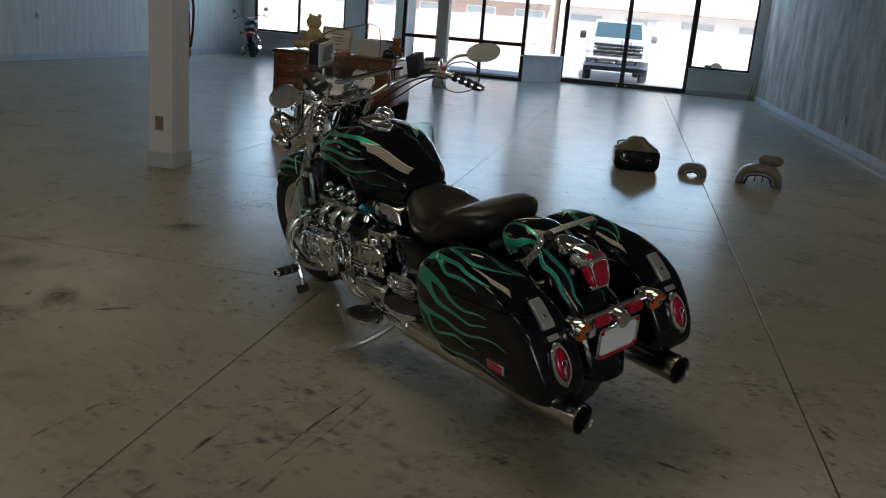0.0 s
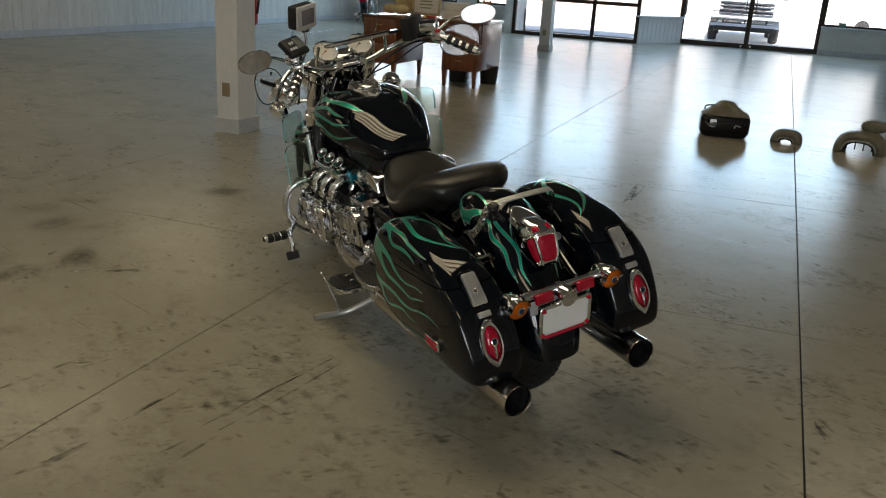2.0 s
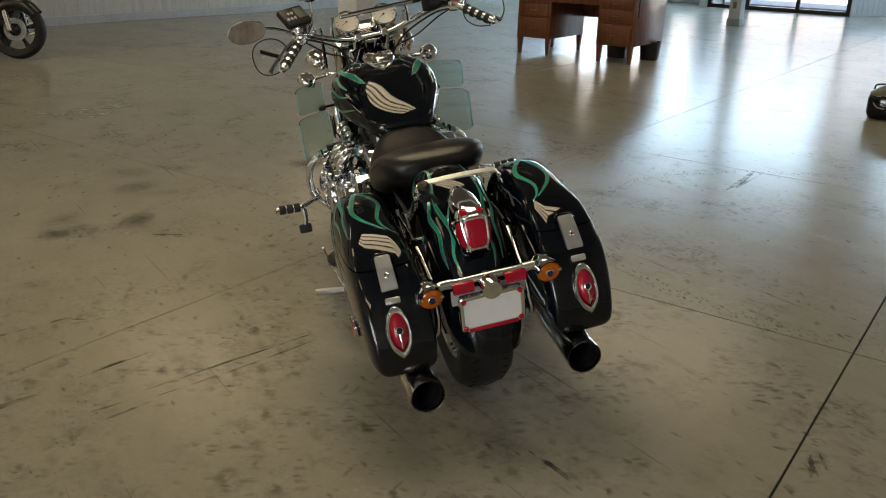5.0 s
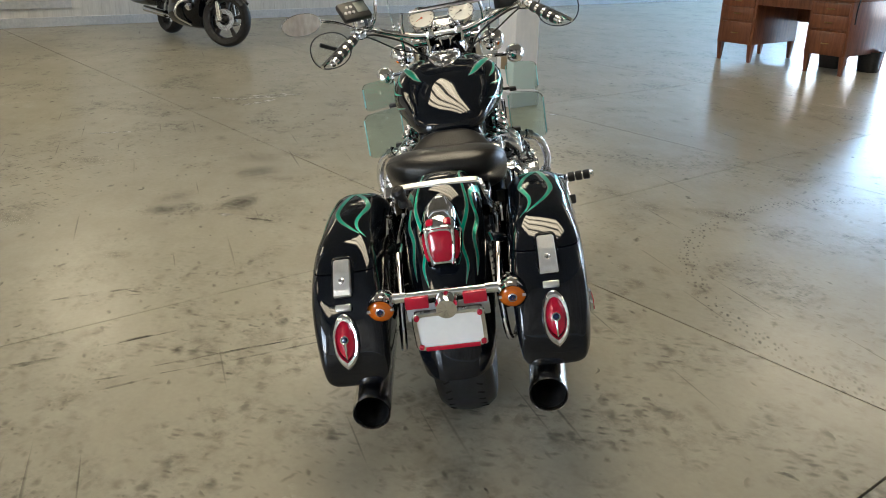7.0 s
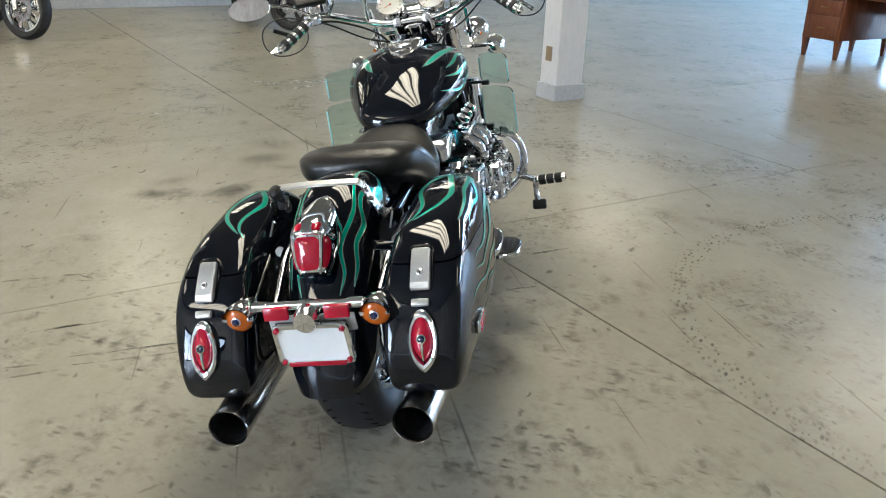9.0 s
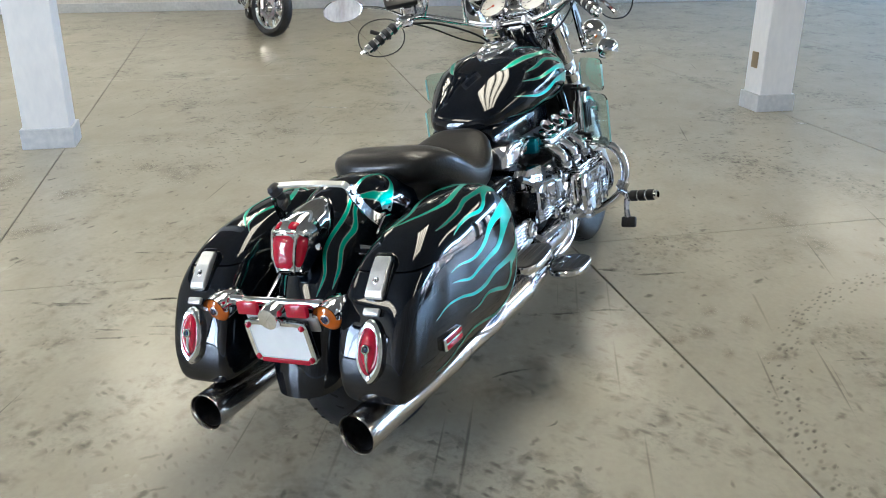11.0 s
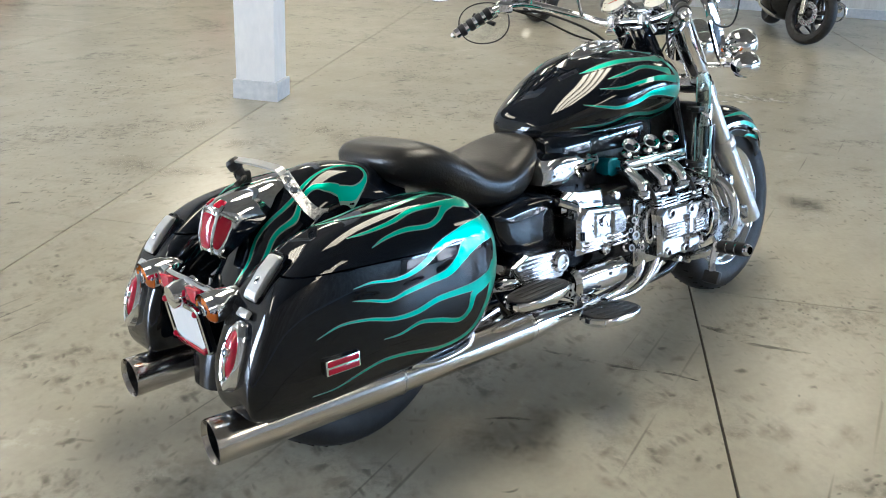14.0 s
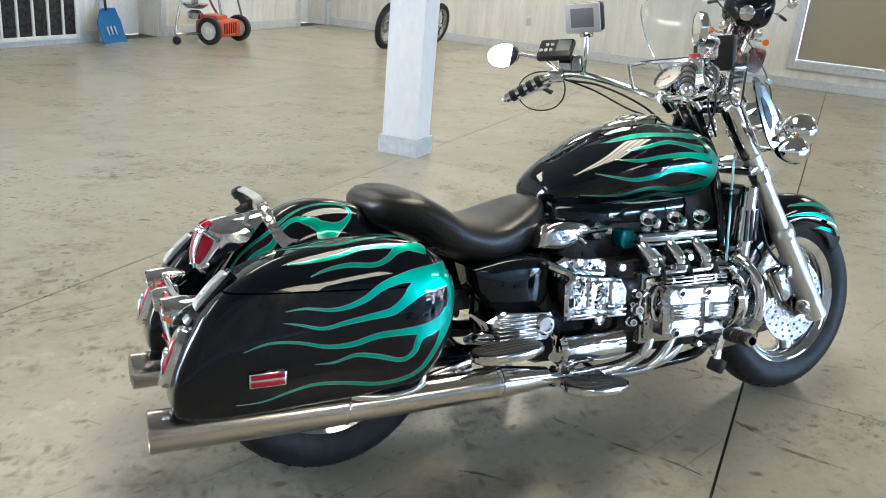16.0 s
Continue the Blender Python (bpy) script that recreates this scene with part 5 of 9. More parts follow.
for s in (-1, 1):
    # cylinder head with its cover
    h = mesh()
    box(h, (1.1, s * 0.235, 0.43), (0.36, 0.07, 0.2), 0.02)
    head = part("cylinder_head", h, CHROME_WORN, bike, "polished finned cylinder head")
    for k in range(5):
        h = mesh()
        box(h, (1.1, s * (0.205 + 0.012 * k), 0.43), (0.37, 0.005, 0.215), 0.002)
        part("fin", h, CHROME_WORN, head)
    facet("valve_cover", [(0.955, 0.36), (1.0, 0.345), (1.19, 0.356), (1.226, 0.385), (1.243, 0.44), (1.228, 0.492), (1.19, 0.502), (0.97, 0.507), (0.952, 0.49)], 0.25, 0.325, s, CAST, 0.016, head, "chrome valve cover")
    facet("cover_panel", [(0.972, 0.404), (1.085, 0.402), (1.085, 0.45), (0.972, 0.455)], 0.318, 0.33, s, CHROME_WORN, 0.006, head)
    facet("cover_panel", [(1.114, 0.4), (1.196, 0.4), (1.205, 0.445), (1.114, 0.45)], 0.318, 0.33, s, CHROME_WORN, 0.006, head)
    bars(head, (1.028,), (0.413, 0.423, 0.433, 0.443), 0.332, s, 0.094, 0.005, 0.012, CHROME)
    bars(head, (1.158,), (0.411, 0.421, 0.431, 0.441), 0.332, s, 0.068, 0.005, 0.012, CHROME)
    facet("centre_strap", [(1.092, 0.36), (1.106, 0.36), (1.106, 0.465), (1.092, 0.465)], 0.32, 0.337, s, CAST, 0.003, head)
    bars(head, (1.08,), (0.508, 0.518, 0.528), 0.292, s, 0.23, 0.006, 0.03, CHROME)
    for x in (0.99, 1.07, 1.15, 1.22):
        bars(head, (x,), (0.52,), 0.29, s, 0.012, 0.03, 0.04, CHROME)
    for x, z in ((1.009, 0.487), (1.107, 0.484), (1.208, 0.481), (0.995, 0.366), (1.083, 0.362), (1.18, 0.372)):
        bo = mesh()
        lathe(bo, [(0.017, -0.02), (0.017, 0.004), (0.013, 0.009), (0.0085, 0.0095), (0.008, 0.004), (0.001, 0.004)], axis((x, s * 0.322, z), (0, s, 0)), 18, False)
        bt = part("bolt", bo, CHROME, head)
        bo = mesh()
        lathe(bo, [(0.0078, 0.005), (0.001, 0.0055)], axis((x, s * 0.322, z), (0, s, 0)), 6, False)
        part("socket", bo, DARKMETAL, bt)
    # pipe ends, loops and fittings at the head's back
    for cx_, cz_, a_, b_, y_ in ((0.957, 0.452, 0.022, 0.05, 0.285), (0.925, 0.44, 0.024, 0.046, 0.27)):
        lp_ = mesh()
        tube(lp_, [(cx_ + a_ * math.cos(t_), s * y_, cz_ + b_ * math.sin(t_)) for t_ in [k * math.pi / 6 for k in range(13)]], 0.0075, 48, 9)
        part("pipe_loop", lp_, CHROME, head)
    for x, z, r_, ln_ in ((0.905, 0.43, 0.02, 0.05), (0.90, 0.478, 0.014, 0.045), (0.885, 0.395, 0.016, 0.05), (0.925, 0.39, 0.012, 0.06), (0.875, 0.452, 0.011, 0.055), (0.94, 0.51, 0.012, 0.03)):
        fi = mesh()
        lathe(fi, [(r_ * 0.8, -0.04), (r_ * 0.8, 0.0), (r_, 0.004), (r_, ln_ * 0.5), (r_ * 0.7, ln_ * 0.6), (r_ * 0.7, ln_), (r_ * 0.4, ln_), (r_ * 0.35, ln_ * 0.8), (0.001, ln_ * 0.8)], axis((x, s * 0.235, z), (-0.25, s, 0.1)), 12, False)
        part("fitting", fi, CHROME if r_ > 0.012 else CHROME_WORN, head)
    for k, rr_ in enumerate((0.098, 0.078)):
        tg = mesh()
        lathe(tg, [(rr_ - 0.012, 0.0), (rr_ - 0.008, 0.01), (rr_, 0.012), (rr_ + 0.006, 0.004), (rr_ + 0.004, -0.012)], axis((1.262 + 0.022 * k, s * 0.24, 0.425), (1, s * 0.25, 0)), 36, False)
        part("ring", tg, CHROME, head)
    # spark plug caps and wires
    for x in (1.0, 1.1, 1.2):
        w = mesh()
        tube(w, [(x - 0.03, s * 0.30, 0.52), (x - 0.035, s * 0.27, 0.57), (x - 0.06, s * 0.2, 0.61), (x - 0.1, s * 0.12, 0.66)], 0.007)
        part("ignition_wire", w, PLASTIC, head)
    # front timing cover and rear chrome drum on the head
    fc = mesh()
    lathe(fc, [(0.001, 0.03), (0.06, 0.028), (0.085, 0.015), (0.09, 0.0), (0.09, -0.03)], axis((1.275, s * 0.235, 0.43), (1, s * 0.15, 0)), 32, False)
    part("timing_cover", fc, CHROME, head, "chrome timing cover")
    rc = mesh()
    box(rc, (0.885, s * 0.2, 0.44), (0.09, 0.09, 0.17), 0.02)
    part("gear_case", rc, DARKMETAL, head)
    # intake: runners, rail, bell-mouths
    rl = mesh()
    box(rl, (1.072, s * 0.2, 0.64), (0.3, 0.055, 0.03), 0.01)
    rail_ob = part("intake_rail", rl, CHROME, bike, "chrome intake rail")
    box_l = mesh()
    box(box_l, (1.072, s * 0.2, 0.618), (0.31, 0.045, 0.012), 0.004)
    part("rail_foot", box_l, CHROME_WORN, rail_ob)
    lg = mesh()
    box(lg, (1.10, s * 0.262, 0.541), (0.35, 0.045, 0.014), 0.005)
    part("head_ledge", lg, CHROME, rail_ob)
    for x in (0.968, 1.07, 1.171):
        rn = mesh()
        tube(rn, [(x - 0.03, s * 0.2, 0.622), (x - 0.03, s * 0.228, 0.606), (x - 0.02, s * 0.252, 0.58), (x - 0.014, s * 0.257, 0.54)], [0.02, 0.021, 0.02, 0.02], 14, 16)
        part("intake_runner", rn, CHROME, rail_ob)
        cl = mesh()
        lathe(cl, [(0.021, -0.010), (0.029, -0.008), (0.029, 0.008), (0.021, 0.010)], axis((x - 0.014, s * 0.257, 0.553), (0, 0, 1)), 18, False)
        part("runner_clamp", cl, CHROME_WORN, rail_ob)
        bl = mesh()
        M = axis((x + 0.014, s * 0.176, 0.664), (-0.3, s * 0.6, 0.75)) @ Matrix.Scale(0.78, 4)
        lathe(bl, [(0.02, -0.012), (0.022, 0.0), (0.010, 0.008), (0.010, 0.026), (0.018, 0.038), (0.031, 0.046), (0.0345, 0.049), (0.0325, 0.051), (0.022, 0.045), (0.016, 0.036), (0.001, 0.034)], M, 26, False)
        part("bell_mouth", bl, CHROME, rail_ob, "chrome bell-mouth")
        bl = mesh()
        lathe(bl, [(0.0158, 0.0375), (0.001, 0.038)], M, 18, False)
        part("bell_bore", bl, DARKMETAL, rail_ob)
    for x in (1.035, 1.135):
        bl = mesh()
        lathe(bl, [(0.014, 0), (0.014, 0.02), (0.008, 0.028), (0.001, 0.03)], axis((x - 0.02, s * 0.18, 0.664), (0, s * 0.3, 1)), 12, False)
        part("rail_nut", bl, CHROME, rail_ob)
    # chrome air-filter cover under the tank's back
    back, out_ = (0.0, 0.168) if s > 0 else (0.05, 0.195)
    ac = cover("air_cover", [(x - back, z) for x, z in ((0.64, 0.625), (0.66, 0.68), (0.72, 0.70), (0.80, 0.692), (0.83, 0.665), (0.79, 0.64), (0.72, 0.615))], 0.09, out_, s, CAST, 0.01, None, "chrome teardrop air cover")
    hs = mesh()
    lathe(hs, [(0.025, 0), (0.03, 0.01), (0.03, 0.035), (0.022, 0.045), (0.001, 0.047)], axis((0.80, s * 0.135, 0.655), (0.4, s * 0.9, 0.1)), 20, False)
    lathe(hs, [(0.018, 0), (0.022, 0.01), (0.022, 0.05), (0.015, 0.055)], axis((0.83, s * 0.12, 0.655), (1, s * 0.3, 0)), 18, False)
    part("hose_fitting", hs, CHROME_WORN, ac)
    tc = mesh()
    rings = []
    for y_, k_ in ((0.11, 0.9), (0.118, 1.0), (0.165, 1.0), (0.176, 0.92), (0.18, 0.7)):
        rings.append([V(0.92 + 0.031 * k_ * a_, s * y_, 0.63 + 0.031 * k_ * c_) for a_, c_ in oval(0, 0, 1, 1, 28, 2.8)])
    skin(tc, rings)
    part("coolant_cap", tc, TEAL_CAP, bike, "teal anodised coolant cover")
    # black side cover
    cover("side_cover", [(0.37, 0.585), (0.5, 0.605), (0.61, 0.60), (0.625, 0.56), (0.615, 0.47), (0.55, 0.448), (0.45, 0.455), (0.40, 0.50)], 0.10, 0.215, s, BLACK, 0.02, None, "gloss black side cover")
    # ribbed final cover with a round boss
    sw = facet("swingarm_cover", [(0.395, 0.442), (0.45, 0.466), (0.6, 0.456), (0.614, 0.442), (0.614, 0.392), (0.592, 0.372), (0.46, 0.37), (0.42, 0.392)], 0.14, 0.262, s, CAST, 0.012, None, "ribbed chrome swingarm cover")
    bars(sw, (0.49,), (0.388, 0.4, 0.412, 0.424, 0.436, 0.448), 0.264, s, 0.12, 0.005, 0.008, CHROME)
    bs = mesh()
    lathe(bs, [(0.03, 0), (0.03, 0.008), (0.024, 0.014), (0.018, 0.014), (0.016, 0.008), (0.001, 0.008)], axis((0.578, s * 0.262, 0.42), (0, s, 0)), 26, False)
    part("boss", bs, CHROME, sw)
    # square chrome box, then the lower drum
    bx = facet("side_box", [(0.633, 0.424), (0.838, 0.420), (0.842, 0.5), (0.824, 0.544), (0.665, 0.562), (0.633, 0.532)], 0.13, 0.285, s, CAST, 0.014, None, "chrome engine side box")
    facet("box_top", [(0.628, 0.545), (0.81, 0.545), (0.80, 0.59), (0.66, 0.602), (0.628, 0.585)], 0.11, 0.235, s, CAST, 0.014, bx)
    facet("box_panel", [(0.778, 0.462), (0.835, 0.46), (0.836, 0.505), (0.818, 0.532), (0.778, 0.535)], 0.28, 0.293, s, CHROME_WORN, 0.006, bx)
    facet("box_panel", [(0.70, 0.465), (0.768, 0.465), (0.768, 0.535), (0.70, 0.542)], 0.28, 0.29, s, CAST, 0.008, bx)
    for k in range(3):
        pn = mesh()
        box(pn, (0.695, s * 0.287, 0.434 + 0.011 * k), (0.09 - 0.012 * k, 0.009, 0.005), 0.0015)
        part("rib", pn, CHROME, bx)
    for k in range(2):
        pn = mesh()
        box(pn, (0.645 + 0.009 * k, s * 0.2865, 0.482), (0.004, 0.006, 0.026), 0.001)
        part("vent_slot", pn, DARKMETAL, bx)
        pn = mesh()
        box(pn, (0.80, s * 0.292, 0.434 + 0.016 * k), (0.065, 0.014, 0.009), 0.003)
        part("clip", pn, CHROME, bx)
    pn = mesh()
    lathe(pn, [(0.017, -0.01), (0.018, 0.006), (0.012, 0.012), (0.011, 0.006), (0.001, 0.006)], axis((0.745, s * 0.286, 0.426), (0, s, 0)), 16, False)
    part("knob", pn, CHROME, bx)
    lo = mesh()
    rings = []
    for x, k in ((0.632, 0.8), (0.645, 1.0), (0.80, 1.0), (0.85, 0.92), (0.865, 0.6)):
        rings.append([V(x, s * (0.215 + 0.075 * k * y), 0.335 + 0.052 * k * z) for y, z in oval(0, 0, 1, 1, 26, 2.6)])
    skin(lo, rings)
    low = part("lower_drum", lo, CAST, bike, "chrome starter drum")
    ro = mesh()
    lathe(ro, [(0.012, 0), (0.014, 0.006), (0.010, 0.012), (0.001, 0.012)], axis((0.66, s * 0.275, 0.29), (0, s, 0)), 16, False)
    lathe(ro, [(0.022, -0.01), (0.024, 0.006), (0.018, 0.012), (0.001, 0.013)], axis((0.648, s * 0.265, 0.285), (0, s, 0)), 20, False)
    part("pivot_bolt", ro, CHROME, low)
    # small pipes, nuts and hoses that fill the gaps
    rnd = random.Random(7 if s > 0 else 11)
    for k in range(16):
        x = rnd.uniform(0.66, 1.24)
        z = rnd.uniform(0.54, 0.64) if k % 2 else rnd.uniform(0.5, 0.6)
        p = mesh()
        a0 = V(x, s * rnd.uniform(0.13, 0.2), z)
        tube(p, [a0, a0 + V(rnd.uniform(-0.05, 0.05), s * rnd.uniform(0.0, 0.05), rnd.uniform(-0.03, 0.05)), a0 + V(rnd.uniform(-0.1, 0.1), s * rnd.uniform(-0.03, 0.04), rnd.uniform(-0.06, 0.04))], rnd.choice((0.006, 0.009, 0.013)), 8, 9)
        part("hose" if k % 3 == 0 else "pipe", p, PLASTIC if k % 3 == 0 else CHROME, engine)
    for k in range(18):
        p = mesh()
        bolt(p, (rnd.uniform(0.66, 1.26), s * rnd.uniform(0.225, 0.25), rnd.choice((0.285, 0.30, 0.545, 0.56, 0.575))), (0, s, rnd.uniform(-0.3, 0.6)), rnd.uniform(0.008, 0.016), 0.02)
        part("nut", p, CHROME if k % 2 else CHROME_WORN, engine)
    # footboards
    def board(name, x0, x1, y0, y1, z, tilt, label):
        M = Matrix.Translation(((x0 + x1) / 2, s * (y0 + y1) / 2, z)) @ Matrix.Rotation(radians(tilt), 4, "Y")
        a, b2 = (x1 - x0) / 2, (y1 - y0) / 2
        f = mesh()
        o = [(x, y * (0.75 + 0.25 * (1 - abs(x / a) ** 3))) for x, y in oval(0, 0, a, b2, 36, 3.2)]
        skin(f, [[M @ V(x * k, y * k, h) for x, y in o] for k, h in ((0.9, -0.018), (1.0, -0.008), (1.0, 0.004), (0.96, 0.008))])
        ob = part(name, f, CHROME, bike, label)
        f = mesh()
        skin(f, [[M @ V(x * k, y * k, h) for x, y in o] for k, h in ((0.9, 0.004), (0.9, 0.011), (0.86, 0.013))])
        pad = part("rubber_pad", f, RUBBER, ob, "black rubber pad")
        for i in range(4):
            g = mesh()
            box(g, (0, (i - 1.5) * b2 * 0.38, 0.0135), (a * 1.35, 0.006, 0.003), 0.001)
            bmesh.ops.transform(g, matrix=M, verts=g.verts)
            part("pad_rib", g, PLASTIC, pad)
        return ob
    fb = board("rider_footboard", 0.60, 0.815, 0.275, 0.40, 0.25, 3, "chrome footboard with a ribbed rubber pad")
    ar = mesh()
    tube(ar, [(0.66, s * 0.18, 0.25), (0.68, s * 0.26, 0.25), (0.70, s * 0.32, 0.252)], 0.014)
    tube(ar, [(0.78, s * 0.18, 0.25), (0.77, s * 0.26, 0.25), (0.76, s * 0.32, 0.252)], 0.012)
    part("footboard_arm", ar, CHROME, fb)
    pb = board("passenger_footboard", 0.315, 0.535, 0.27, 0.375, 0.378, -3, "chrome passenger footboard with a rubber pad")
    ar = mesh()
    tube(ar, [(0.50, s * 0.15, 0.36), (0.46, s * 0.22, 0.355), (0.42, s * 0.3, 0.362)], 0.016)
    tube(ar, [(0.36, s * 0.2, 0.38), (0.39, s * 0.235, 0.395), (0.46, s * 0.245, 0.39)], [0.012, 0.02, 0.012], seg=10)
    part("footboard_arm", ar, CHROME, pb)
    # crash bar with its folding peg
    gb = mesh()
    tube(gb, [(1.235, s * 0.14, 0.555), (1.235, s * 0.25, 0.572), (1.255, s * 0.345, 0.54), (1.266, s * 0.382, 0.455), (1.252, s * 0.362, 0.36), (1.225, s * 0.28, 0.30), (1.21, s * 0.16, 0.27)], 0.0165, 34, 14)
    guard = part("crash_bar", gb, CHROME, bike, "chrome engine crash bar")
    for k in (0, 1):
        gb = mesh()
        lathe(gb, [(0.018, -0.016), (0.023, -0.014), (0.023, 0.014), (0.018, 0.016)], axis((1.257, s * 0.37, 0.385) if k else (1.245, s * 0.31, 0.562), (0.3, s * 0.4, 0.9) if k else (0.3, s * 0.8, -0.4)), 16, False)
        part("bar_clamp", gb, CHROME_WORN, guard)
    pg = mesh()
    tube(pg, [(1.25, s * 0.358, 0.365), (1.165, s * 0.405, 0.378), (1.078, s * 0.446, 0.39)], [0.011, 0.014, 0.015])
    part("peg_arm", pg, CHROME, guard)
    pg = mesh()
    lathe(pg, [(0.012, 0), (0.017, 0.004), (0.017, 0.112), (0.012, 0.116)], axis((1.078, s * 0.446, 0.39), (-0.12, s, 0.08)), 20, False)
    peg = part("highway_peg", pg, CHROME, guard, "chrome and rubber highway peg")
    for k in range(3):
        pg = mesh()
        lathe(pg, [(0.0165, 0.008), (0.0205, 0.012), (0.0205, 0.034), (0.0165, 0.038)], axis((1.078 - 0.0038 * k, s * (0.446 + 0.032 * k), 0.39 + 0.0025 * k), (-0.12, s, 0.08)), 20, False)
        part("peg_ring", pg, RUBBER, peg)
    pg = mesh()
    tube(pg, [(1.075, s * 0.44, 0.38), (1.06, s * 0.44, 0.345), (1.05, s * 0.445, 0.315)], [0.012, 0.010, 0.012], seg=8)
    part("pedal_arm", pg, CHROME, guard)
    pg = mesh()
    box(pg, (1.045, s * 0.45, 0.3), (0.022, 0.055, 0.04), 0.007, Matrix.Rotation(radians(25), 4, "Y"))
    part("pedal_pad", pg, RUBBER, guard)
    # leg wind deflector: two clear green-tinted plates on clamps
    for z0, z1, ya, yb in ((0.57, 0.765, 0.24, 0.385), (0.775, 0.895, 0.245, 0.37)):
        wd = mesh()
        o = [(p[0], p[1]) for p in oval((ya + yb) / 2, (z0 + z1) / 2, (yb - ya) / 2, (z1 - z0) / 2, 28, 6)]
        skin(wd, [[V(1.25 - 0.95 * (y - 0.24), s * (y), z) for y, z in o], [V(1.254 - 0.95 * (y - 0.24), s * (y + 0.003), z) for y, z in o]])
        dfl = part("wind_deflector", wd, GLASS_TINT, bike, "clear green-tinted leg deflector")
        for ye in (ya, yb):
            we = mesh()
            box(we, (1.252 - 0.95 * (ye - 0.24), s * ye, (z0 + z1) / 2), (0.006, 0.006, z1 - z0 - 0.04), 0.0015)
            part("plate_edge", we, AQUA, dfl, "aqua lit edge")
    for z in (0.595, 0.772):
        wc = mesh()
        tube(wc, [(1.28, s * 0.19, z), (1.245, s * 0.25, z + 0.004)], 0.006)
        box(wc, (1.226, s * 0.265, z + 0.004), (0.04, 0.03, 0.016), 0.003)
        part("deflector_clamp", wc, PLASTIC, bike)
    # radiator side cover
    rs = mesh()
    tube(rs, [(1.355, s * 0.185, 0.52), (1.36, s * 0.187, 0.60)], 0.030, seg=18)
    tube(rs, [(1.36, s * 0.187, 0.60), (1.372, s * 0.188, 0.71)], 0.036, seg=18)
    tube(rs, [(1.372, s * 0.188, 0.71), (1.378, s * 0.188, 0.775)], 0.027, seg=18)
    rc = part("radiator_cover", rs, CHROME, bike, "chrome radiator side cover")
    for k in range(3):
        sl = mesh()
        box(sl, (1.362, s * (0.222), 0.655), (0.012, 0.006, 0.1), 0.002, Matrix.Translation(((k - 1) * 0.02, 0, 0)))
        part("slat", sl, DARKMETAL, rc)

rd = mesh()
box(rd, (1.365, 0, 0.62), (0.05, 0.33, 0.32), 0.012)
rad = part("radiator", rd, DARKMETAL, bike, "black radiator")
for k in range(12):
    sl = mesh()
    box(sl, (1.392, 0, 0.49 + k * 0.023), (0.006, 0.3, 0.006))
    part("fin", sl, PLASTIC, rad)

# -- side stand --
ss = mesh()
tube(ss, [(0.68, 0.14, 0.2), (0.74, 0.22, 0.125), (0.785, 0.31, 0.082), (0.797, 0.35, 0.078)], 0.0135, 18, 12)
stand = part("side_stand", ss, SATIN, bike, "chrome side stand, folded out to the floor")
ss = mesh()
tube(ss, [(0.79, 0.325, 0.08), (0.8, 0.38, 0.08), (0.803, 0.43, 0.0865), (0.794, 0.472, 0.0955)], [0.013, 0.0135, 0.015, 0.012], 18, 12, True, 0.7)
part("stand_foot", ss, SATIN, stand)
ss = mesh()
tube(ss, [(0.798, 0.352, 0.085), (0.806, 0.376, 0.18), (0.816, 0.40, 0.272)], 0.0042, 10, 8)
lathe(ss, [(0.001, -0.007), (0.006, -0.004), (0.0075, 0.0), (0.006, 0.004), (0.001, 0.007)], axis((0.816, 0.401, 0.276), (0, 0, 1)), 10, False)
part("stand_tang", ss, CHROME, stand)

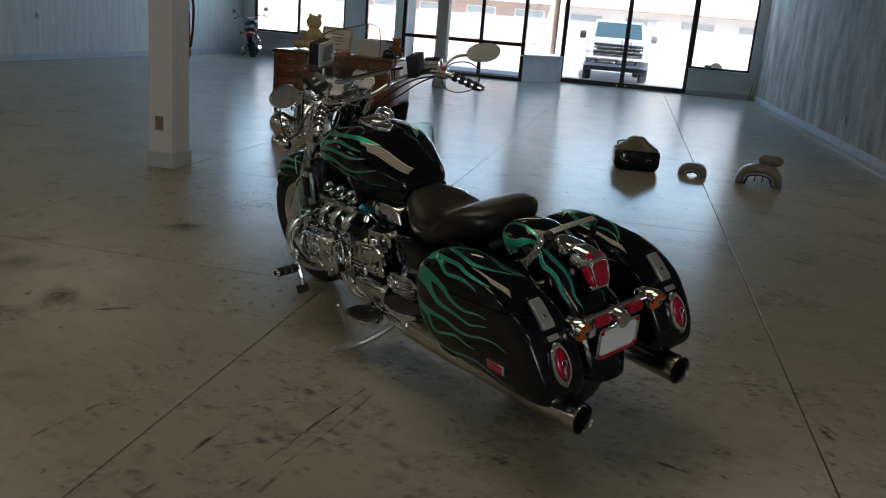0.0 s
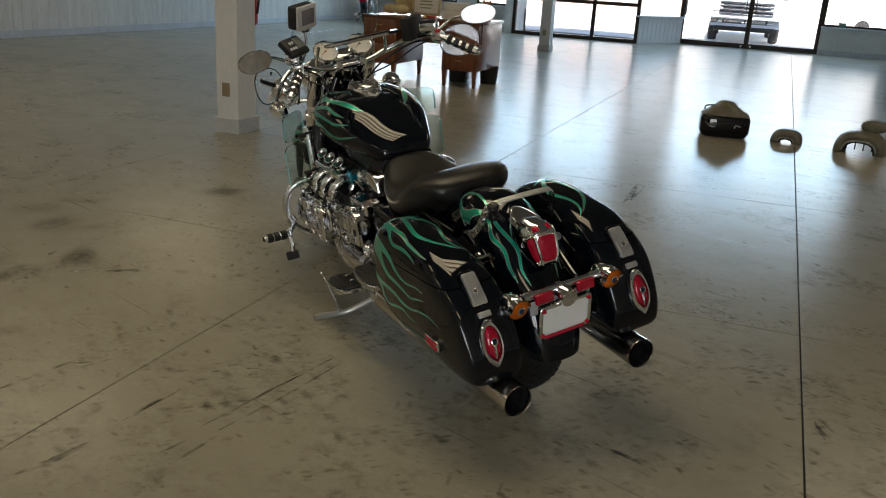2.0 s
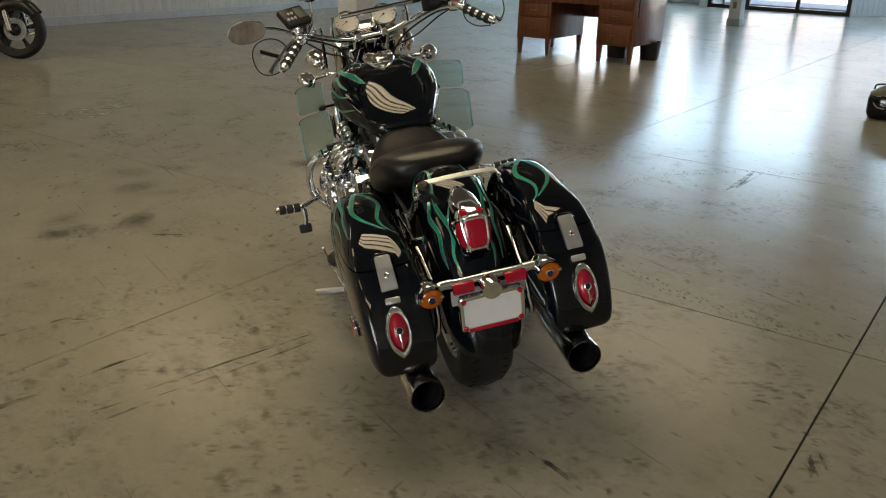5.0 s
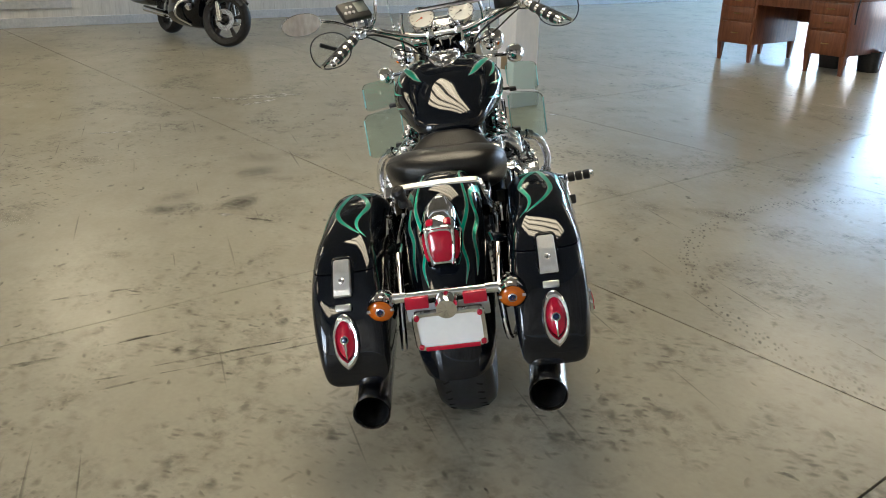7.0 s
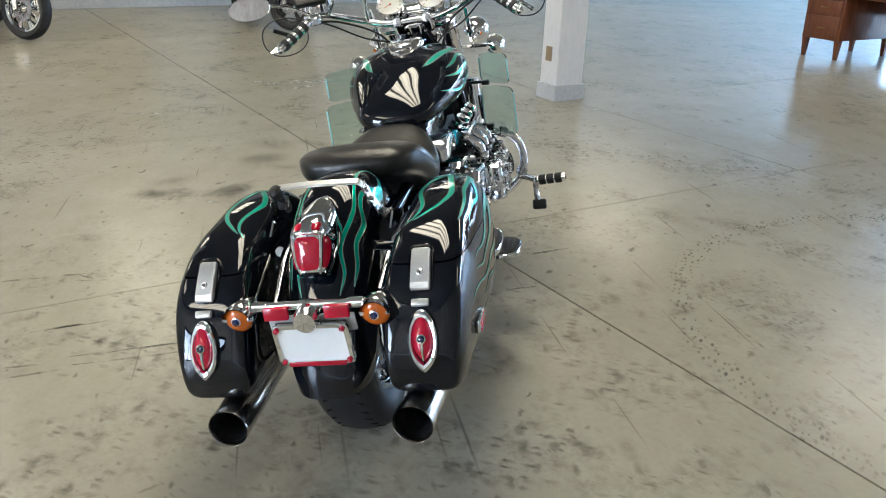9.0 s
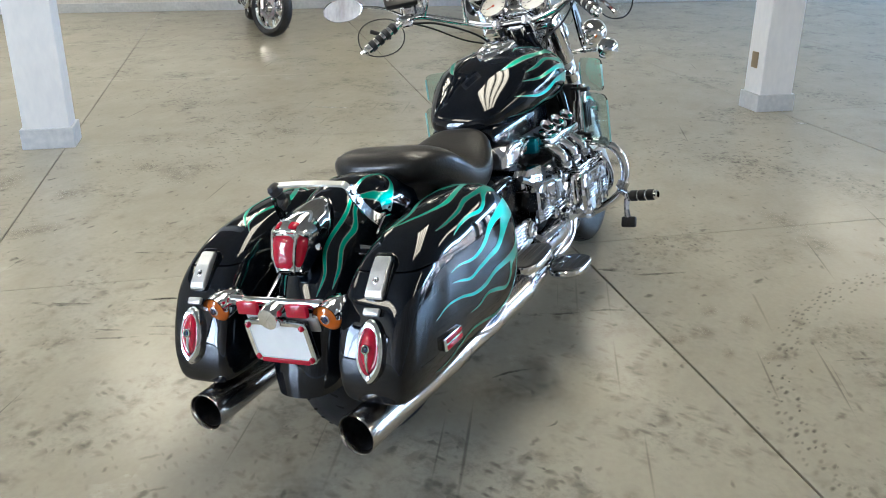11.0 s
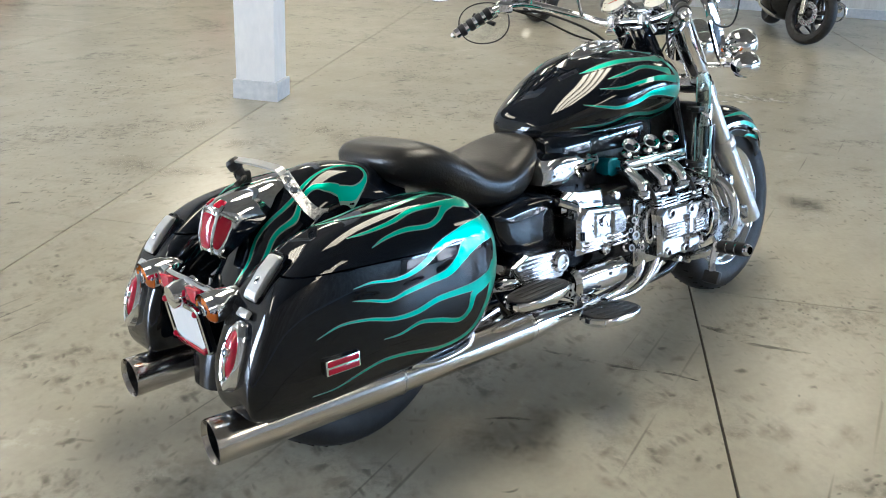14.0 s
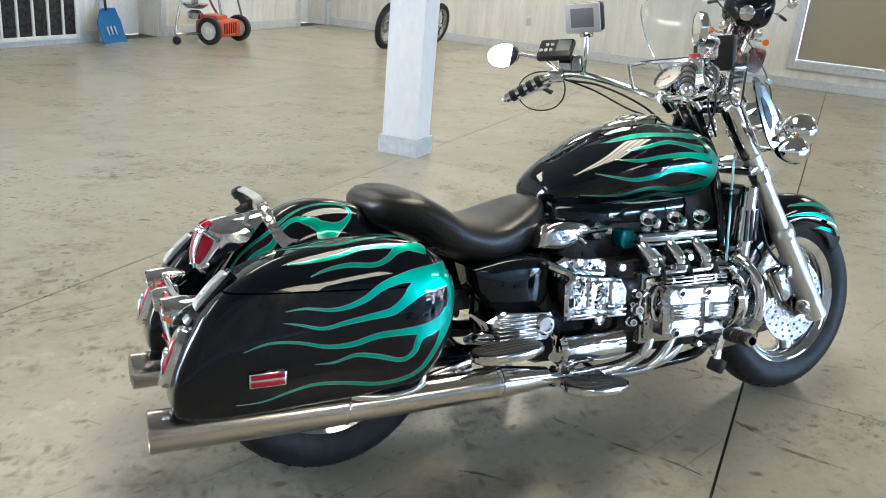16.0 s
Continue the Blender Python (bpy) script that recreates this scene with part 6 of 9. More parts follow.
# -- front end, turned a little to the left --
for s in (-1, 1):
    fk = mesh()
    tube(fk, [(1.318, s * 0.118, 1.045), (1.63, s * 0.118, 0.555)], 0.0315, seg=22)
    fork = part("fork_leg", steered(fk), SATIN, bike, "satin fork leg under a chrome cover")
    fk = mesh()
    lathe(fk, [(0.02, 0.012), (0.034, 0.01), (0.0385, 0.002), (0.0395, -0.02), (0.0385, -0.2), (0.035, -0.212), (0.031, -0.214)], axis((1.318, s * 0.118, 1.045), (-0.54, 0, 0.84)), 24, False)
    part("fork_cover", steered(fk), CHROME, fork, "chrome fork cover")
    fk = mesh()
    tube(fk, [(1.60, s * 0.118, 0.60), (1.805, s * 0.118, 0.285)], 0.036, seg=22)
    lathe(fk, [(0.036, -0.01), (0.041, 0.0), (0.041, 0.03), (0.0335, 0.04)], axis((1.612, s * 0.118, 0.585), (-0.54, 0, 0.84)), 22, False)
    part("fork_slider", steered(fk), SATIN, fork)
    fk = mesh()
    box(fk, (1.765, s * 0.112, 0.325), (0.09, 0.05, 0.075), 0.02, Matrix.Rotation(radians(30), 4, "Y"))
    lathe(fk, [(0.02, 0), (0.024, 0.012), (0.016, 0.03), (0.001, 0.03)], axis((FW.x, s * 0.11, FW.z), (0, s, 0)), 18, False)
    part("axle_clamp", steered(fk), CHROME_WORN, fork)
    for z in (0.80, 1.0):
        fk = mesh()
        x = 1.318 + (1.045 - z) * 0.6367
        lathe(fk, [(0.031, -0.022), (0.038, -0.02), (0.038, 0.02), (0.031, 0.022)], axis((x, s * 0.118, z), (-0.54, 0, 0.84)), 22, False)
        part("fork_clamp", steered(fk), CHROME, fork)
    cp = mesh()
    box(cp, (1.628, s * 0.098, 0.415), (0.06, 0.055, 0.13), 0.018, Matrix.Rotation(radians(-28), 4, "Y"))
    box(cp, (1.645, s * 0.118, 0.46), (0.04, 0.03, 0.05), 0.01)
    part("brake_caliper", steered(cp), CHROME, fork, "chrome brake caliper")
    ho = mesh()
    tube(ho, [(1.62, s * 0.11, 0.48), (1.53, s * 0.12, 0.56), (1.49, s * 0.115, 0.68), (1.45, s * 0.1, 0.80)], 0.005)
    part("brake_hose", steered(ho), PLASTIC, fork)
    # front signal and passing lamp
    sg = mesh()
    lathe(sg, [(0.001, 0.07), (0.02, 0.064), (0.036, 0.04), (0.043, 0.0), (0.040, -0.02), (0.034, -0.028), (0.001, -0.028)], axis((1.425, s * 0.298, 0.887), (-1, 0, 0)), 26, False)
    sig = part("front_signal", steered(sg), CHROME, bike, "chrome front turn signal")
    sg = mesh()
    lathe(sg, [(0.030, 0.0), (0.028, 0.012), (0.001, 0.018)], axis((1.452, s * 0.298, 0.887), (1, 0, 0)), 24, False)
    part("lens", steered(sg), AMBER, sig, "amber lens")
    sg = mesh()
    tube(sg, [(1.44, s * 0.13, 0.89), (1.46, s * 0.19, 0.888), (1.43, s * 0.262, 0.887)], 0.009)
    part("stalk", steered(sg), CHROME, sig)
    lp = mesh()
    lathe(lp, [(0.001, 0.07), (0.026, 0.064), (0.044, 0.045), (0.053, 0.01), (0.055, -0.012), (0.05, -0.02)], axis((1.547, s * 0.215, 0.948), (-1, 0, 0)), 30, False)
    lampo = part("passing_lamp", steered(lp), CHROME, bike, "round chrome passing lamp")
    lp = mesh()
    lathe(lp, [(0.05, 0.0), (0.04, 0.012), (0.001, 0.02)], axis((1.565, s * 0.215, 0.948), (1, 0, 0)), 28, False)
    part("lens", steered(lp), GLASS_CLEAR, lampo)

tr = mesh()
box(tr, (1.31, 0, 1.035), (0.09, 0.3, 0.03), 0.012, Matrix.Rotation(radians(-32), 4, "Y"))
box(tr, (1.44, 0, 0.83), (0.08, 0.29, 0.035), 0.012, Matrix.Rotation(radians(-32), 4, "Y"))
tube(tr, [(1.25, 0, 1.04), (1.38, 0, 0.83)], 0.032, seg=18)
part("triple_clamp", steered(tr), CHROME, bike, "chrome triple clamp")
hd = mesh()
lathe(hd, [(0.001, 0.12), (0.05, 0.11), (0.085, 0.06), (0.095, 0.0), (0.093, -0.01)], axis((1.60, 0, 0.955), (-1, 0, 0)), 34, False)
hl = part("headlight", steered(hd), CHROME, bike, "round chrome headlight")
hd = mesh()
lathe(hd, [(0.09, 0.0), (0.07, 0.02), (0.001, 0.03)], axis((1.608, 0, 0.955), (1, 0, 0)), 34, False)
part("lens", steered(hd), GLASS_CLEAR, hl)

# handlebar
hb = mesh()
half = [(1.215, 0.0, 1.052), (1.215, 0.1, 1.055), (1.2, 0.2, 1.085), (1.12, 0.28, 1.122), (1.02, 0.315, 1.142), (0.928, 0.345, 1.127), (0.86, 0.41, 1.078)]
tube(hb, [(x, -y, z) for x, y, z in half[:0:-1]] + half, 0.0135, 60, 14)
bar_ob = part("handlebar", steered(hb), CHROME, bike, "wide chrome handlebar")
for s in (-1, 1):
    rs = mesh()
    tube(rs, [(1.245, s * 0.06, 1.02), (1.215, s * 0.06, 1.05)], 0.022, seg=16)
    box(rs, (1.205, s * 0.06, 1.056), (0.045, 0.035, 0.04), 0.01)
    part("riser", steered(rs), CHROME, bar_ob)
    g0, g1 = V(0.925, s * 0.347, 1.126), V(0.82, s * 0.45, 1.048)
    gd = (g1 - g0).normalized()
    gp = mesh()
    lathe(gp, [(0.014, 0), (0.018, 0.003), (0.018, 0.148), (0.013, 0.152), (0.012, 0.160), (0.006, 0.166), (0.001, 0.166)], axis(g0, gd), 20, False)
    grip = part("grip", steered(gp), CHROME, bar_ob, "chrome and rubber grip")
    for k in range(4):
        gp = mesh()
        lathe(gp, [(0.017, 0.010), (0.0205, 0.013), (0.0205, 0.030), (0.017, 0.033)], axis(g0 + gd * 0.033 * k, gd), 20, False)
        part("grip_ring", steered(gp), RUBBER, grip)
    sw = mesh()
    box(sw, (0.965, s * 0.334, 1.132), (0.055, 0.045, 0.045), 0.01, Matrix.Rotation(s * radians(-35), 4, "Z"))
    switch = part("switch_housing", steered(sw), CHROME, bar_ob, "chrome switch housing")
    if s < 0:
        sw = mesh()
        box(sw, (0.958, s * 0.33, 1.158), (0.022, 0.018, 0.014), 0.004)
        part("stop_switch", steered(sw), mat("red_switch", (0.5, 0.03, 0.02), 0.35), switch, "red stop switch")
    rv = mesh()
    box(rv, (1.02, s * 0.325, 1.172), (0.085, 0.055, 0.045), 0.01, Matrix.Rotation(s * radians(-38), 4, "Z"))
    resv = part("fluid_reservoir", steered(rv), CHROME, bar_ob, "chrome fluid reservoir")
    rv = mesh()
    box(rv, (1.02, s * 0.325, 1.198), (0.07, 0.042, 0.008), 0.002, Matrix.Rotation(s * radians(-38), 4, "Z"))
    part("reservoir_lid", steered(rv), PLASTIC, resv)
    lv = mesh()
    tube(lv, [(1.0, s * 0.345, 1.135), (0.975, s * 0.40, 1.105), (0.915, s * 0.455, 1.07), (0.865, s * 0.49, 1.045)], [0.009, 0.008, 0.007, 0.008], seg=8)
    part("lever", steered(lv), CHROME, bar_ob, "chrome hand lever")
    # clear hand shield round each grip
    hs = mesh()
    M = Matrix.Translation((1.0, s * 0.465, 1.088)) @ Matrix.Rotation(s * radians(34), 4, "Z") @ Matrix.Rotation(radians(6), 4, "Y")
    shell = [(y, z) for y, z in oval(0.0, 0, 0.09, 0.07, 36, 2.2)]
    skin(hs, [[M @ V(h - 1.5 * y * y, y * s, z) for y, z in shell] for h in (0.0, 0.003)])
    part("hand_shield", steered(hs), GLASS_CLEAR, bar_ob, "clear plastic hand shield")
    he = mesh()
    tube(he, [M @ V(0.0015 - 1.5 * y * y, y * s, z) for y, z in shell + shell[:1]], 0.0026, 72, 6)
    part("shield_edge", steered(he), PLASTIC, bar_ob)
    # black bar added where the left shield has its dark slot
    if s > 0:
        he = mesh()
        tube(he, [M @ V(-0.004 - 1.5 * y * y, y, 0.012 + 0.5 * y) for y in (-0.038, -0.015, 0.015, 0.038)], 0.0085, seg=10)
        part("shield_slot", steered(he), PLASTIC, bar_ob, "black bar standing for the slot in the shield")
    # mirror
    st_ = mesh()
    tube(st_, [(0.985, s * 0.34, 1.15), (0.965, s * 0.41, 1.192), (0.872, s * 0.42, 1.21)] if s < 0 else [(0.985, s * 0.34, 1.15), (0.965, s * 0.41, 1.192), (0.91, s * 0.475, 1.215)], 0.0065)
    part("mirror_stem", steered(st_), CHROME, bar_ob)
    mr = mesh()
    M = Matrix.Translation((0.832 if s < 0 else 0.875, -0.47 if s < 0 else 0.535, 1.214)) @ Matrix.Rotation(s * radians(36 if s < 0 else 16), 4, "Z")
    o = [(y, z) for y, z in oval(0, 0, 0.078, 0.043, 34, 2.1)]
    skin(mr, [[M @ V(x, y * k, z * k) for y, z in o] for x, k in ((0.028, 0.05), (0.026, 0.5), (0.016, 0.9), (0.0, 1.0), (-0.004, 0.98), (-0.003, 0.94))], True, False)
    mir = part("mirror", steered(mr), CHROME, bar_ob, "oval chrome mirror")
    mr = mesh()
    skin(mr, [[M @ V(x, y * k, z * k) for y, z in o] for x, k in ((0.0, 0.9), (-0.0025, 0.95))])
    part("mirror_glass", steered(mr), MIRROR, mir)
    cb = mesh()
    tube(cb, [(0.99, s * 0.325, 1.125), (1.09, s * 0.28, 1.085), (1.18, s * 0.2, 1.02), (1.26, s * 0.1, 0.97), (1.28, s * 0.05, 0.9)], 0.0035)
    tube(cb, [(1.01, s * 0.32, 1.12), (1.11, s * 0.265, 1.1), (1.2, s * 0.15, 1.03), (1.3, s * 0.09, 0.93)], 0.0042)
    part("cable", steered(cb), PLASTIC, bar_ob)

# gauges
gm = mesh()
box(gm, (1.285, 0, 1.085), (0.06, 0.24, 0.05), 0.018, Matrix.Rotation(radians(-30), 4, "Y"))
gpan = part("gauge_panel", steered(gm), CHROME, bike, "chrome gauge panel")
for s in (-1, 1):
    d = V(-0.72, 0, 0.69)
    c0 = V(1.255, s * 0.085, 1.125)
    gg = mesh()
    lathe(gg, [(0.024, -0.06), (0.046, -0.045), (0.056, -0.01), (0.058, 0.004), (0.054, 0.01), (0.05, 0.004)], axis(c0, d), 32, False)
    ga = part("gauge", steered(gg), CHROME, gpan, "round chrome gauge with a white dial")
    gg = mesh()
    lathe(gg, [(0.051, 0.001), (0.001, 0.0012)], axis(c0, d), 30, False)
    part("dial", steered(gg), DIAL, ga)
    M = axis(c0 + d * 0.0025, d)
    for k in range(11):
        tk_ = mesh()
        q = radians(-130 + 26 * k)
        box(tk_, (0, 0, 0), (0.0016, 0.008, 0.0006))
        bmesh.ops.transform(tk_, matrix=M @ Matrix.Rotation(q, 4, "Z") @ Matrix.Translation((0, 0.042, 0)), verts=tk_.verts)
        part("dial_mark", steered(tk_), PLASTIC, ga)
    nd = mesh()
    box(nd, (0, 0.012, 0.001), (0.002, 0.034, 0.0012))
    lathe(nd, [(0.005, 0), (0.005, 0.002), (0.001, 0.0025)], Matrix.Identity(4), 12, False)
    bmesh.ops.transform(nd, matrix=M @ Matrix.Rotation(radians(120), 4, "Z"), verts=nd.verts)
    part("needle", steered(nd), mat("orange_needle", (0.5, 0.08, 0.02), 0.4) if s > 0 else bpy.data.materials["orange_needle"] if "orange_needle" in bpy.data.materials else PLASTIC, ga)
# crossbar with a black inlay
xb = mesh()
box(xb, (1.14, -0.05, 1.165), (0.036, 0.36, 0.014), 0.004)
xbar = part("accessory_bar", steered(xb), CHROME, bike, "flat chrome accessory bar with a black inlay")
xb = mesh()
box(xb, (1.14, -0.05, 1.1735), (0.018, 0.28, 0.004), 0.001)
part("inlay", steered(xb), PLASTIC, xbar)
for s in (-1, 1):
    xb = mesh()
    tube(xb, [(1.14, s * 0.16, 1.168), (1.16, s * 0.17, 1.12), (1.175, s * 0.17, 1.085)], 0.007)
    part("bar_stay", steered(xb), CHROME, xbar)

# windshield
ws = mesh()
s_ = spline([(1.48, 0.15, 1.0), (1.45, 0.2, 1.06), (1.385, 0.22, 1.15), (1.295, 0.21, 1.25), (1.21, 0.165, 1.35), (1.185, 0.11, 1.38)], 18)
front, back = [], []
for x, w, z in s_:
    row, row2 = [], []
    for k in range(15):
        y = (k / 7 - 1) * w
        p = V(x - 0.7 * y * y, y, z)
        row.append(p)
        row2.append(p + V(-0.0035, 0, -0.002))
    front.append(row)
    back.append(row2)
skin(ws, [a + b[::-1] for a, b in zip(front, back)])
wedge = [r[0] for r in front] + front[-1][1:-1] + [r[-1] for r in front[::-1]] + front[0][::-1][1:]
ws2 = mesh()
tube(ws2, wedge, 0.0018, 140, 6)
shield = part("windshield", steered(ws), GLASS_HAZE, bike, "clear curved windshield")
part("shield_rim", steered(ws2), GLASS_TINT, shield, "pale rounded rim")
for s in (-1, 1):
    wb = mesh()
    o = [(0.0, -0.17), (0.045, -0.13), (0.06, -0.03), (0.035, 0.1), (-0.005, 0.165), (-0.02, 0.08), (-0.022, -0.08)]
    M = Matrix.Translation((1.395, s * 0.195, 1.0)) @ Matrix.Rotation(radians(-24), 4, "Y") @ Matrix.Rotation(radians(90), 4, "X")
    o = [(x_ * 0.8, y_ * 0.78) for x_, y_ in o]
    slab(wb, [(p[0], p[1]) for p in spline([*o, o[0]], 36)[:-1]], 0.008, M)
    br = part("windshield_brace", steered(wb), CHROME, shield, "chrome windshield brace")
    wb = mesh()
    slab(wb, [(p[0] * 0.4 + 0.004, p[1] * 0.45) for p in spline([*o, o[0]], 36)[:-1]], 0.012, M @ Matrix.Translation((0, 0, -0.002)))
    part("brace_slot", steered(wb), DARKMETAL, br)
    for z in (0.92, 1.1):
        wb = mesh()
        bolt(wb, (1.455 if z < 1 else 1.385, s * 0.21, z), (0, s, 0), 0.011, 0.012)
        part("brace_bolt", steered(wb), CHROME, br)

# handlebar gadgets
gp = mesh()
M = Matrix.Translation((1.02, 0.25, 1.325)) @ Matrix.Rotation(radians(30), 4, "Z") @ Matrix.Rotation(radians(-12), 4, "Y")
box(gp, (0, 0, 0), (0.014, 0.125, 0.098), 0.006, M)
bmesh.ops.translate(gp, vec=M.to_3x3() @ V(-0.016, 0, 0), verts=gp.verts)
nav = part("navigator", steered(gp), LIGHT_GREY, bike, "grey handlebar navigator on a chrome post")
gp = mesh()
box(gp, (0, 0, 0), (0.045, 0.122, 0.096), 0.012, M)
bmesh.ops.translate(gp, vec=M.to_3x3() @ V(0.014, 0, 0), verts=gp.verts)
part("case_band", steered(gp), PLASTIC, nav)
gp = mesh()
box(gp, (-0.0235, 0, 0.002), (0.004, 0.082, 0.062), 0.002, None)
bmesh.ops.transform(gp, matrix=M, verts=gp.verts)
part("screen", steered(gp), SCREEN, nav, "blank grey screen")
gp = mesh()
tube(gp, [(1.03, 0.25, 1.27), (1.035, 0.26, 1.19), (1.05, 0.29, 1.14)], 0.007)
lathe(gp, [(0.02, 0), (0.024, 0.008), (0.018, 0.02)], axis((1.03, 0.25, 1.262), (0, 0, 1)), 18, False)
part("post", steered(gp), CHROME, nav)
rm = mesh()
M = Matrix.Translation((0.965, 0.335, 1.222)) @ Matrix.Rotation(radians(35), 4, "Z") @ Matrix.Rotation(radians(-48), 4, "Y")
box(rm, (0, 0, 0), (0.088, 0.125, 0.028), 0.01, M)
rem = part("remote_unit", steered(rm), PLASTIC, bike, "black handlebar remote with a small screen")
rm = mesh()
box(rm, (0.006, -0.03, 0.0145), (0.05, 0.048, 0.003), 0.001)
bmesh.ops.transform(rm, matrix=M, verts=rm.verts)
part("screen", steered(rm), mat("lcd", (0.16, 0.18, 0.17), 0.3), rem)
for k in range(5):
    rm = mesh()
    lathe(rm, [(0.0065, 0.0), (0.006, 0.004), (0.001, 0.005)], Matrix.Translation(((k % 2 - 0.5) * 0.026, 0.012 + (k // 2) * 0.018, 0.0135)), 12, False)
    bmesh.ops.transform(rm, matrix=M, verts=rm.verts)
    part("button", steered(rm), LIGHT_GREY, rem)
bx = mesh()
M = Matrix.Translation((1.09, -0.278, 1.172)) @ Matrix.Rotation(radians(30), 4, "Z")
box(bx, (0, 0, 0), (0.045, 0.115, 0.10), 0.004, M)
part("gadget_box", steered(bx), PLASTIC, bike, "black box on the handlebar")
bx = mesh()
M = Matrix.Translation((1.035, 0.315, 1.175)) @ Matrix.Rotation(radians(-30), 4, "Z")
box(bx, (0, 0, 0), (0.04, 0.075, 0.06), 0.008, M)
cl = part("clock_mount", steered(bx), CHROME_WORN, bike, "square chrome clock mount")
bx = mesh()
box(bx, (-0.02, 0, 0.002), (0.006, 0.05, 0.044), 0.003, M)
bmesh.ops.translate(bx, vec=M.translation * 0, verts=bx.verts)
part("clock_face", steered(bx), PLASTIC, cl)


# ---- things in the hall ----
WOOD = grained(mat("red_brown_desk_wood", (0.2, 0.07, 0.03), 0.35, 0, 0.3), (0.13, 0.04, 0.018), (0.27, 0.095, 0.042), 3.0, 6, (9, 9, 0.8), 0.3, 0.7, 0.04)
WOOD_TOP = grained(mat("desk_top_wood", (0.17, 0.06, 0.03), 0.25, 0, 0.5), (0.12, 0.04, 0.02), (0.22, 0.08, 0.04), 3.0, 6, (1, 9, 9), 0.3, 0.7, 0.03)


def desk():
    r = root("desk", pose(-3.99, 11.62, 0), "reddish brown wooden pedestal desk on tapered legs", "desk")
    W, D, H = 1.72, 1.06, 0.86
    t = mesh()
    box(t, (0, 0, H - 0.02), (W, D, 0.04), 0.008)
    part("top", t, WOOD_TOP, r)
    t = mesh()
    box(t, (0, -D / 2 + 0.05, H - 0.10), (0.72, 0.03, 0.12), 0.004)
    part("centre_drawer", t, WOOD, r)
    t = mesh()
    box(t, (0, D / 2 - 0.06, H - 0.22), (0.76, 0.02, 0.34), 0.004)
    part("modesty_panel", t, WOOD, r)
    for s in (-1, 1):
        x = s * (W / 2 - 0.265)
        t = mesh()
        box(t, (x, 0, 0.52), (0.50, D - 0.06, 0.60), 0.006)
        ped = part("pedestal", t, WOOD, r)
        for k, (z, h) in enumerate(((0.735, 0.13), (0.585, 0.15), (0.35, 0.26))):
            d = mesh()
            box(d, (x, -D / 2 + 0.022, z), (0.44, 0.02, h), 0.005)
            dr = part("drawer", d, WOOD, ped)
            d = mesh()
            tube(d, [(x - 0.04, -D / 2 + 0.012, z), (x - 0.03, -D / 2 - 0.012, z), (x + 0.03, -D / 2 - 0.012, z), (x + 0.04, -D / 2 + 0.012, z)], 0.006)
            part("handle", d, mat_brass, dr)
        for a in (-1, 1):
            for b in (-1, 1):
                lg = mesh()
                cx, cy = x + a * 0.215, b * (D / 2 - 0.07)
                skin(lg, [[V(cx + u * k, cy + v * k, z) for u, v in ((-1, -1), (1, -1), (1, 1), (-1, 1))] for z, k in ((0.0, 0.018), (0.23, 0.033))])
                part("leg", lg, WOOD, r)
    return r


mat_brass = mat("dull_brass", (0.35, 0.25, 0.1), 0.35, 1.0)
desk()
DT = 0.862
bn = mesh()
skin(bn, [[V(-3.62 + x * k, 11.75 + y * k, z) for x, y in oval(0, 0, 0.14, 0.1, 24, 4)] for z, k in ((0.0, 0.85), (0.25, 1.0), (0.25, 0.94), (0.02, 0.8))])
tagged(part("waste_bin", bn, PLASTIC), "black plastic waste bin under the desk", "waste bin")
bn = mesh()
skin(bn, [[V(-3.2 + x * k, 11.85 + y * k, z) for x, y in oval(0, 0, 0.13, 0.11, 24, 3)] for z, k in ((0.0, 0.85), (0.24, 1.0), (0.24, 0.94), (0.02, 0.8))])
tagged(part("waste_bin", bn, PLASTIC), "dark rounded waste bin beside the desk", "waste bin")


def blob(bm, c, r, m=None, seg=20):
    q = bmesh.ops.create_uvsphere(bm, u_segments=seg, v_segments=max(8, seg // 2), radius=1)["verts"]
    bmesh.ops.scale(bm, vec=r, verts=q)
    if m is not None:
        bmesh.ops.transform(bm, matrix=m, verts=q)
    bmesh.ops.translate(bm, vec=c, verts=q)


def bear(x, y, k, colour, label, turn):
    m = grained(mat("plush_" + label.split()[1], colour, 0.95), tuple(c * 0.8 for c in colour), tuple(min(1, c * 1.1) for c in colour), 22, 5, (1, 1, 1), 0.3, 0.7, 0.8, 90)
    b = mesh()
    for c, r in (((0, 0, 0.2), (0.17, 0.15, 0.2)), ((0, -0.02, 0.47), (0.145, 0.13, 0.125)), ((0, -0.13, 0.44), (0.06, 0.05, 0.045)),
                 ((-0.11, 0, 0.58), (0.045, 0.03, 0.045)), ((0.11, 0, 0.58), (0.045, 0.03, 0.045)), ((-0.2, -0.08, 0.27), (0.07, 0.09, 0.06)), ((0.2, -0.08, 0.27), (0.07, 0.09, 0.06)),
                 ((-0.15, -0.2, 0.09), (0.085, 0.16, 0.085)), ((0.15, -0.2, 0.09), (0.085, 0.16, 0.085))):
        blob(b, tuple(k * v for v in c), tuple(k * v for v in r))
    for f in b.faces:
        f.smooth = True
    bmesh.ops.transform(b, matrix=pose(x, y, DT, 0, 0, turn), verts=b.verts)
    return tagged(part("plush_bear", b, m), label, "plush toy")


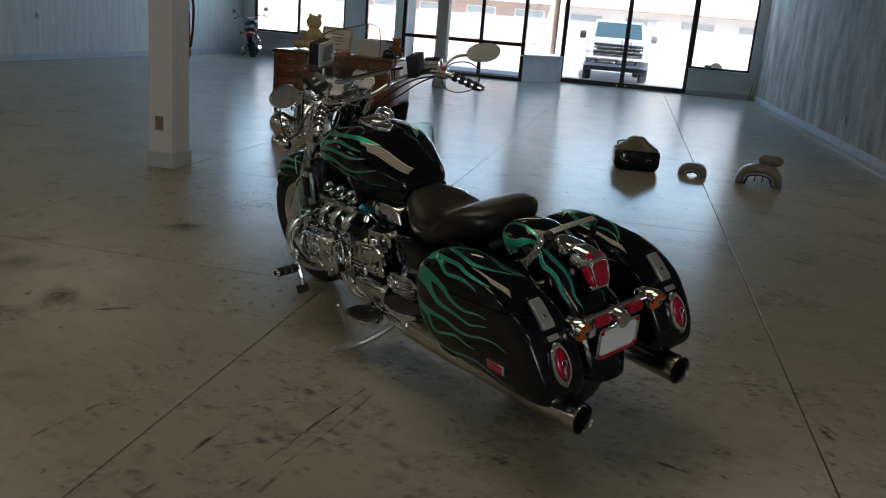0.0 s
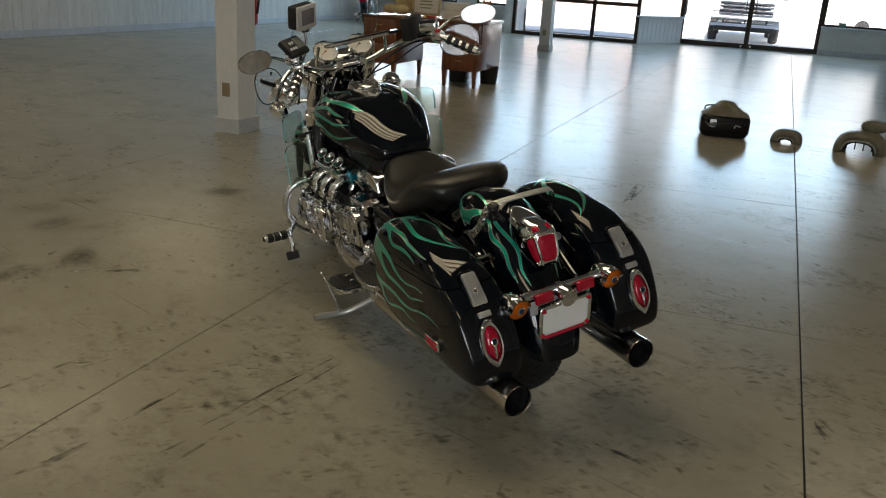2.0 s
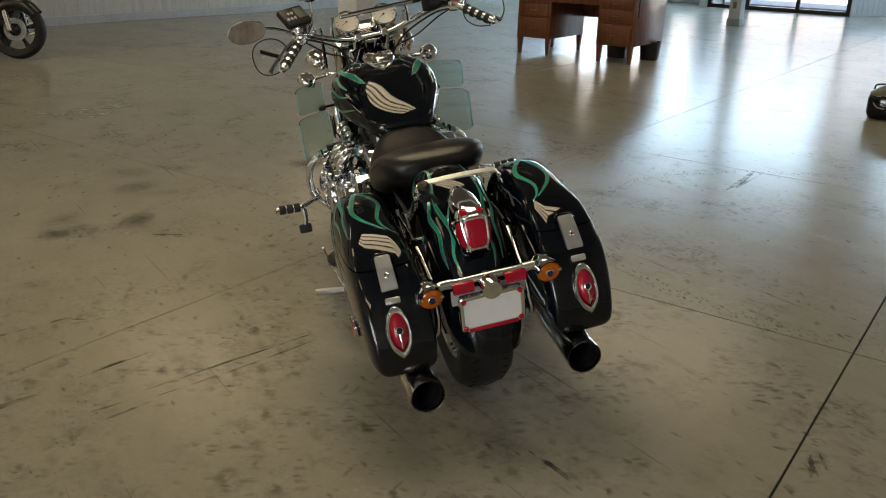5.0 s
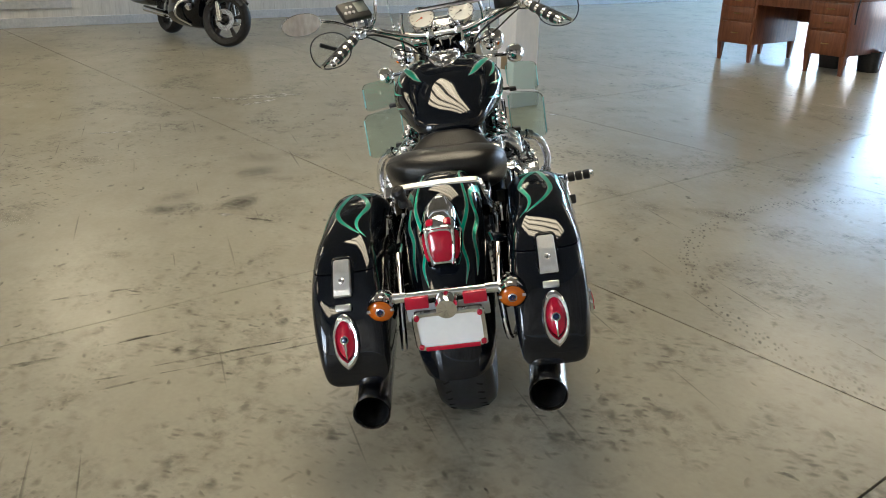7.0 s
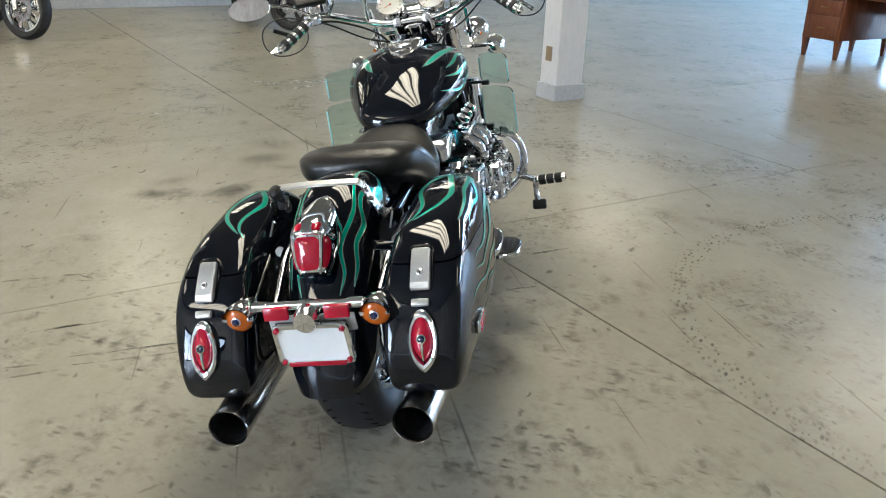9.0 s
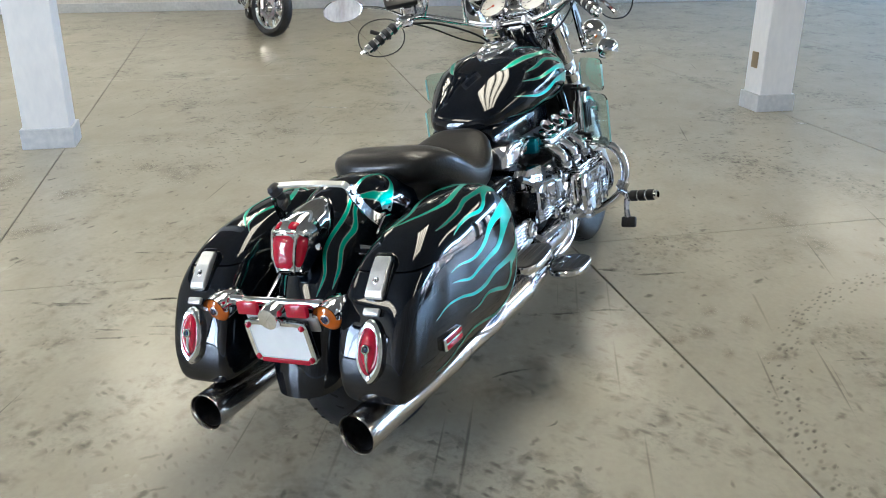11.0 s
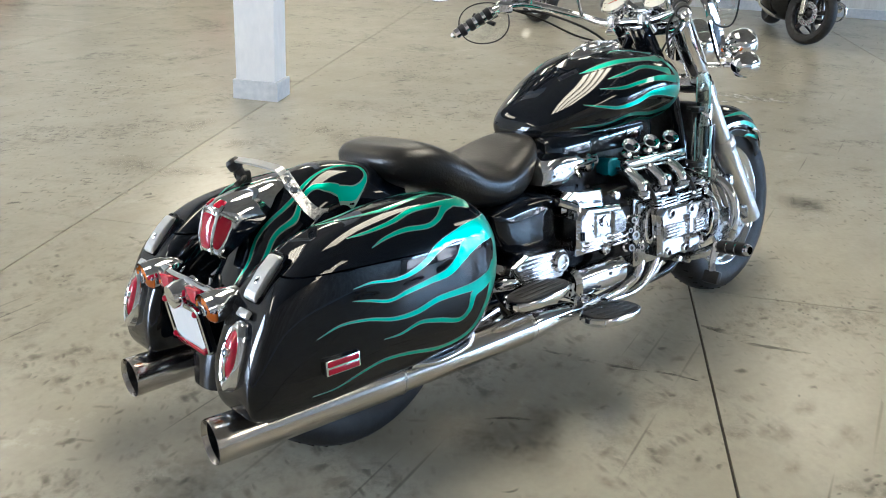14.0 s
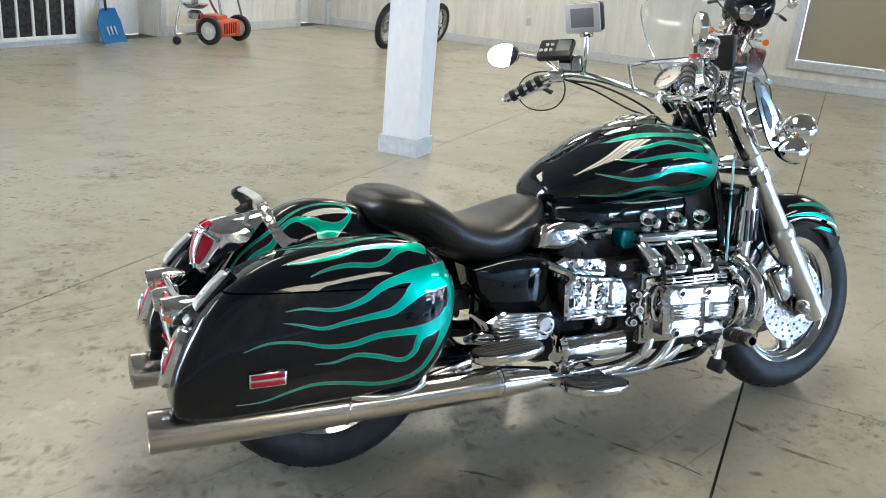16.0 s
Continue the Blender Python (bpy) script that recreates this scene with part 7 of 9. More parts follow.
bear(-4.5, 11.75, 0.8, (0.75, 0.62, 0.36), "large yellow plush bear seated on the desk", -25)
bear(-3.35, 12.0, 0.42, (0.3, 0.13, 0.06), "small brown plush toy seated on the desk", 20)
CARD = grained(mat("white_card", (0.75, 0.73, 0.7), 0.7), (0.7, 0.68, 0.64), (0.8, 0.78, 0.75), 6)
for n_, (c, s, z) in enumerate((((-3.62, 11.55, 0.062), (0.36, 0.3, 0.12), 4), ((-3.6, 11.56, 0.17), (0.34, 0.27, 0.09), -6))):
    b = mesh()
    box(b, (0, 0, 0), s, 0.004, Matrix.Rotation(radians(z), 4, "Z"))
    bmesh.ops.translate(b, vec=(c[0], c[1], DT + c[2] - 0.001), verts=b.verts)
    tagged(part("carton", b, CARD, smooth=False), "flat white cardboard carton on the desk", "carton", "cartons on the desk")
b = mesh()
Mf = Matrix.Translation((-4.18, 11.8, DT + 0.17)) @ Matrix.Rotation(radians(-12), 4, "X")
box(b, (0, 0, 0), (0.44, 0.02, 0.34), 0.004, Mf)
sign = tagged(part("framed_notice", b, grained(mat("pale_wood_frame", (0.5, 0.42, 0.3), 0.5), (0.42, 0.35, 0.24), (0.56, 0.48, 0.36), 12)), "pale framed notice with a dark inner border", "framed notice")
b = mesh()
box(b, (0, -0.011, 0), (0.36, 0.004, 0.26), 0, Mf)
part("paper", b, CARD, sign, "white paper")
for k in range(4):
    b = mesh()
    box(b, (0, 0, 0), (0.2 - 0.03 * (k % 2), 0.002, 0.018), 0, Mf @ Matrix.Translation((0, -0.0145, 0.07 - 0.045 * k)))
    part("text_bar", b, mat("faded_print", (0.3, 0.34, 0.25), 0.7), sign)
b = mesh()
box(b, (-3.28, 11.4, DT + 0.03), (0.16, 0.2, 0.06), 0.012, Matrix.Rotation(radians(15), 4, "Z"))
tube(b, [(-3.33, 11.35, DT + 0.075), (-3.31, 11.42, DT + 0.09), (-3.26, 11.48, DT + 0.075)], 0.02)
tube(b, [(-3.24, 11.4, DT + 0.04), (-3.15, 11.28, DT + 0.06), (-3.11, 11.15, DT - 0.1), (-3.115, 11.16, DT - 0.28)], 0.008)
tagged(part("telephone", b, PLASTIC), "black desk telephone with its cord hanging down", "telephone")
for k, (x, y, col) in enumerate(((-3.9, 11.32, (0.5, 0.05, 0.04)), (-3.98, 11.4, (0.6, 0.42, 0.08)))):
    b = mesh()
    box(b, (x, y, DT + 0.012), (0.12, 0.09, 0.026), 0.006, Matrix.Rotation(0.4 * k, 4, "Z"))
    tagged(part("packet", b, mat("packet_%d" % k, col, 0.5)), ("red" if k == 0 else "yellow") + " paper packet lying on the desk", "packet")

# fire extinguisher on the far side of the column
ext = root("fire_extinguisher", pose(-3.85, 6.87, 0.92), "red fire extinguisher with a black hose, hung on the column", "fire extinguisher")
b = mesh()
lathe(b, [(0.001, 0), (0.06, 0.0), (0.068, 0.02), (0.068, 0.38), (0.045, 0.43), (0.02, 0.45), (0.001, 0.45)], pose(0, 0.03, 0), 24, False)
part("cylinder", b, mat("extinguisher_red", (0.45, 0.02, 0.02), 0.3, 0, 0.4), ext)
b = mesh()
tube(b, [(0, 0.03, 0.47), (0.06, 0.03, 0.55), (0.10, 0.03, 0.45), (0.095, 0.03, 0.25), (0.075, 0.03, 0.1)], 0.011)
part("hose", b, PLASTIC, ext)
b = mesh()
box(b, (0.0, 0.03, 0.47), (0.03, 0.03, 0.05), 0.006)
tube(b, [(0.0, 0.03, 0.49), (-0.07, 0.03, 0.54)], 0.008)
part("valve", b, CHROME_WORN, ext)

# spare luggage and seats lying on the floor
TOPGREY = grained(mat("grey_vinyl", (0.2, 0.19, 0.15), 0.4), (0.16, 0.15, 0.11), (0.25, 0.235, 0.19), 9, 4, (1, 1, 1), 0.3, 0.7, 0.1)
case = root("top_case", pose(0.15, 9.6, 0, 0, 0, 8), "black hard motorcycle top case with a grey padded back", "top case")
b = mesh()
skin(b, [[V(x * kx, y * ky, z) for x, y in oval(0, 0, 0.25, 0.19, 36, 6)] for z, kx, ky in ((0.0, 0.8, 0.8), (0.012, 0.9, 0.9), (0.06, 1.0, 1.0), (0.19, 1.0, 1.0), (0.22, 0.95, 0.95))])
part("shell", b, BLACK, case)
b = mesh()
rings = []
for z, kx, ky in ((0.215, 0.97, 0.97), (0.235, 0.95, 0.9), (0.27, 0.7, 0.8), (0.31, 0.46, 0.65), (0.345, 0.33, 0.5), (0.36, 0.2, 0.3)):
    rings.append([V(x * kx, y * ky + 0.03, z) for x, y in oval(0, 0, 0.25, 0.17, 32, 3)])
skin(b, rings)
part("padded_back", b, TOPGREY, case, "grey padded backrest")
b = mesh()
lathe(b, [(0.02, 0), (0.02, 0.008), (0.001, 0.01)], axis((0, -0.075, 0.305), (0, -1, 0.5)), 18, False)
part("badge", b, mat_brass, case)
b = mesh()
tube(b, [(-0.2, 0.05, 0.22), (-0.2, 0.05, 0.29), (-0.08, 0.05, 0.3), (-0.06, 0.05, 0.27)], 0.008)
part("carry_rail", b, PLASTIC, case)
b = mesh()
tube(b, [(-0.2, -0.19, 0.16), (-0.16, -0.196, 0.12), (-0.1, -0.198, 0.11)], 0.004)
tube(b, [(0.09, -0.198, 0.11), (0.1, -0.198, 0.14), (0.15, -0.195, 0.13)], 0.004)
part("scratch_trim", b, LIGHT_GREY, case)


def pad(name, m, a, bb, top, thick, label):
    """An arched vinyl cushion on a hollow dark pan: half width a, half depth bb, height top."""
    r = root(name, m, label, "seat pad")

    def arch(u, out):
        t = math.pi * u
        c, w = math.cos(t), math.sin(t)
        return V((a - thick * (1 - out)) * math.copysign(abs(c) ** 0.72, c), 0, max(0.003, (top - thick * (1 - out)) * abs(w) ** 0.8))

    b = mesh()
    rings = []
    for i in range(33):
        u = i / 32
        lo, hi = arch(u, 0.0), arch(u, 1.0)
        deep = bb * (0.72 + 0.28 * math.sin(math.pi * u) ** 0.5)
        rings.append([lo.lerp(hi, 0.5 + 0.5 * z) + V(0, y * deep + 0.02 * math.sin(math.pi * u), 0) for y, z in oval(0, 0, 1, 1, 26, 2.7)])
    skin(b, rings)
    body = part("cushion", b, TOPGREY, r, "scuffed grey vinyl cushion")
    b = mesh()
    tube(b, [arch(i / 20, 0.12) + V(0, -bb * 0.9 * (0.72 + 0.28 * math.sin(math.pi * i / 20) ** 0.5), 0) for i in range(1, 20)], 0.006, 40, 8)
    part("piping", b, LIGHT_GREY, body, "pale worn edge piping")
    b = mesh()
    skin(b, [[arch(i / 16, -0.04) + V(0, y, 0) for i in range(17)] + [arch(i / 16, -0.16) + V(0, y, 0) for i in range(16, -1, -1)] for y in (-bb * 0.62, bb * 0.62)])
    part("seat_pan", b, PLASTIC, r, "black plastic seat pan")
    for i in range(4):
        b = mesh()
        box(b, ((i - 1.5) * a * 0.32, -bb * 0.5, top * 0.42), (0.012, 0.02, top * 0.5), 0.003)
        part("fixing_tab", b, PLASTIC, r)
    return r


pad("small_seat_pad", pose(0.78, 9.62, 0.0, 0, 0, -6), 0.155, 0.105, 0.135, 0.085, "small grey vinyl seat pad lying on the floor")
big = pad("curved_seat_pad", pose(1.46, 9.5, 0.0, 0, 0, -10), 0.24, 0.17, 0.215, 0.095, "arched grey vinyl saddle lying on the floor")
b = mesh()
skin(b, [[V(0.09 + x * k, 0.1 + 0.3 * z, 0.255 + y * k) for x, y in oval(0, 0, 0.125, 0.06, 30, 2.5)] for z, k in ((-0.16, 0.5), (-0.145, 0.8), (-0.1, 0.95), (-0.04, 1.0), (0.05, 1.0), (0.1, 0.8), (0.115, 0.5))])
part("backrest_pad", b, TOPGREY, big, "grey vinyl backrest pad")

# vent grille, shovel, cart on the south side
vent = root("wall_vent", pose(-5.29, Y0 + 0.03, 0), "large white return-air grille with dark slots", "vent grille")
b = mesh()
for c, s in (((-0.62, 0, 0.66), (0.05, 0.05, 1.2)), ((0.62, 0, 0.66), (0.05, 0.05, 1.2)), ((0, 0, 0.085), (1.19, 0.05, 0.05)), ((0, 0, 1.235), (1.19, 0.05, 0.05))):
    box(b, c, s, 0.004)
part("surround", b, WALL_WHITE, vent)
b = mesh()
box(b, (0, -0.005, 0.66), (1.19, 0.02, 1.1))
part("backing", b, DARKMETAL, vent)
for k in range(5):
    b = mesh()
    box(b, (-0.62 + 1.24 * (k + 1) / 6, 0.012, 0.66), (0.028, 0.025, 1.1), 0.003)
    part("bar", b, WALL_WHITE, vent)
shovel = root("snow_shovel", pose(-6.24, Y0 + 0.16, 0, 0, 0, 10), "blue plastic snow shovel leaning on the wall", "snow shovel")
b = mesh()
rings = []
for i in range(9):
    u = i / 8
    z, y = 0.01 + 0.4 * u, 0.1 * (1 - u) ** 2
    w = 0.23 - 0.09 * max(0, u - 0.6) / 0.4
    rings.append([V(-w, y + 0.03, z), V(-w * 0.5, y, z), V(w * 0.5, y, z), V(w, y + 0.03, z), V(w, y + 0.02, z), V(w * 0.5, y - 0.01, z), V(-w * 0.5, y - 0.01, z), V(-w, y + 0.02, z)])
skin(b, rings)
part("blade", b, mat("blue_plastic", (0.02, 0.14, 0.36), 0.35), shovel, "blue plastic blade")
for k in range(3):
    b = mesh()
    tube(b, [(-0.1 + 0.07 * k, 0.075, 0.1), (-0.08 + 0.07 * k, 0.05, 0.2)], [0.006, 0.012], seg=6)
    part("scrape", b, WALL_WHITE, shovel)
b = mesh()
tube(b, [(0, 0.0, 0.38), (0, -0.06, 1.35)], 0.016)
part("shaft", b, PLASTIC, shovel)
b = mesh()
tube(b, [(0, -0.06, 1.34), (-0.06, -0.062, 1.4), (-0.06, -0.066, 1.47), (0.06, -0.066, 1.47), (0.06, -0.062, 1.4), (0, -0.06, 1.34)], 0.014, 22)
part("grip", b, PLASTIC, shovel)

ORANGE = grained(mat("orange_enamel", (0.62, 0.09, 0.03), 0.35, 0, 0.4), (0.52, 0.07, 0.025), (0.68, 0.11, 0.04), 8)
cart = root("cleaning_cart", pose(-7.62, -3.42, 0, 0, 0, 8) @ Matrix.Scale(1.12, 4), "orange motor cart on white wheels with a bent tube handle", "machine cart")
for s in (-1, 1):
    w = new("wheel")
    w.parent = cart
    w.matrix_basis = pose(s * 0.33, 0.16, 0.155, 0, 0, 0)
    A = Matrix.Rotation(radians(90), 4, "Y")
    b = mesh()
    lathe(b, [(0.1, -0.03), (0.14, -0.036), (0.155, -0.02), (0.155, 0.02), (0.14, 0.036), (0.1, 0.03)], A, 36, False)
    part("tyre", b, RUBBER, w)
    b = mesh()
    lathe(b, [(0.001, -0.03), (0.03, -0.034), (0.04, -0.02), (0.1, -0.012), (0.105, 0.0), (0.1, 0.012), (0.04, 0.02), (0.03, 0.034), (0.001, 0.03)], A, 30, False)
    part("hub", b, WALL_WHITE, w)
b = mesh()
box(b, (0, 0.08, 0.17), (0.5, 0.34, 0.2), 0.05)
box(b, (0.05, 0.05, 0.28), (0.26, 0.24, 0.08), 0.03)
part("motor_cover", b, ORANGE, cart, "orange motor cover")
for k in range(6):
    b = mesh()
    box(b, (-0.1 + 0.05 * k, 0.255, 0.18), (0.012, 0.01, 0.12), 0.003)
    part("cooling_slot", b, DARKMETAL, cart)
b = mesh()
tube(b, [(0.26, 0.05, 0.12), (0.62, -0.02, 0.12), (0.68, -0.05, 0.16), (0.55, -0.06, 0.5), (0.42, -0.06, 0.95), (0.3, -0.06, 1.02), (-0.1, -0.06, 1.0)], 0.016, 40)
tube(b, [(-0.26, 0.05, 0.12), (0.0, -0.05, 0.5), (0.16, -0.06, 1.0)], 0.016, 16)
tube(b, [(0.0, 0.12, 0.26), (-0.03, 0.02, 0.8)], 0.016)
tube(b, [(-0.34, -0.02, 0.05), (-0.86, -0.1, 0.04), (-0.92, -0.1, 0.08), (-0.62, -0.08, 0.62), (-0.3, -0.06, 1.0)], 0.014, 34)
part("tube_chassis", b, CHROME_WORN, cart, "bent steel tube chassis")
b = mesh()
lathe(b, [(0.001, -0.02), (0.045, -0.018), (0.05, 0), (0.045, 0.018), (0.001, 0.02)], pose(0.66, -0.05, 0.05) @ Matrix.Rotation(radians(90), 4, "Y"), 20, False)
part("caster", b, RUBBER, cart)
b = mesh()
lathe(b, [(0.001, 0), (0.1, 0.01), (0.14, 0.04), (0.15, 0.06), (0.04, 0.07), (0.04, 0.2), (0.001, 0.2)], pose(0.28, -0.06, 0.38), 24, False)
lathe(b, [(0.001, 0), (0.08, 0.005), (0.09, 0.07), (0.05, 0.1), (0.001, 0.1)], pose(0.3, -0.04, 0.27), 24, False)
part("pump_head", b, CHROME_WORN, cart)

# electric outlet plates on the walls
for p, s in (((X0 + 0.03, 19.8, 0.62), (0.012, 0.08, 0.12)), ((X1 - 0.03, 14.2, 0.45), (0.012, 0.08, 0.12)), ((X0 + 0.03, -0.35, 0.45), (0.012, 0.08, 0.12)), ((X0 + 0.03, 15.0, 0.85), (0.012, 0.08, 0.12))):
    b = mesh()
    box(b, p, s, 0.003)
    tagged(part("outlet_plate", b, LIGHT_GREY), "small grey metal outlet box on the plank wall", "outlet")
b = mesh()
box(b, (X0 - 0.02, 4.85, RZ0 + 0.05), (0.08, 0.1, 0.09), 0.01)
tagged(part("tin", b, mat("tin_label", (0.35, 0.3, 0.2), 0.4)), "small tin standing on the recess sill", "tin")
b = mesh()
skin(b, [[V(1.95 + x * k, YR - 0.02 + y * k, z) for x, y in oval(0, 0, 0.09, 0.07, 20, 5)] for z, k in ((0.705, 0.8), (0.82, 1.0), (0.82, 0.9), (0.74, 0.8))])
fp = tagged(part("plant_pot", b, mat("green_pot", (0.12, 0.2, 0.14), 0.5)), "green window-sill pot with thin bare stems", "plant pot")
b = mesh()
rr = random.Random(3)
for k in range(7):
    x = rr.uniform(-0.05, 0.05)
    tube(b, [(1.95 + x, YR - 0.02, 0.78), (1.95 + x * 3, YR - 0.02 + rr.uniform(-0.05, 0.05), 0.95), (1.95 + x * 5 + rr.uniform(-0.06, 0.06), YR - 0.02, rr.uniform(1.0, 1.15))], 0.004, 8, 5)
part("stems", b, mat("dry_stem", (0.3, 0.25, 0.15), 0.7), fp)
b = mesh()
tube(b, [(3.12, YR - 0.1, 0.02), (3.16, YR - 0.08, 0.2), (3.2, YR - 0.05, 0.42)], [0.03, 0.016, 0.012])
tagged(part("broom", b, mat("straw", (0.5, 0.33, 0.12), 0.8)), "short straw whisk broom leaning in the corner", "broom")


# ---- other motorcycles in the hall ----
def simple_wheel(parent, x, R, w, rim_mat, spokes, name="wheel", wire=False, steer=0.0):
    hub = new(name)
    hub.parent = parent
    hub.matrix_basis = Matrix.Translation((x, 0, R)) @ Matrix.Rotation(radians(steer), 4, "Z")
    A = Matrix.Rotation(radians(90), 4, "X")
    b = mesh()
    q = R - 0.085
    pr = [(q, -w * 0.35), (q + 0.02, -w * 0.45), (R - 0.035, -w * 0.5), (R - 0.01, -w * 0.3), (R, 0), (R - 0.01, w * 0.3), (R - 0.035, w * 0.5), (q + 0.02, w * 0.45), (q, w * 0.35), (q, -w * 0.35)]
    lathe(b, pr, A, 44, False)
    part("tyre", b, RUBBER, hub)
    b = mesh()
    lathe(b, [(q - 0.02, -w * 0.3), (q + 0.004, -w * 0.36), (q - 0.01, -w * 0.3), (q - 0.028, 0), (q - 0.01, w * 0.3), (q + 0.004, w * 0.36), (q - 0.02, w * 0.3)], A, 44, False)
    part("rim", b, rim_mat, hub)
    for k in range(spokes):
        b = mesh()
        mm = Matrix.Rotation(2 * math.pi * k / spokes, 4, "Y")
        if wire:
            tube(b, [mm @ V(0.012, (-1) ** k * 0.03, 0.03), mm @ V(0, 0, q - 0.015)], 0.003, seg=5)
        else:
            skin(b, [[mm @ V(x_, y_, h) for x_, y_ in oval(0, 0, a_, b_, 10, 3)] for h, a_, b_ in ((0.03, 0.028, 0.022), (q * 0.55, 0.02, 0.016), (q - 0.012, 0.035, 0.02))])
        part("spoke", b, rim_mat, hub)
    b = mesh()
    lathe(b, [(0.001, -0.07), (0.02, -0.07), (0.045, -0.04), (0.045, 0.04), (0.02, 0.07), (0.001, 0.07)], A, 20, False)
    part("hub", b, rim_mat, hub)
    b = mesh()
    lathe(b, [(0.07, 0.05), (0.13, 0.05), (0.13, 0.056), (0.07, 0.056), (0.07, 0.05)], A, 36, False)
    part("brake_disc", b, CHROME_WORN, hub)
    return hub


def hull(rows, e=2.4, n=24, m=30):
    """A rounded body from stations (x, half-width, low, high)."""
    b = mesh()
    skin(b, [[V(x, y * w, (z0 + z1) / 2 + z * (z1 - z0) / 2) for y, z in oval(0, 0, 1, 1, n, e)] for x, w, z0, z1 in spline(rows, m)])
    return b


def road_bike(m, label, paint, rim_mat, spokes, dress):
    """x ahead from the rear contact; dress: 'tourer', 'bagger' or 'cruiser'."""
    r = root("motorcycle", m, label, "motorcycle", "motorcycles along the wall")
    wb = 1.62
    turn = 0.0 if dress == "cruiser" else 32.0
    simple_wheel(r, wb, 0.325, 0.13, rim_mat, spokes, "front_wheel", False, turn)
    simple_wheel(r, 0, 0.32, 0.17, rim_mat, spokes, "rear_wheel")
    for s in (-1, 1):
        b = mesh()
        tube(b, [(wb + 0.02, s * 0.1, 0.3), (wb - 0.13, s * 0.1, 0.58)], 0.033, seg=14)
        tube(b, [(wb - 0.13, s * 0.1, 0.58), (wb - 0.37, s * 0.1, 1.0)], 0.026, seg=14)
        part("fork_leg", b, CHROME if dress != "tourer" else CHROME_WORN, r)
    b = fender("front", (wb, 0.325), [(wb - 0.3, 0.5, 0.9), (wb - 0.18, 0.64, 1), (wb, 0.69, 1), (wb + 0.16, 0.65, 1), (wb + 0.27, 0.56, 0.8)], 0.085, 0.1)
    bmesh.ops.transform(b, matrix=Matrix.Translation((wb, 0, 0)) @ Matrix.Rotation(radians(turn), 4, "Z") @ Matrix.Translation((-wb, 0, 0)), verts=b.verts)
    part("front_fender", b, paint, r)
    b = fender("rear", (0, 0.32), [(0.25, 0.62, 1), (0.1, 0.7, 1), (-0.1, 0.71, 1), (-0.25, 0.63, 1), (-0.36, 0.5, 0.9), (-0.4, 0.42, 0.8)], 0.11, 0.13)
    part("rear_fender", b, paint, r)
    b = hull([(0.62, 0.05, 0.74, 0.8), (0.68, 0.14, 0.7, 0.86), (0.85, 0.19, 0.7, 0.95), (1.02, 0.18, 0.72, 0.97), (1.15, 0.1, 0.78, 0.94)])
    part("fuel_tank", b, paint, r)
    b = hull([(-0.05, 0.06, 0.72, 0.8), (0.05, 0.15, 0.68, 0.84), (0.22, 0.16, 0.64, 0.8), (0.4, 0.16, 0.6, 0.73), (0.58, 0.11, 0.64, 0.77), (0.64, 0.05, 0.7, 0.75)])
    part("seat", b, VINYL, r)
    b = mesh()
    box(b, (0.85, 0, 0.4), (0.5, 0.34, 0.34), 0.06)
    for s in (-1, 1):
        lathe(b, [(0.09, 0), (0.1, 0.02), (0.09, 0.05), (0.001, 0.055)], axis((0.72, s * 0.16, 0.36), (0, s, 0)), 22, False)
        lathe(b, [(0.08, 0), (0.09, 0.03), (0.06, 0.05), (0.001, 0.055)], axis((0.95, s * 0.16, 0.4), (0, s, 0)), 22, False)
    part("engine", b, CHROME_WORN if dress != "tourer" else DARKMETAL, r)
    b = mesh()
    for k in range(8):
        box(b, (0.9, 0, 0.5 + 0.022 * k), (0.3, 0.3 - 0.01 * k, 0.008), 0.003)
    part("cylinder", b, CHROME_WORN, r)
    b = mesh()
    tube(b, [(1.25, 0, 0.9), (0.9, 0, 0.72), (0.5, 0, 0.62), (0.1, 0, 0.6), (0.0, 0.1, 0.33)], 0.03, 20)
    tube(b, [(1.25, 0, 0.85), (1.2, 0.05, 0.4), (1.05, 0.1, 0.2), (0.5, 0.1, 0.2), (0.3, 0.1, 0.5)], 0.02, 24)
    part("chassis", b, PLASTIC, r)
    for s in (-1, 1):
        b = mesh()
        tube(b, [(0.95, s * 0.17, 0.4), (0.9, s * 0.2, 0.25), (0.6, s * 0.2, 0.24), (0.3, s * 0.2, 0.26)], 0.022, 16)
        tube(b, [(0.3, s * 0.2, 0.26), (-0.35, s * 0.22, 0.28)], 0.045, seg=18)
        part("exhaust", b, CHROME, r)
    b = mesh()
    tube(b, [(1.0, -0.4, 1.06), (1.13, -0.28, 1.1), (1.2, -0.1, 1.04), (1.2, 0.1, 1.04), (1.13, 0.28, 1.1), (1.0, 0.4, 1.06)], 0.013, 26)
    part("handlebar", b, CHROME, r)
    for s in (-1, 1):
        b = mesh()
        tube(b, [(1.06, s * 0.36, 1.08), (0.96, s * 0.44, 1.045)], 0.018)
        part("grip", b, RUBBER, r)
        b = mesh()
        tube(b, [(1.1, s * 0.33, 1.1), (1.08, s * 0.4, 1.22)], 0.006)
        lathe(b, [(0.001, 0.02), (0.05, 0.012), (0.058, 0), (0.05, -0.004), (0.001, -0.004)], axis((1.08, s * 0.44, 1.24), (1, 0, 0)), 20, False)
        part("mirror", b, CHROME if dress != "tourer" else PLASTIC, r)
    b = mesh()
    tube(b, [(0.7, 0.12, 0.2), (0.76, 0.28, 0.1), (0.8, 0.38, 0.012)], 0.013)
    part("side_stand", b, PLASTIC, r)
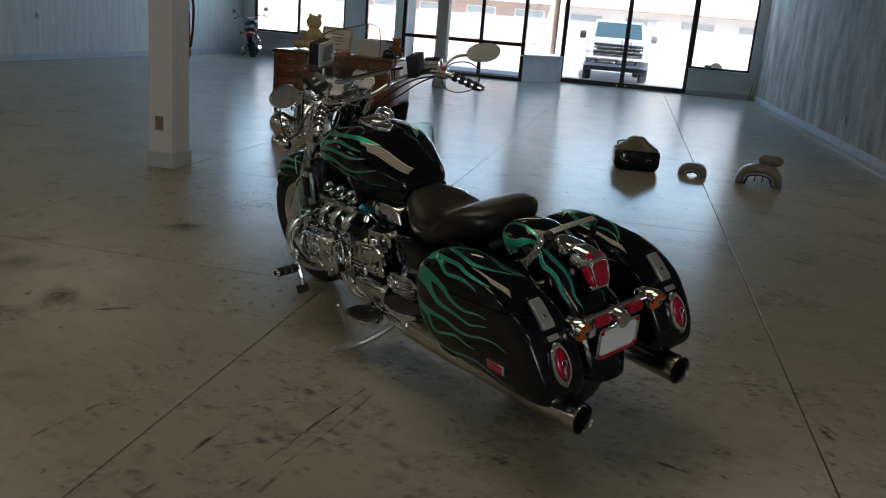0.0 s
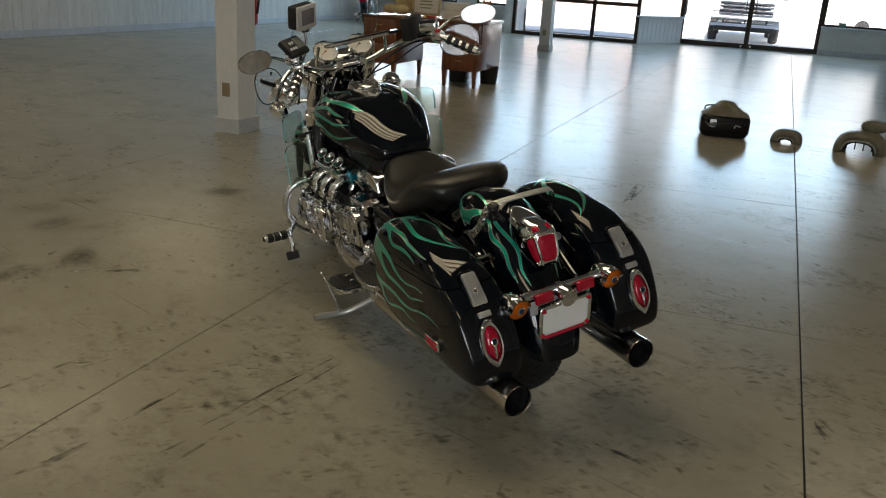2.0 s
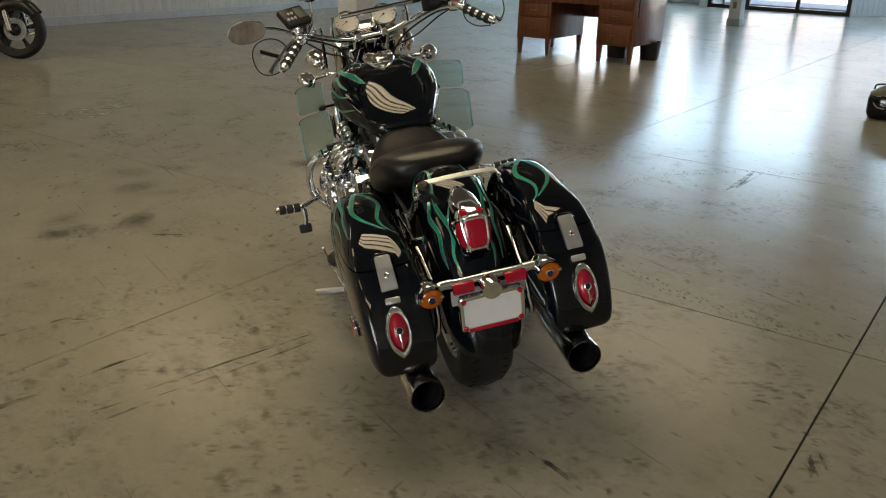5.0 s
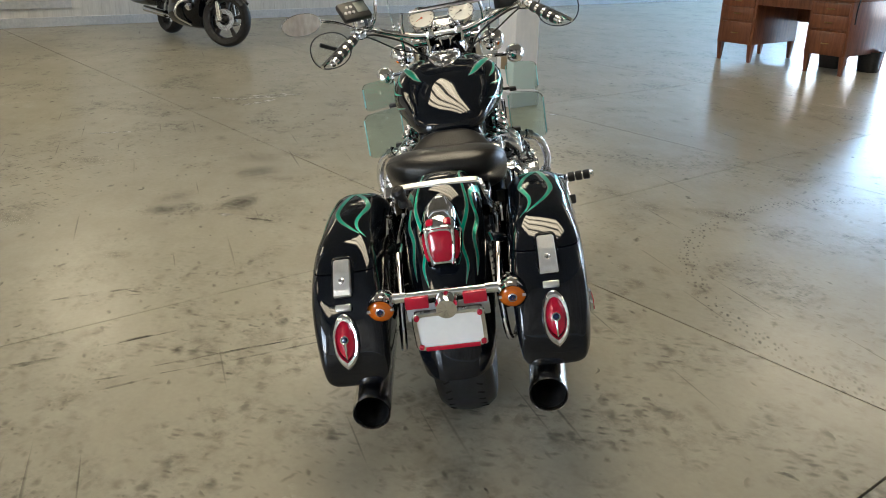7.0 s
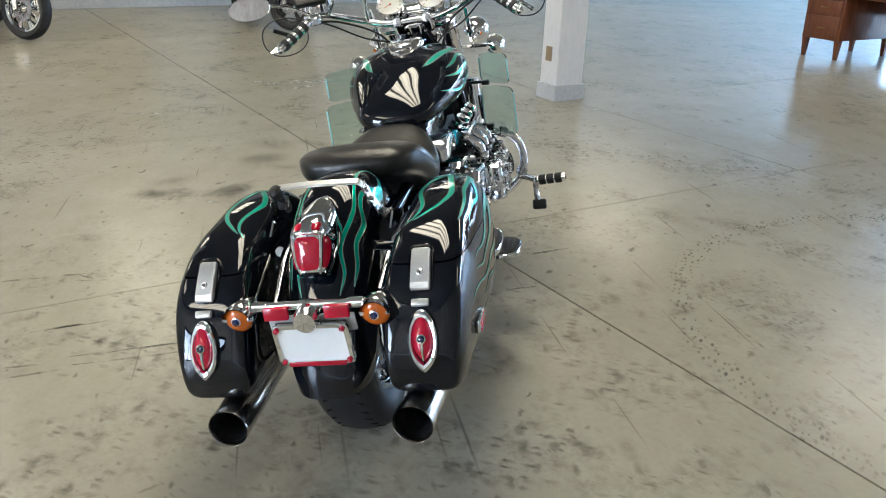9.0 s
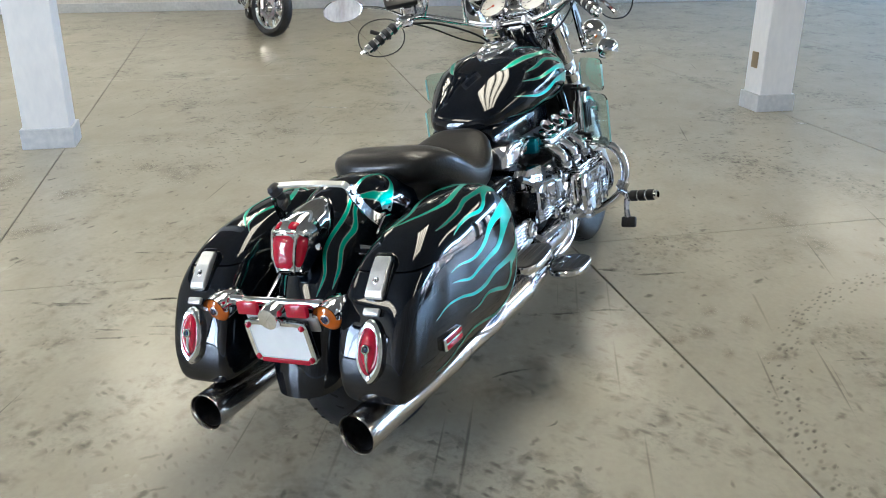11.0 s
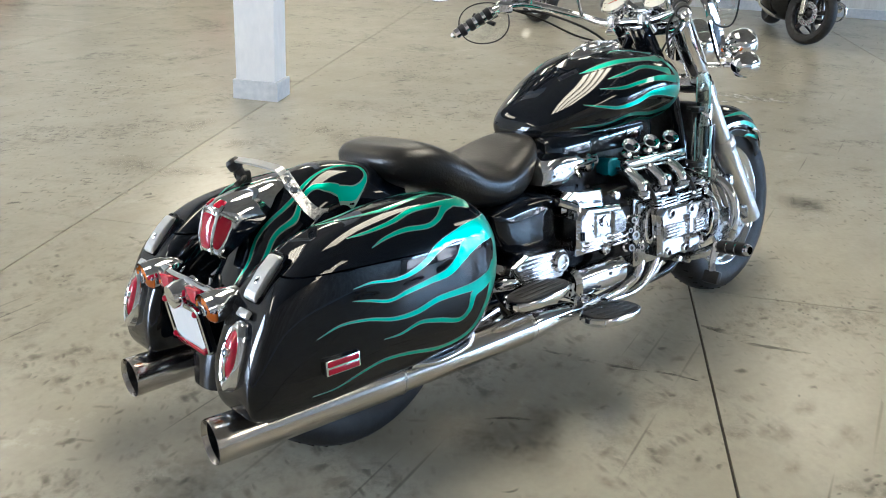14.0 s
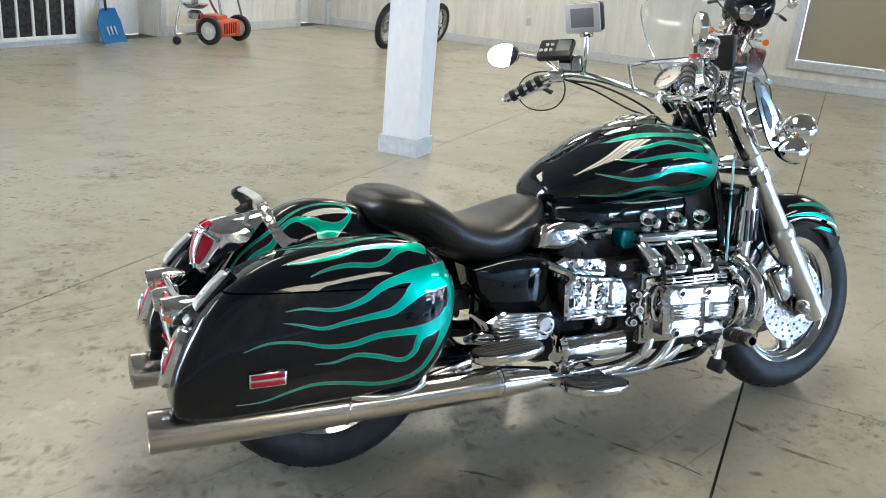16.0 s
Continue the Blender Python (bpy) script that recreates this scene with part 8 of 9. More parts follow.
    if dress == "bagger":
        b = hull([(1.12, 0.12, 0.95, 1.12), (1.2, 0.24, 0.9, 1.28), (1.32, 0.27, 0.88, 1.32), (1.42, 0.2, 0.92, 1.22), (1.47, 0.1, 0.98, 1.12)], 3.0)
        part("batwing_fairing", b, BLACK, r, "black handlebar fairing")
        for y, rr2, z in ((0, 0.085, 1.04), (-0.19, 0.05, 0.86), (0.19, 0.05, 0.86)):
            b = mesh()
            lathe(b, [(0.001, -0.08), (rr2 * 0.8, -0.06), (rr2, 0), (rr2 * 0.9, 0.012), (0.001, 0.02)], axis((1.47 if y == 0 else 1.43, y, z), (1, 0, 0)), 26, False)
            part("headlight", b, CHROME, r)
        for s in (-1, 1):
            b = mesh()
            tube(b, [(1.36, s * 0.12, 0.78), (1.38, s * 0.28, 0.78)], 0.012)
            part("lamp_bar", b, CHROME, r)
            b = mesh()
            lathe(b, [(0.001, -0.05), (0.035, -0.02), (0.036, 0.01), (0.001, 0.02)], axis((1.4, s * 0.3, 0.78), (1, 0, 0)), 18, False)
            part("turn_signal", b, AMBER, r, "amber turn signal")
            b = hull([(-0.42, 0.08, 0.35, 0.55), (-0.35, 0.11, 0.32, 0.62), (0.1, 0.11, 0.32, 0.62), (0.18, 0.08, 0.36, 0.58)], 4)
            bmesh.ops.translate(b, vec=(0, s * 0.3, 0), verts=b.verts)
            part("saddlebag", b, paint, r)
    if dress == "tourer":
        b = hull([(0.95, 0.15, 0.45, 1.0), (1.1, 0.3, 0.42, 1.08), (1.3, 0.36, 0.5, 1.12), (1.48, 0.28, 0.62, 1.05), (1.62, 0.12, 0.76, 0.95)], 3.2)
        part("fairing", b, paint, r, "dark full fairing")
        b = hull([(0.55, 0.2, 0.2, 0.6), (0.68, 0.36, 0.16, 0.74), (0.95, 0.42, 0.15, 0.86), (1.15, 0.4, 0.18, 0.9), (1.27, 0.26, 0.3, 0.8)], 3.4)
        part("lower_cowl", b, BLACK, r, "black lower cowl")
        for s in (-1, 1):
            b = mesh()
            tube(b, [(1.2, s * 0.2, 0.5), (1.22, s * 0.44, 0.46), (1.2, s * 0.47, 0.3), (1.18, s * 0.25, 0.2)], 0.017, 20)
            part("engine_guard", b, CHROME, r)
            b = mesh()
            box(b, (0.98, s * 0.45, 1.12), (0.14, 0.12, 0.1), 0.03)
            part("fairing_mirror", b, BLACK, r)
        b = mesh()
        skin(b, [[V(1.5 - 0.35 * u - 0.7 * y * y, y, 0.98 + 0.42 * u), ] for u in (0,) for y in (0,)] and [[V(1.5 - 0.35 * u - 0.7 * y * y + d, y, 0.98 + 0.42 * u) for y, d in [(-0.24, 0), (-0.12, 0), (0, 0), (0.12, 0), (0.24, 0), (0.24, -0.006), (0.12, -0.006), (0, -0.006), (-0.12, -0.006), (-0.24, -0.006)]] for u in (0, 0.33, 0.66, 1)])
        part("windscreen", b, GLASS_CLEAR, r)
        b = mesh()
        box(b, (1.63, 0, 0.86), (0.04, 0.28, 0.09), 0.02)
        part("headlight", b, LIGHT_GREY, r)
        for s in (-1, 1):
            b = mesh()
            lathe(b, [(0.001, -0.05), (0.04, -0.02), (0.045, 0.01), (0.001, 0.02)], axis((1.3, s * 0.36, 0.42), (1, 0, 0)), 20, False)
            part("fog_lamp", b, CHROME, r)
            b = hull([(-0.5, 0.08, 0.4, 0.6), (-0.42, 0.12, 0.34, 0.68), (0.1, 0.12, 0.34, 0.7), (0.2, 0.08, 0.4, 0.64)], 4)
            bmesh.ops.translate(b, vec=(0, s * 0.31, 0), verts=b.verts)
            part("saddlebag", b, paint, r)
        b = hull([(-0.6, 0.1, 0.8, 0.95), (-0.55, 0.24, 0.74, 1.08), (-0.2, 0.26, 0.72, 1.12), (-0.1, 0.2, 0.76, 1.06)], 4)
        part("top_trunk", b, paint, r)
    if dress == "cruiser":
        b = mesh()
        lathe(b, [(0.001, -0.1), (0.07, -0.06), (0.09, 0), (0.08, 0.012), (0.001, 0.02)], axis((1.38, 0, 0.92), (1, 0, 0)), 26, False)
        part("headlight", b, CHROME, r)
        b = mesh()
        box(b, (-0.37, 0, 0.62), (0.05, 0.2, 0.06), 0.012)
        part("tail_light", b, RED_LENS, r, "red tail light")
        for s in (-1, 1):
            b = mesh()
            tube(b, [(-0.3, s * 0.08, 0.68), (-0.33, s * 0.2, 0.68)], 0.008)
            lathe(b, [(0.001, -0.03), (0.028, -0.01), (0.03, 0.01), (0.001, 0.02)], axis((-0.35, s * 0.22, 0.68), (-1, 0, 0)), 16, False)
            part("turn_signal", b, AMBER, r)
    return r


def heading(x, y, deg, lean=-8, wb=1.62):
    """Pose with the front contact at x, y."""
    h = radians(deg)
    return Matrix.Translation((x - wb * math.cos(h), y - wb * math.sin(h), 0.012)) @ Matrix.Rotation(h, 4, "Z") @ Matrix.Rotation(radians(lean), 4, "X")


MAROON = mat("maroon_paint", (0.10, 0.008, 0.012), 0.25, 0.3, 1.0)
DARKGREY = mat("dark_grey_paint", (0.03, 0.032, 0.035), 0.25, 0.4, 1.0)
road_bike(heading(-8.41, 6.02, 2), "dark grey full-dress touring motorcycle on its side stand", DARKGREY, DARKMETAL, 5, "tourer")
road_bike(heading(-8.49, 3.04, 6), "maroon touring motorcycle with a black fairing and light wheels", MAROON, CHROME, 9, "bagger")
road_bike(heading(-10.7, 23.35, 112), "black cruiser motorcycle with a red tail light near the window", BLACK, CHROME, 9, "cruiser")

PINK = mat("pink_plastic", (0.62, 0.06, 0.24), 0.35)
dirt = root("dirt_bike", heading(-9.2, -1.66, -4, -10, 1.35), "slim off-road motorcycle with pink plastics and wire wheels", "motorcycle", "motorcycles along the wall")
simple_wheel(dirt, 1.35, 0.34, 0.085, CHROME_WORN, 28, "front_wheel", True)
simple_wheel(dirt, 0, 0.32, 0.11, CHROME_WORN, 28, "rear_wheel", True)
for s in (-1, 1):
    b = mesh()
    tube(b, [(1.37, s * 0.09, 0.32), (1.24, s * 0.09, 0.62)], 0.028, seg=12)
    tube(b, [(1.24, s * 0.09, 0.62), (1.03, s * 0.09, 1.02)], 0.021, seg=12)
    part("fork_leg", b, LIGHT_GREY, dirt)
    b = hull([(0.7, 0.02, 0.6, 0.85), (0.85, 0.03, 0.5, 0.92), (1.02, 0.02, 0.6, 0.88)], 3)
    bmesh.ops.translate(b, vec=(0, s * 0.17, 0), verts=b.verts)
    part("shroud", b, PINK, dirt, "pink side shroud")
b = fender("mx", (1.35, 0.34), [(1.05, 0.86, 0.9), (1.3, 0.84, 1), (1.55, 0.8, 0.9), (1.72, 0.74, 0.6)], 0.07, 0.03)
part("front_fender", b, PINK, dirt)
b = hull([(-0.3, 0.05, 0.88, 0.92), (0, 0.1, 0.84, 0.9), (0.4, 0.11, 0.82, 0.88), (0.75, 0.12, 0.78, 0.9), (0.9, 0.08, 0.85, 0.92)])
part("seat", b, VINYL, dirt)
b = mesh()
box(b, (0.62, 0, 0.42), (0.36, 0.24, 0.34), 0.05)
part("engine", b, DARKMETAL, dirt)
b = mesh()
tube(b, [(1.08, 0, 0.9), (0.9, 0, 0.45), (0.6, 0, 0.22), (0.35, 0, 0.3), (0.3, 0, 0.75), (1.05, 0, 0.86)], 0.022, 30)
tube(b, [(0.35, 0.08, 0.38), (0, 0.08, 0.32)], 0.022)
part("chassis", b, LIGHT_GREY, dirt)
b = mesh()
tube(b, [(0.86, -0.38, 1.12), (1.0, -0.15, 1.1), (1.0, 0.15, 1.1), (0.86, 0.38, 1.12)], 0.012, 14)
part("handlebar", b, PLASTIC, dirt)
b = mesh()
tube(b, [(0.4, 0.1, 0.35), (0.45, 0.26, 0.15), (0.48, 0.36, 0.012)], 0.012)
part("side_stand", b, LIGHT_GREY, dirt)

# ---- outside ----
ASPH = grained(mat("sunlit_pavement", (0.6, 0.59, 0.57), 0.9), (0.56, 0.55, 0.53), (0.64, 0.63, 0.61), 0.8)
b = mesh()
box(b, (0, 60, -0.2), (700, 71, 0.2))
box(b, (0, -152, -0.22), (700, 354, 0.2))
plain("ground", b, ASPH, "pale sunlit pavement and road outside", "ground")
FACADE = grained(mat("white_facade", (0.82, 0.81, 0.79), 0.85), (0.79, 0.78, 0.76), (0.84, 0.83, 0.81), 0.6)
BRICKY = grained(mat("red_brown_facade", (0.5, 0.38, 0.34), 0.85), (0.46, 0.34, 0.3), (0.54, 0.42, 0.38), 0.9)
# the bright sky mirrored in far panes is put into this pale colour
FGLASS = mat("sky_pale_far_glass", (0.42, 0.46, 0.5), 0.1)


def shop(x0, x1, y, h, material, label, cols):
    r = root("shop_building", pose((x0 + x1) / 2, y, -0.12), label, "building", "shops across the street")
    w = x1 - x0
    b = mesh()
    box(b, (0, 4, h / 2), (w, 8, h), 0.03)
    part("wall", b, material, r, "", False)
    b = mesh()
    box(b, (0, 3.9, h + 0.12), (w + 0.3, 8.3, 0.25), 0.05)
    part("roof", b, BASEB, r)
    for k in range(cols):
        cx = -w / 2 + w * (k + 0.5) / cols
        for z, hh in ((1.6, 1.9), (4.6, 1.4)):
            if z + hh / 2 > h:
                continue
            b = mesh()
            box(b, (cx, -0.02, z), (w / cols * 0.62, 0.08, hh), 0.01)
            wi = part("window", b, WALL_WHITE, r)
            b = mesh()
            box(b, (cx, -0.065, z), (w / cols * 0.56, 0.02, hh - 0.12))
            part("pane", b, FGLASS, wi)
    b = mesh()
    box(b, (0, -0.5, 2.95), (w * 0.96, 1.0, 0.12), 0.03)
    part("awning", b, BRICKY if material is FACADE else FACADE, r)


shop(-34, -17, 52, 6.4, FACADE, "white two-storey shop with a brown awning", 5)
shop(-16.7, -5, 52, 5.6, BRICKY, "red-brown shop front with a white awning", 4)
shop(-4.7, 8, 52, 6.2, FACADE, "white shop front with pale grey windows", 4)
shop(8.3, 24, 52, 5.4, FACADE, "pale low shop front with a brown awning", 5)

truck = root("pickup_truck", pose(-0.58, 29.0, -0.12, 0, 0, 3) @ Matrix.Scale(1.06, 4), "silver pickup truck with a chrome grille parked outside", "pickup truck")
SILVER = mat("silver_paint", (0.72, 0.76, 0.8), 0.3, 0.25, 1.0)
b = mesh()
rings = []
for y, w, z0, z1 in ((-0.05, 0.86, 0.6, 1.05), (0.0, 0.95, 0.5, 1.12), (0.2, 1.0, 0.48, 1.2), (1.35, 1.02, 0.48, 1.28), (1.5, 1.02, 0.48, 1.3), (5.6, 1.02, 0.5, 1.3), (5.7, 0.98, 0.55, 1.25)):
    rings.append([V(x * w, y, (z0 + z1) / 2 + z * (z1 - z0) / 2) for x, z in oval(0, 0, 1, 1, 28, 6)])
skin(b, rings)
part("body", b, SILVER, truck)
b = mesh()
rings = []
for y, w, z1 in ((1.15, 0.88, 1.3), (1.9, 0.82, 1.84), (2.2, 0.8, 1.9), (3.3, 0.8, 1.9), (3.7, 0.84, 1.5), (3.8, 0.85, 1.3)):
    rings.append([V(-w, y, 1.2), V(w, y, 1.2), V(w * 0.94, y, z1), V(-w * 0.94, y, z1)])
skin(b, rings)
part("cab", b, SILVER, truck)
b = mesh()
skin(b, [[V(-0.76, 1.22, 1.33), V(0.76, 1.22, 1.33), V(0.7, 1.86, 1.8), V(-0.7, 1.86, 1.8)], [V(-0.76, 1.19, 1.35), V(0.76, 1.19, 1.35), V(0.7, 1.83, 1.82), V(-0.7, 1.83, 1.82)]])
part("windscreen", b, mat("blue_tint_glass", (0.05, 0.1, 0.13), 0.08), truck, "blue-tinted windscreen")
for z, h in ((0.83, 0.05), (0.94, 0.05), (1.05, 0.05), (1.15, 0.06)):
    b = mesh()
    box(b, (0, -0.08, z), (1.5, 0.06, h), 0.012)
    part("grille_bar", b, CHROME, truck)
b = mesh()
box(b, (0, -0.05, 0.98), (1.5, 0.05, 0.38), 0.01)
part("grille", b, DARKMETAL, truck)
b = mesh()
box(b, (0, -0.12, 0.6), (1.95, 0.2, 0.26), 0.05)
part("bumper", b, CHROME, truck)
b = mesh()
box(b, (0, -0.1, 0.42), (1.7, 0.14, 0.14), 0.03)
part("valance", b, PLASTIC, truck)
for s in (-1, 1):
    b = mesh()
    box(b, (s * 0.8, -0.03, 1.0), (0.32, 0.1, 0.22), 0.03)
    part("headlight", b, LIGHT_GREY, truck)
    b = mesh()
    box(b, (s * 1.13, 1.35, 1.38), (0.2, 0.1, 0.24), 0.03)
    part("door_mirror", b, PLASTIC, truck)
    for y in (0.95, 4.5):
        b = mesh()
        lathe(b, [(0.001, -0.12), (0.2, -0.12), (0.34, -0.13), (0.39, -0.08), (0.39, 0.08), (0.34, 0.13), (0.2, 0.12), (0.001, 0.12)], pose(s * 0.88, y, 0.39) @ Matrix.Rotation(radians(90), 4, "Y"), 30, False)
        part("wheel", b, RUBBER, truck)
car = root("parked_car", pose(5.2, 44, -0.12, 0, 0, 90), "white sedan parked along the far kerb", "car")
b = mesh()
skin(b, [[V(x * 0.88, y, z) for x, z in [(-1, z0), (1, z0), (1, z1), (-1, z1)]] for y, z0, z1 in ((-2.3, 0.35, 0.7), (-2.1, 0.25, 0.85), (2.1, 0.25, 0.9), (2.3, 0.35, 0.75))])
part("body", b, WALL_WHITE, car)
b = mesh()
skin(b, [[V(-0.8, y, 0.85), V(0.8, y, 0.85), V(0.68, y, z), V(-0.68, y, z)] for y, z in ((-1.3, 0.9), (-0.7, 1.4), (0.7, 1.42), (1.5, 0.92))])
part("cabin", b, FGLASS, car)
for s in (-1, 1):
    for y in (-1.4, 1.4):
        b = mesh()
        lathe(b, [(0.001, -0.1), (0.3, -0.1), (0.32, 0.0), (0.3, 0.1), (0.001, 0.1)], pose(s * 0.82, y, 0.32) @ Matrix.Rotation(radians(90), 4, "Y"), 24, False)
        part("wheel", b, RUBBER, car)
b = mesh()
box(b, (0, 48, -0.06), (400, 5, 0.14), 0.02)
plain("pavement", b, FACADE, "raised concrete pavement across the street", "pavement")


floor_slabs()


# -- rubber drag marks on the slab --
SKID = mat("rubber_drag_mark", (0.07, 0.065, 0.058), 0.6)
nz = SKID.node_tree.nodes.new("ShaderNodeTexNoise")
nz.inputs["Scale"].default_value, nz.inputs["Detail"].default_value = 55.0, 6.0
mp_ = SKID.node_tree.nodes.new("ShaderNodeMapRange")
for i_, q_ in enumerate((0.4, 0.68, 0.0, 0.75)):
    mp_.inputs[1 + i_].default_value = q_
SKID.node_tree.links.new(nz.outputs["Fac"], mp_.inputs[0])
SKID.node_tree.links.new(mp_.outputs[0], bsdf(SKID).inputs["Alpha"])
MORE_MARKS = ((-0.81, 3.59, -0.76, 3.9, 0.02), (-0.76, 3.9, -0.74, 4.1, 0.012), (-1.14, 4.15, -1.1, 4.33, 0.035), (-1.05, 4.23, -1.03, 4.51, 0.02), (-0.36, 3.45, -0.39, 3.6, 0.012), (-0.05, 3.53, -0.09, 3.58, 0.008), (-1.23, 2.26, -1.21, 2.44, 0.01), (-0.92, 2.75, -0.86, 2.95, 0.012))
EDGE_MARKS = ((-2.25, 3.3, -2.12, 3.38, 0.012), (0.65, 3.52, 0.72, 3.54, 0.018), (0.73, 3.4, 0.79, 3.43, 0.018), (0.79, 3.28, 0.86, 3.31, 0.018), (0.89, 3.25, 0.93, 3.18, 0.015), (0.9, 3.31, 0.95, 3.2, 0.015), (0.92, 3.33, 0.96, 3.25, 0.012), (0.21, 2.79, 0.43, 2.71, 0.02), (-0.275, 6.11, -0.285, 6.73, 0.04), (-0.24, 6.2, -0.22, 6.68, 0.035))
skids = mesh()
for i_, (xa, ya, xb_, yb_, w_) in enumerate(((-0.995, 2.30, -0.86, 2.96, 0.012), (-0.93, 2.31, -0.815, 2.93, 0.012), (-0.965, 2.4, -0.9, 2.75, 0.006), (-1.02, 2.09, -0.97, 2.29, 0.012), (-0.945, 2.06, -0.915, 2.29, 0.014),
                                             (-1.76, 2.15, -1.68, 2.53, 0.022), (-1.70, 2.46, -1.585, 2.56, 0.016), (-1.64, 2.44, -1.56, 2.6, 0.01), (-1.24, 2.22, -1.21, 2.48, 0.018), (-1.30, 1.84, -1.24, 2.08, 0.03), (-2.28, 3.28, -2.13, 3.39, 0.025), (-0.215, 4.64, -0.195, 4.95, 0.014), *MORE_MARKS, *EDGE_MARKS)):
    a_, b_ = V(xa, ya, 0.0004 + 0.00004 * i_), V(xb_, yb_, 0.0004 + 0.00004 * i_)
    o_ = (b_ - a_).cross(V(0, 0, 1)).normalized()
    bow = 0.012 * math.sin(i_ * 2.3)
    rows_ = []
    for k_ in range(13):
        u_ = k_ / 12
        c_ = a_.lerp(b_, u_) + o_ * bow * math.sin(math.pi * u_)
        h_ = w_ * 0.5 * (math.sin(math.pi * (0.04 + 0.92 * u_)) ** 0.6) * (1 + 0.25 * math.sin(k_ * 2.9 + i_))
        rows_.append([c_ - o_ * h_, c_ + o_ * h_])
    skin(skids, rows_, False, False)
part("drag_mark", skids, SKID, floor, "dark rubber drag marks", False)


# -- pale scraped patches --
SCRAPE = SKID.copy()
SCRAPE.name = "pale_scrape"
bsdf(SCRAPE).inputs["Base Color"].default_value = (0.66, 0.64, 0.58, 1)
scrapes = mesh()
for i_, (xa, ya, xb_, yb_, w_) in enumerate(((-5.3, 4.7, -5.22, 5.3, 0.16), (-5.0, 4.6, -5.1, 4.95, 0.1), (-5.45, 4.5, -5.2, 4.75, 0.08), (-3.36, 6.62, -3.3, 6.7, 0.05), (-2.42, 3.2, -2.3, 3.26, 0.05), (-4.6, 3.2, -4.5, 3.5, 0.05))):
    a_, b_ = V(xa, ya, 0.0026 + 0.00005 * i_), V(xb_, yb_, 0.0026 + 0.00005 * i_)
    o_ = (b_ - a_).cross(V(0, 0, 1)).normalized()
    skin(scrapes, [[a_.lerp(b_, k_ / 14) + o_ * (w_ * 0.5 * q_ * math.sin(math.pi * (0.03 + 0.94 * k_ / 14)) ** 0.7 * (1 + 0.3 * math.sin(k_ * 2.1 + i_ + q_))) for q_ in (-1, 0, 1)] for k_ in range(15)], False, False)
part("scrape_mark", scrapes, SCRAPE, floor, "pale scraped marks", False)


# -- oil stains, soft at their edges --
OIL = mat("oil_stain", (0.1, 0.085, 0.065), 0.4)
nt_ = OIL.node_tree
tc_ = nt_.nodes.new("ShaderNodeTexCoord")
fl_ = nt_.nodes.new("ShaderNodeVectorMath")
fl_.operation = "MULTIPLY"
fl_.inputs[1].default_value = (1, 1, 0)
ds_ = nt_.nodes.new("ShaderNodeVectorMath")
ds_.operation = "DISTANCE"
ds_.inputs[1].default_value = (0.5, 0.5, 0)
nz_ = nt_.nodes.new("ShaderNodeTexNoise")
nz_.inputs["Scale"].default_value, nz_.inputs["Detail"].default_value, nz_.inputs["Roughness"].default_value = 26.0, 6.0, 0.65
mr_ = nt_.nodes.new("ShaderNodeMapRange")
mr_.interpolation_type = "SMOOTHSTEP"
for i_, q_ in enumerate((0.48, 0.02, 0.0, 1.0)):
    mr_.inputs[1 + i_].default_value = q_
mn_ = nt_.nodes.new("ShaderNodeMapRange")
for i_, q_ in enumerate((0.36, 0.68, 0.04, 0.42)):
    mn_.inputs[1 + i_].default_value = q_
mm_ = nt_.nodes.new("ShaderNodeMath")
mm_.operation = "MULTIPLY"
nt_.links.new(tc_.outputs["Generated"], fl_.inputs[0])
nt_.links.new(fl_.outputs[0], ds_.inputs[0])
nt_.links.new(ds_.outputs["Value"], mr_.inputs[0])
nt_.links.new(tc_.outputs["Object"], nz_.inputs["Vector"])
nt_.links.new(nz_.outputs["Fac"], mn_.inputs[0])
nt_.links.new(mr_.outputs[0], mm_.inputs[0])
nt_.links.new(mn_.outputs[0], mm_.inputs[1])
nt_.links.new(mm_.outputs[0], bsdf(OIL).inputs["Alpha"])
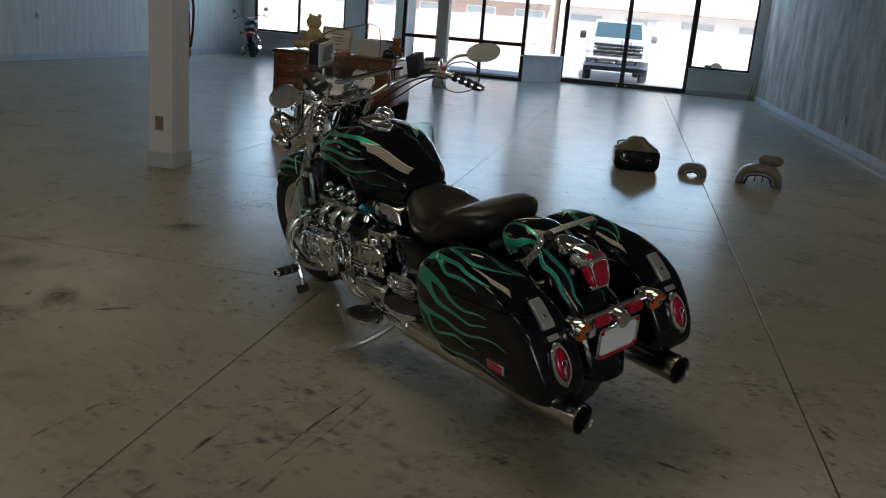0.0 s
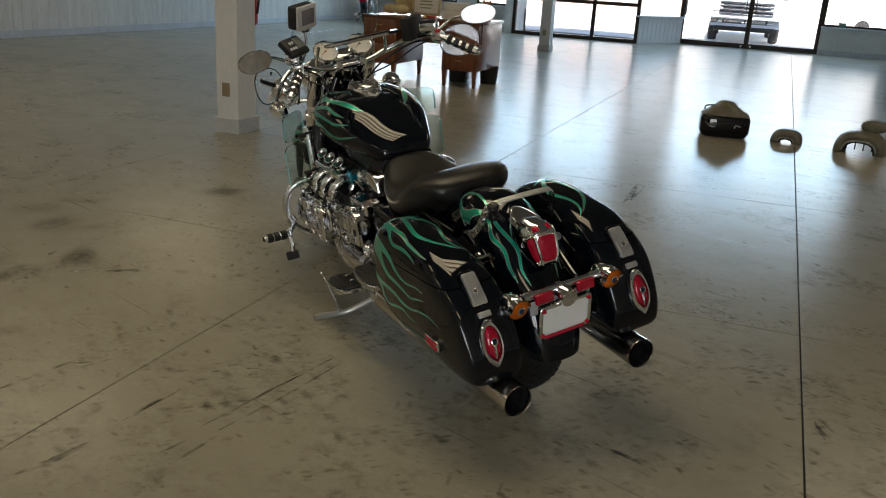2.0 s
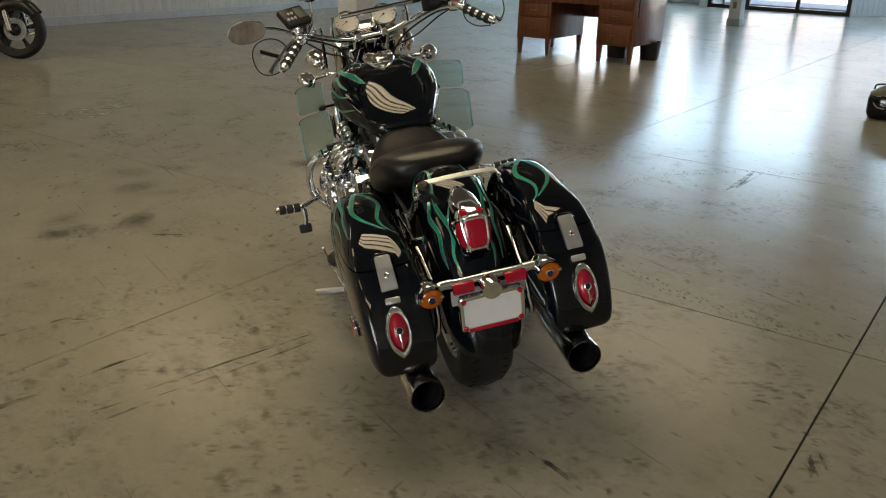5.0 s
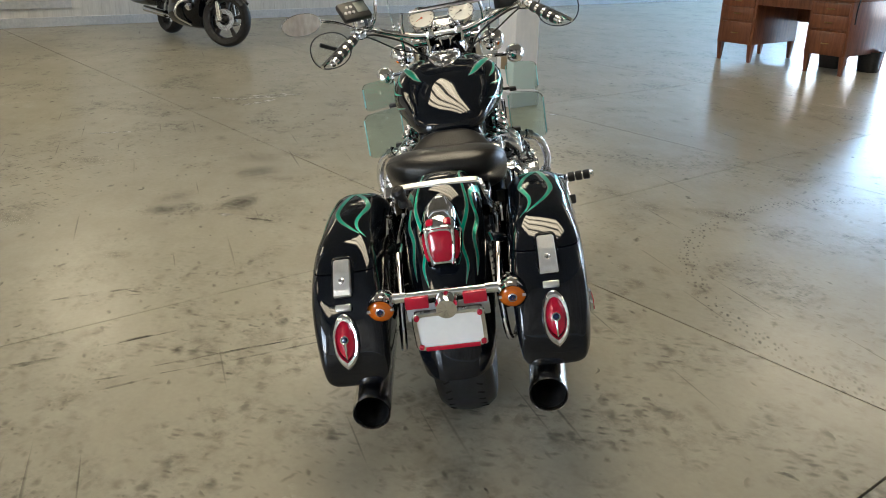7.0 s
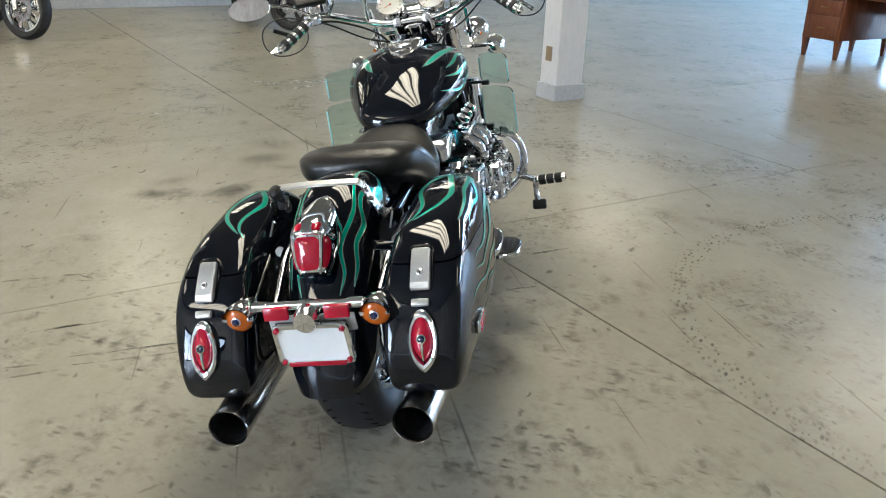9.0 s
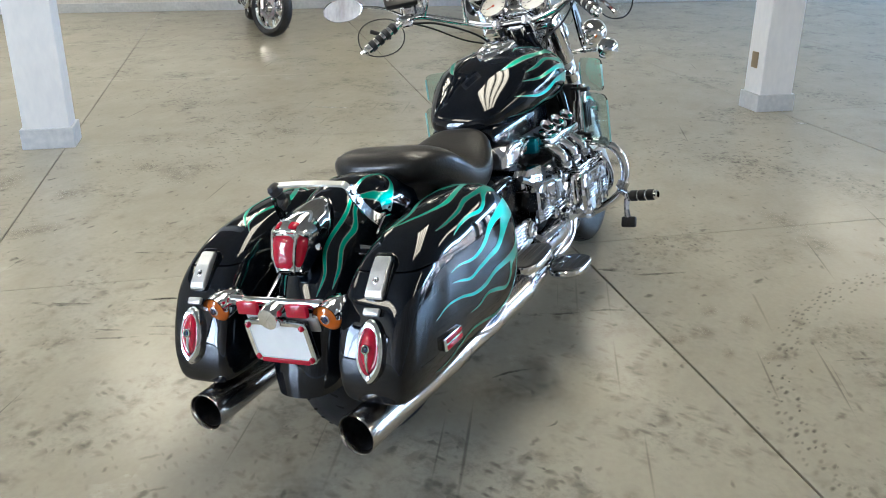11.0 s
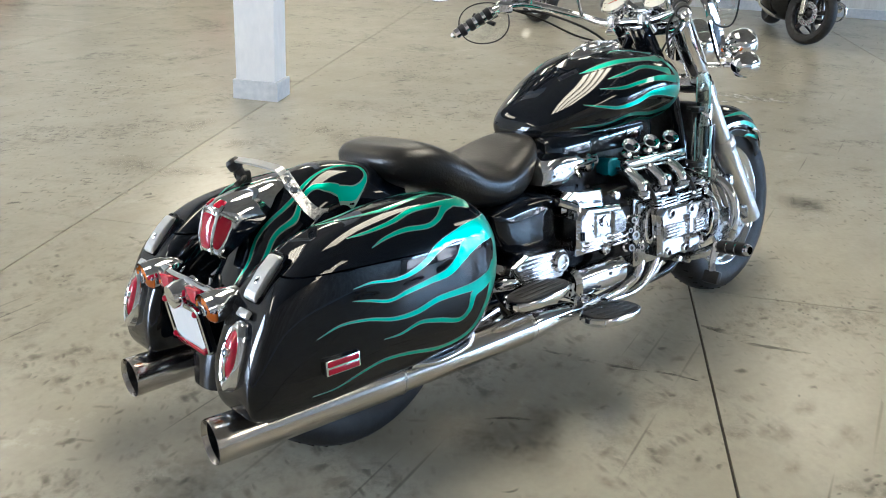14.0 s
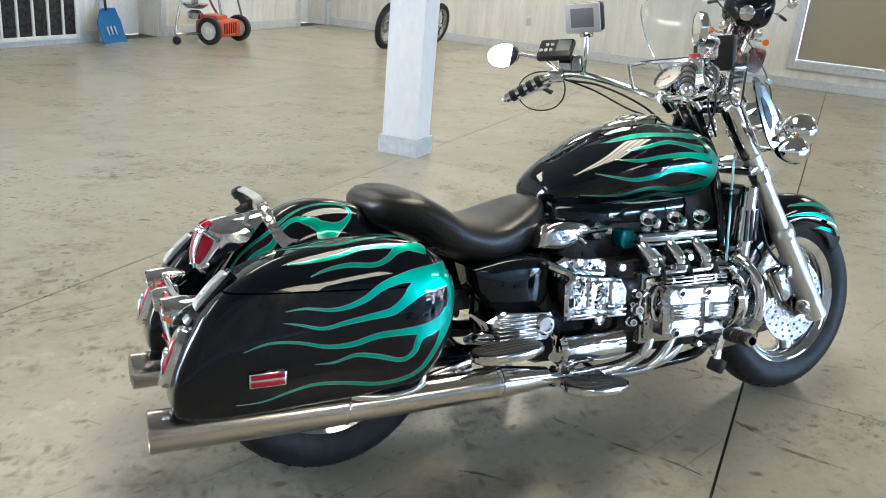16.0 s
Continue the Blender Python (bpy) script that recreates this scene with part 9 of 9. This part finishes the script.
SPOTS = ((-0.87, 2.28, 0.03), (-1.38, 2.71, 0.03), (-1.32, 2.53, 0.03), (-2.11, 2.57, 0.10), (-2.54, 3.36, 0.17), (-2.64, 2.95, 0.14), (-0.39, 3.63, 0.10), (-0.29, 3.63, 0.12), (-0.15, 3.81, 0.05), (-0.77, 3.89, 0.08), (-0.66, 4.41, 0.07), (-0.51, 4.31, 0.07), (-0.55, 4.51, 0.07), (-0.47, 4.18, 0.07), (-0.34, 4.31, 0.05), (-0.28, 4.44, 0.05), (-2.7, 4.88, 0.16), (-2.48, 3.39, 0.20), (-3, 3.74, 0.22), (-2.61, 3.13, 0.16), (-3.47, 5.34, 0.12), (-3.28, 4.17, 0.20))
rnd_ = random.Random(31)
for x_, y_, r_ in ((-2.98, 1.37, 0.2), (-3.14, 2.1, 0.13), (-2.18, 1.44, 0.22), (-2.15, 1.69, 0.16), (-2.72, 1.74, 0.12), (-2.92, 2.29, 0.18), (-3.86, 2.97, 0.16), (-2.69, 4.83, 0.2), (-3.38, 3.9, 0.24), (-2.52, 3.37, 0.17),
                   (-2.83, 3.13, 0.2), (-2.64, 2.99, 0.15), (-3.08, 3.73, 0.2), (-2.83, 3.8, 0.13), (-0.25, 3.5, 0.2), (0.15, 2.75, 0.2), (-0.85, 5.5, 0.2), (-1.5, 5.3, 0.2), (-1.17, 5.26, 0.16), (-1.03, 6.52, 0.12), (-2.7, 4.8, 0.22), (-4.26, 5.07, 0.12), *SPOTS):
    st_ = mesh()
    ring_ = []
    for k_ in range(20):
        a_ = 2 * math.pi * k_ / 20
        q_ = r_ * (1 + 0.18 * math.sin(2 * a_ + r_ * 40) + 0.1 * math.sin(3 * a_ + x_ * 9))
        ring_.append(st_.verts.new((q_ * math.cos(a_), q_ * 0.72 * math.sin(a_), 0)))
    st_.faces.new(ring_)
    ob_ = part("oil_stain", st_, OIL, floor, "", False)
    ob_.location = (x_, y_, 0.0018 + 0.00006 * len(bpy.data.objects) % 0.0008)
    ob_.rotation_euler = (0, 0, rnd_.uniform(0, 3.1))
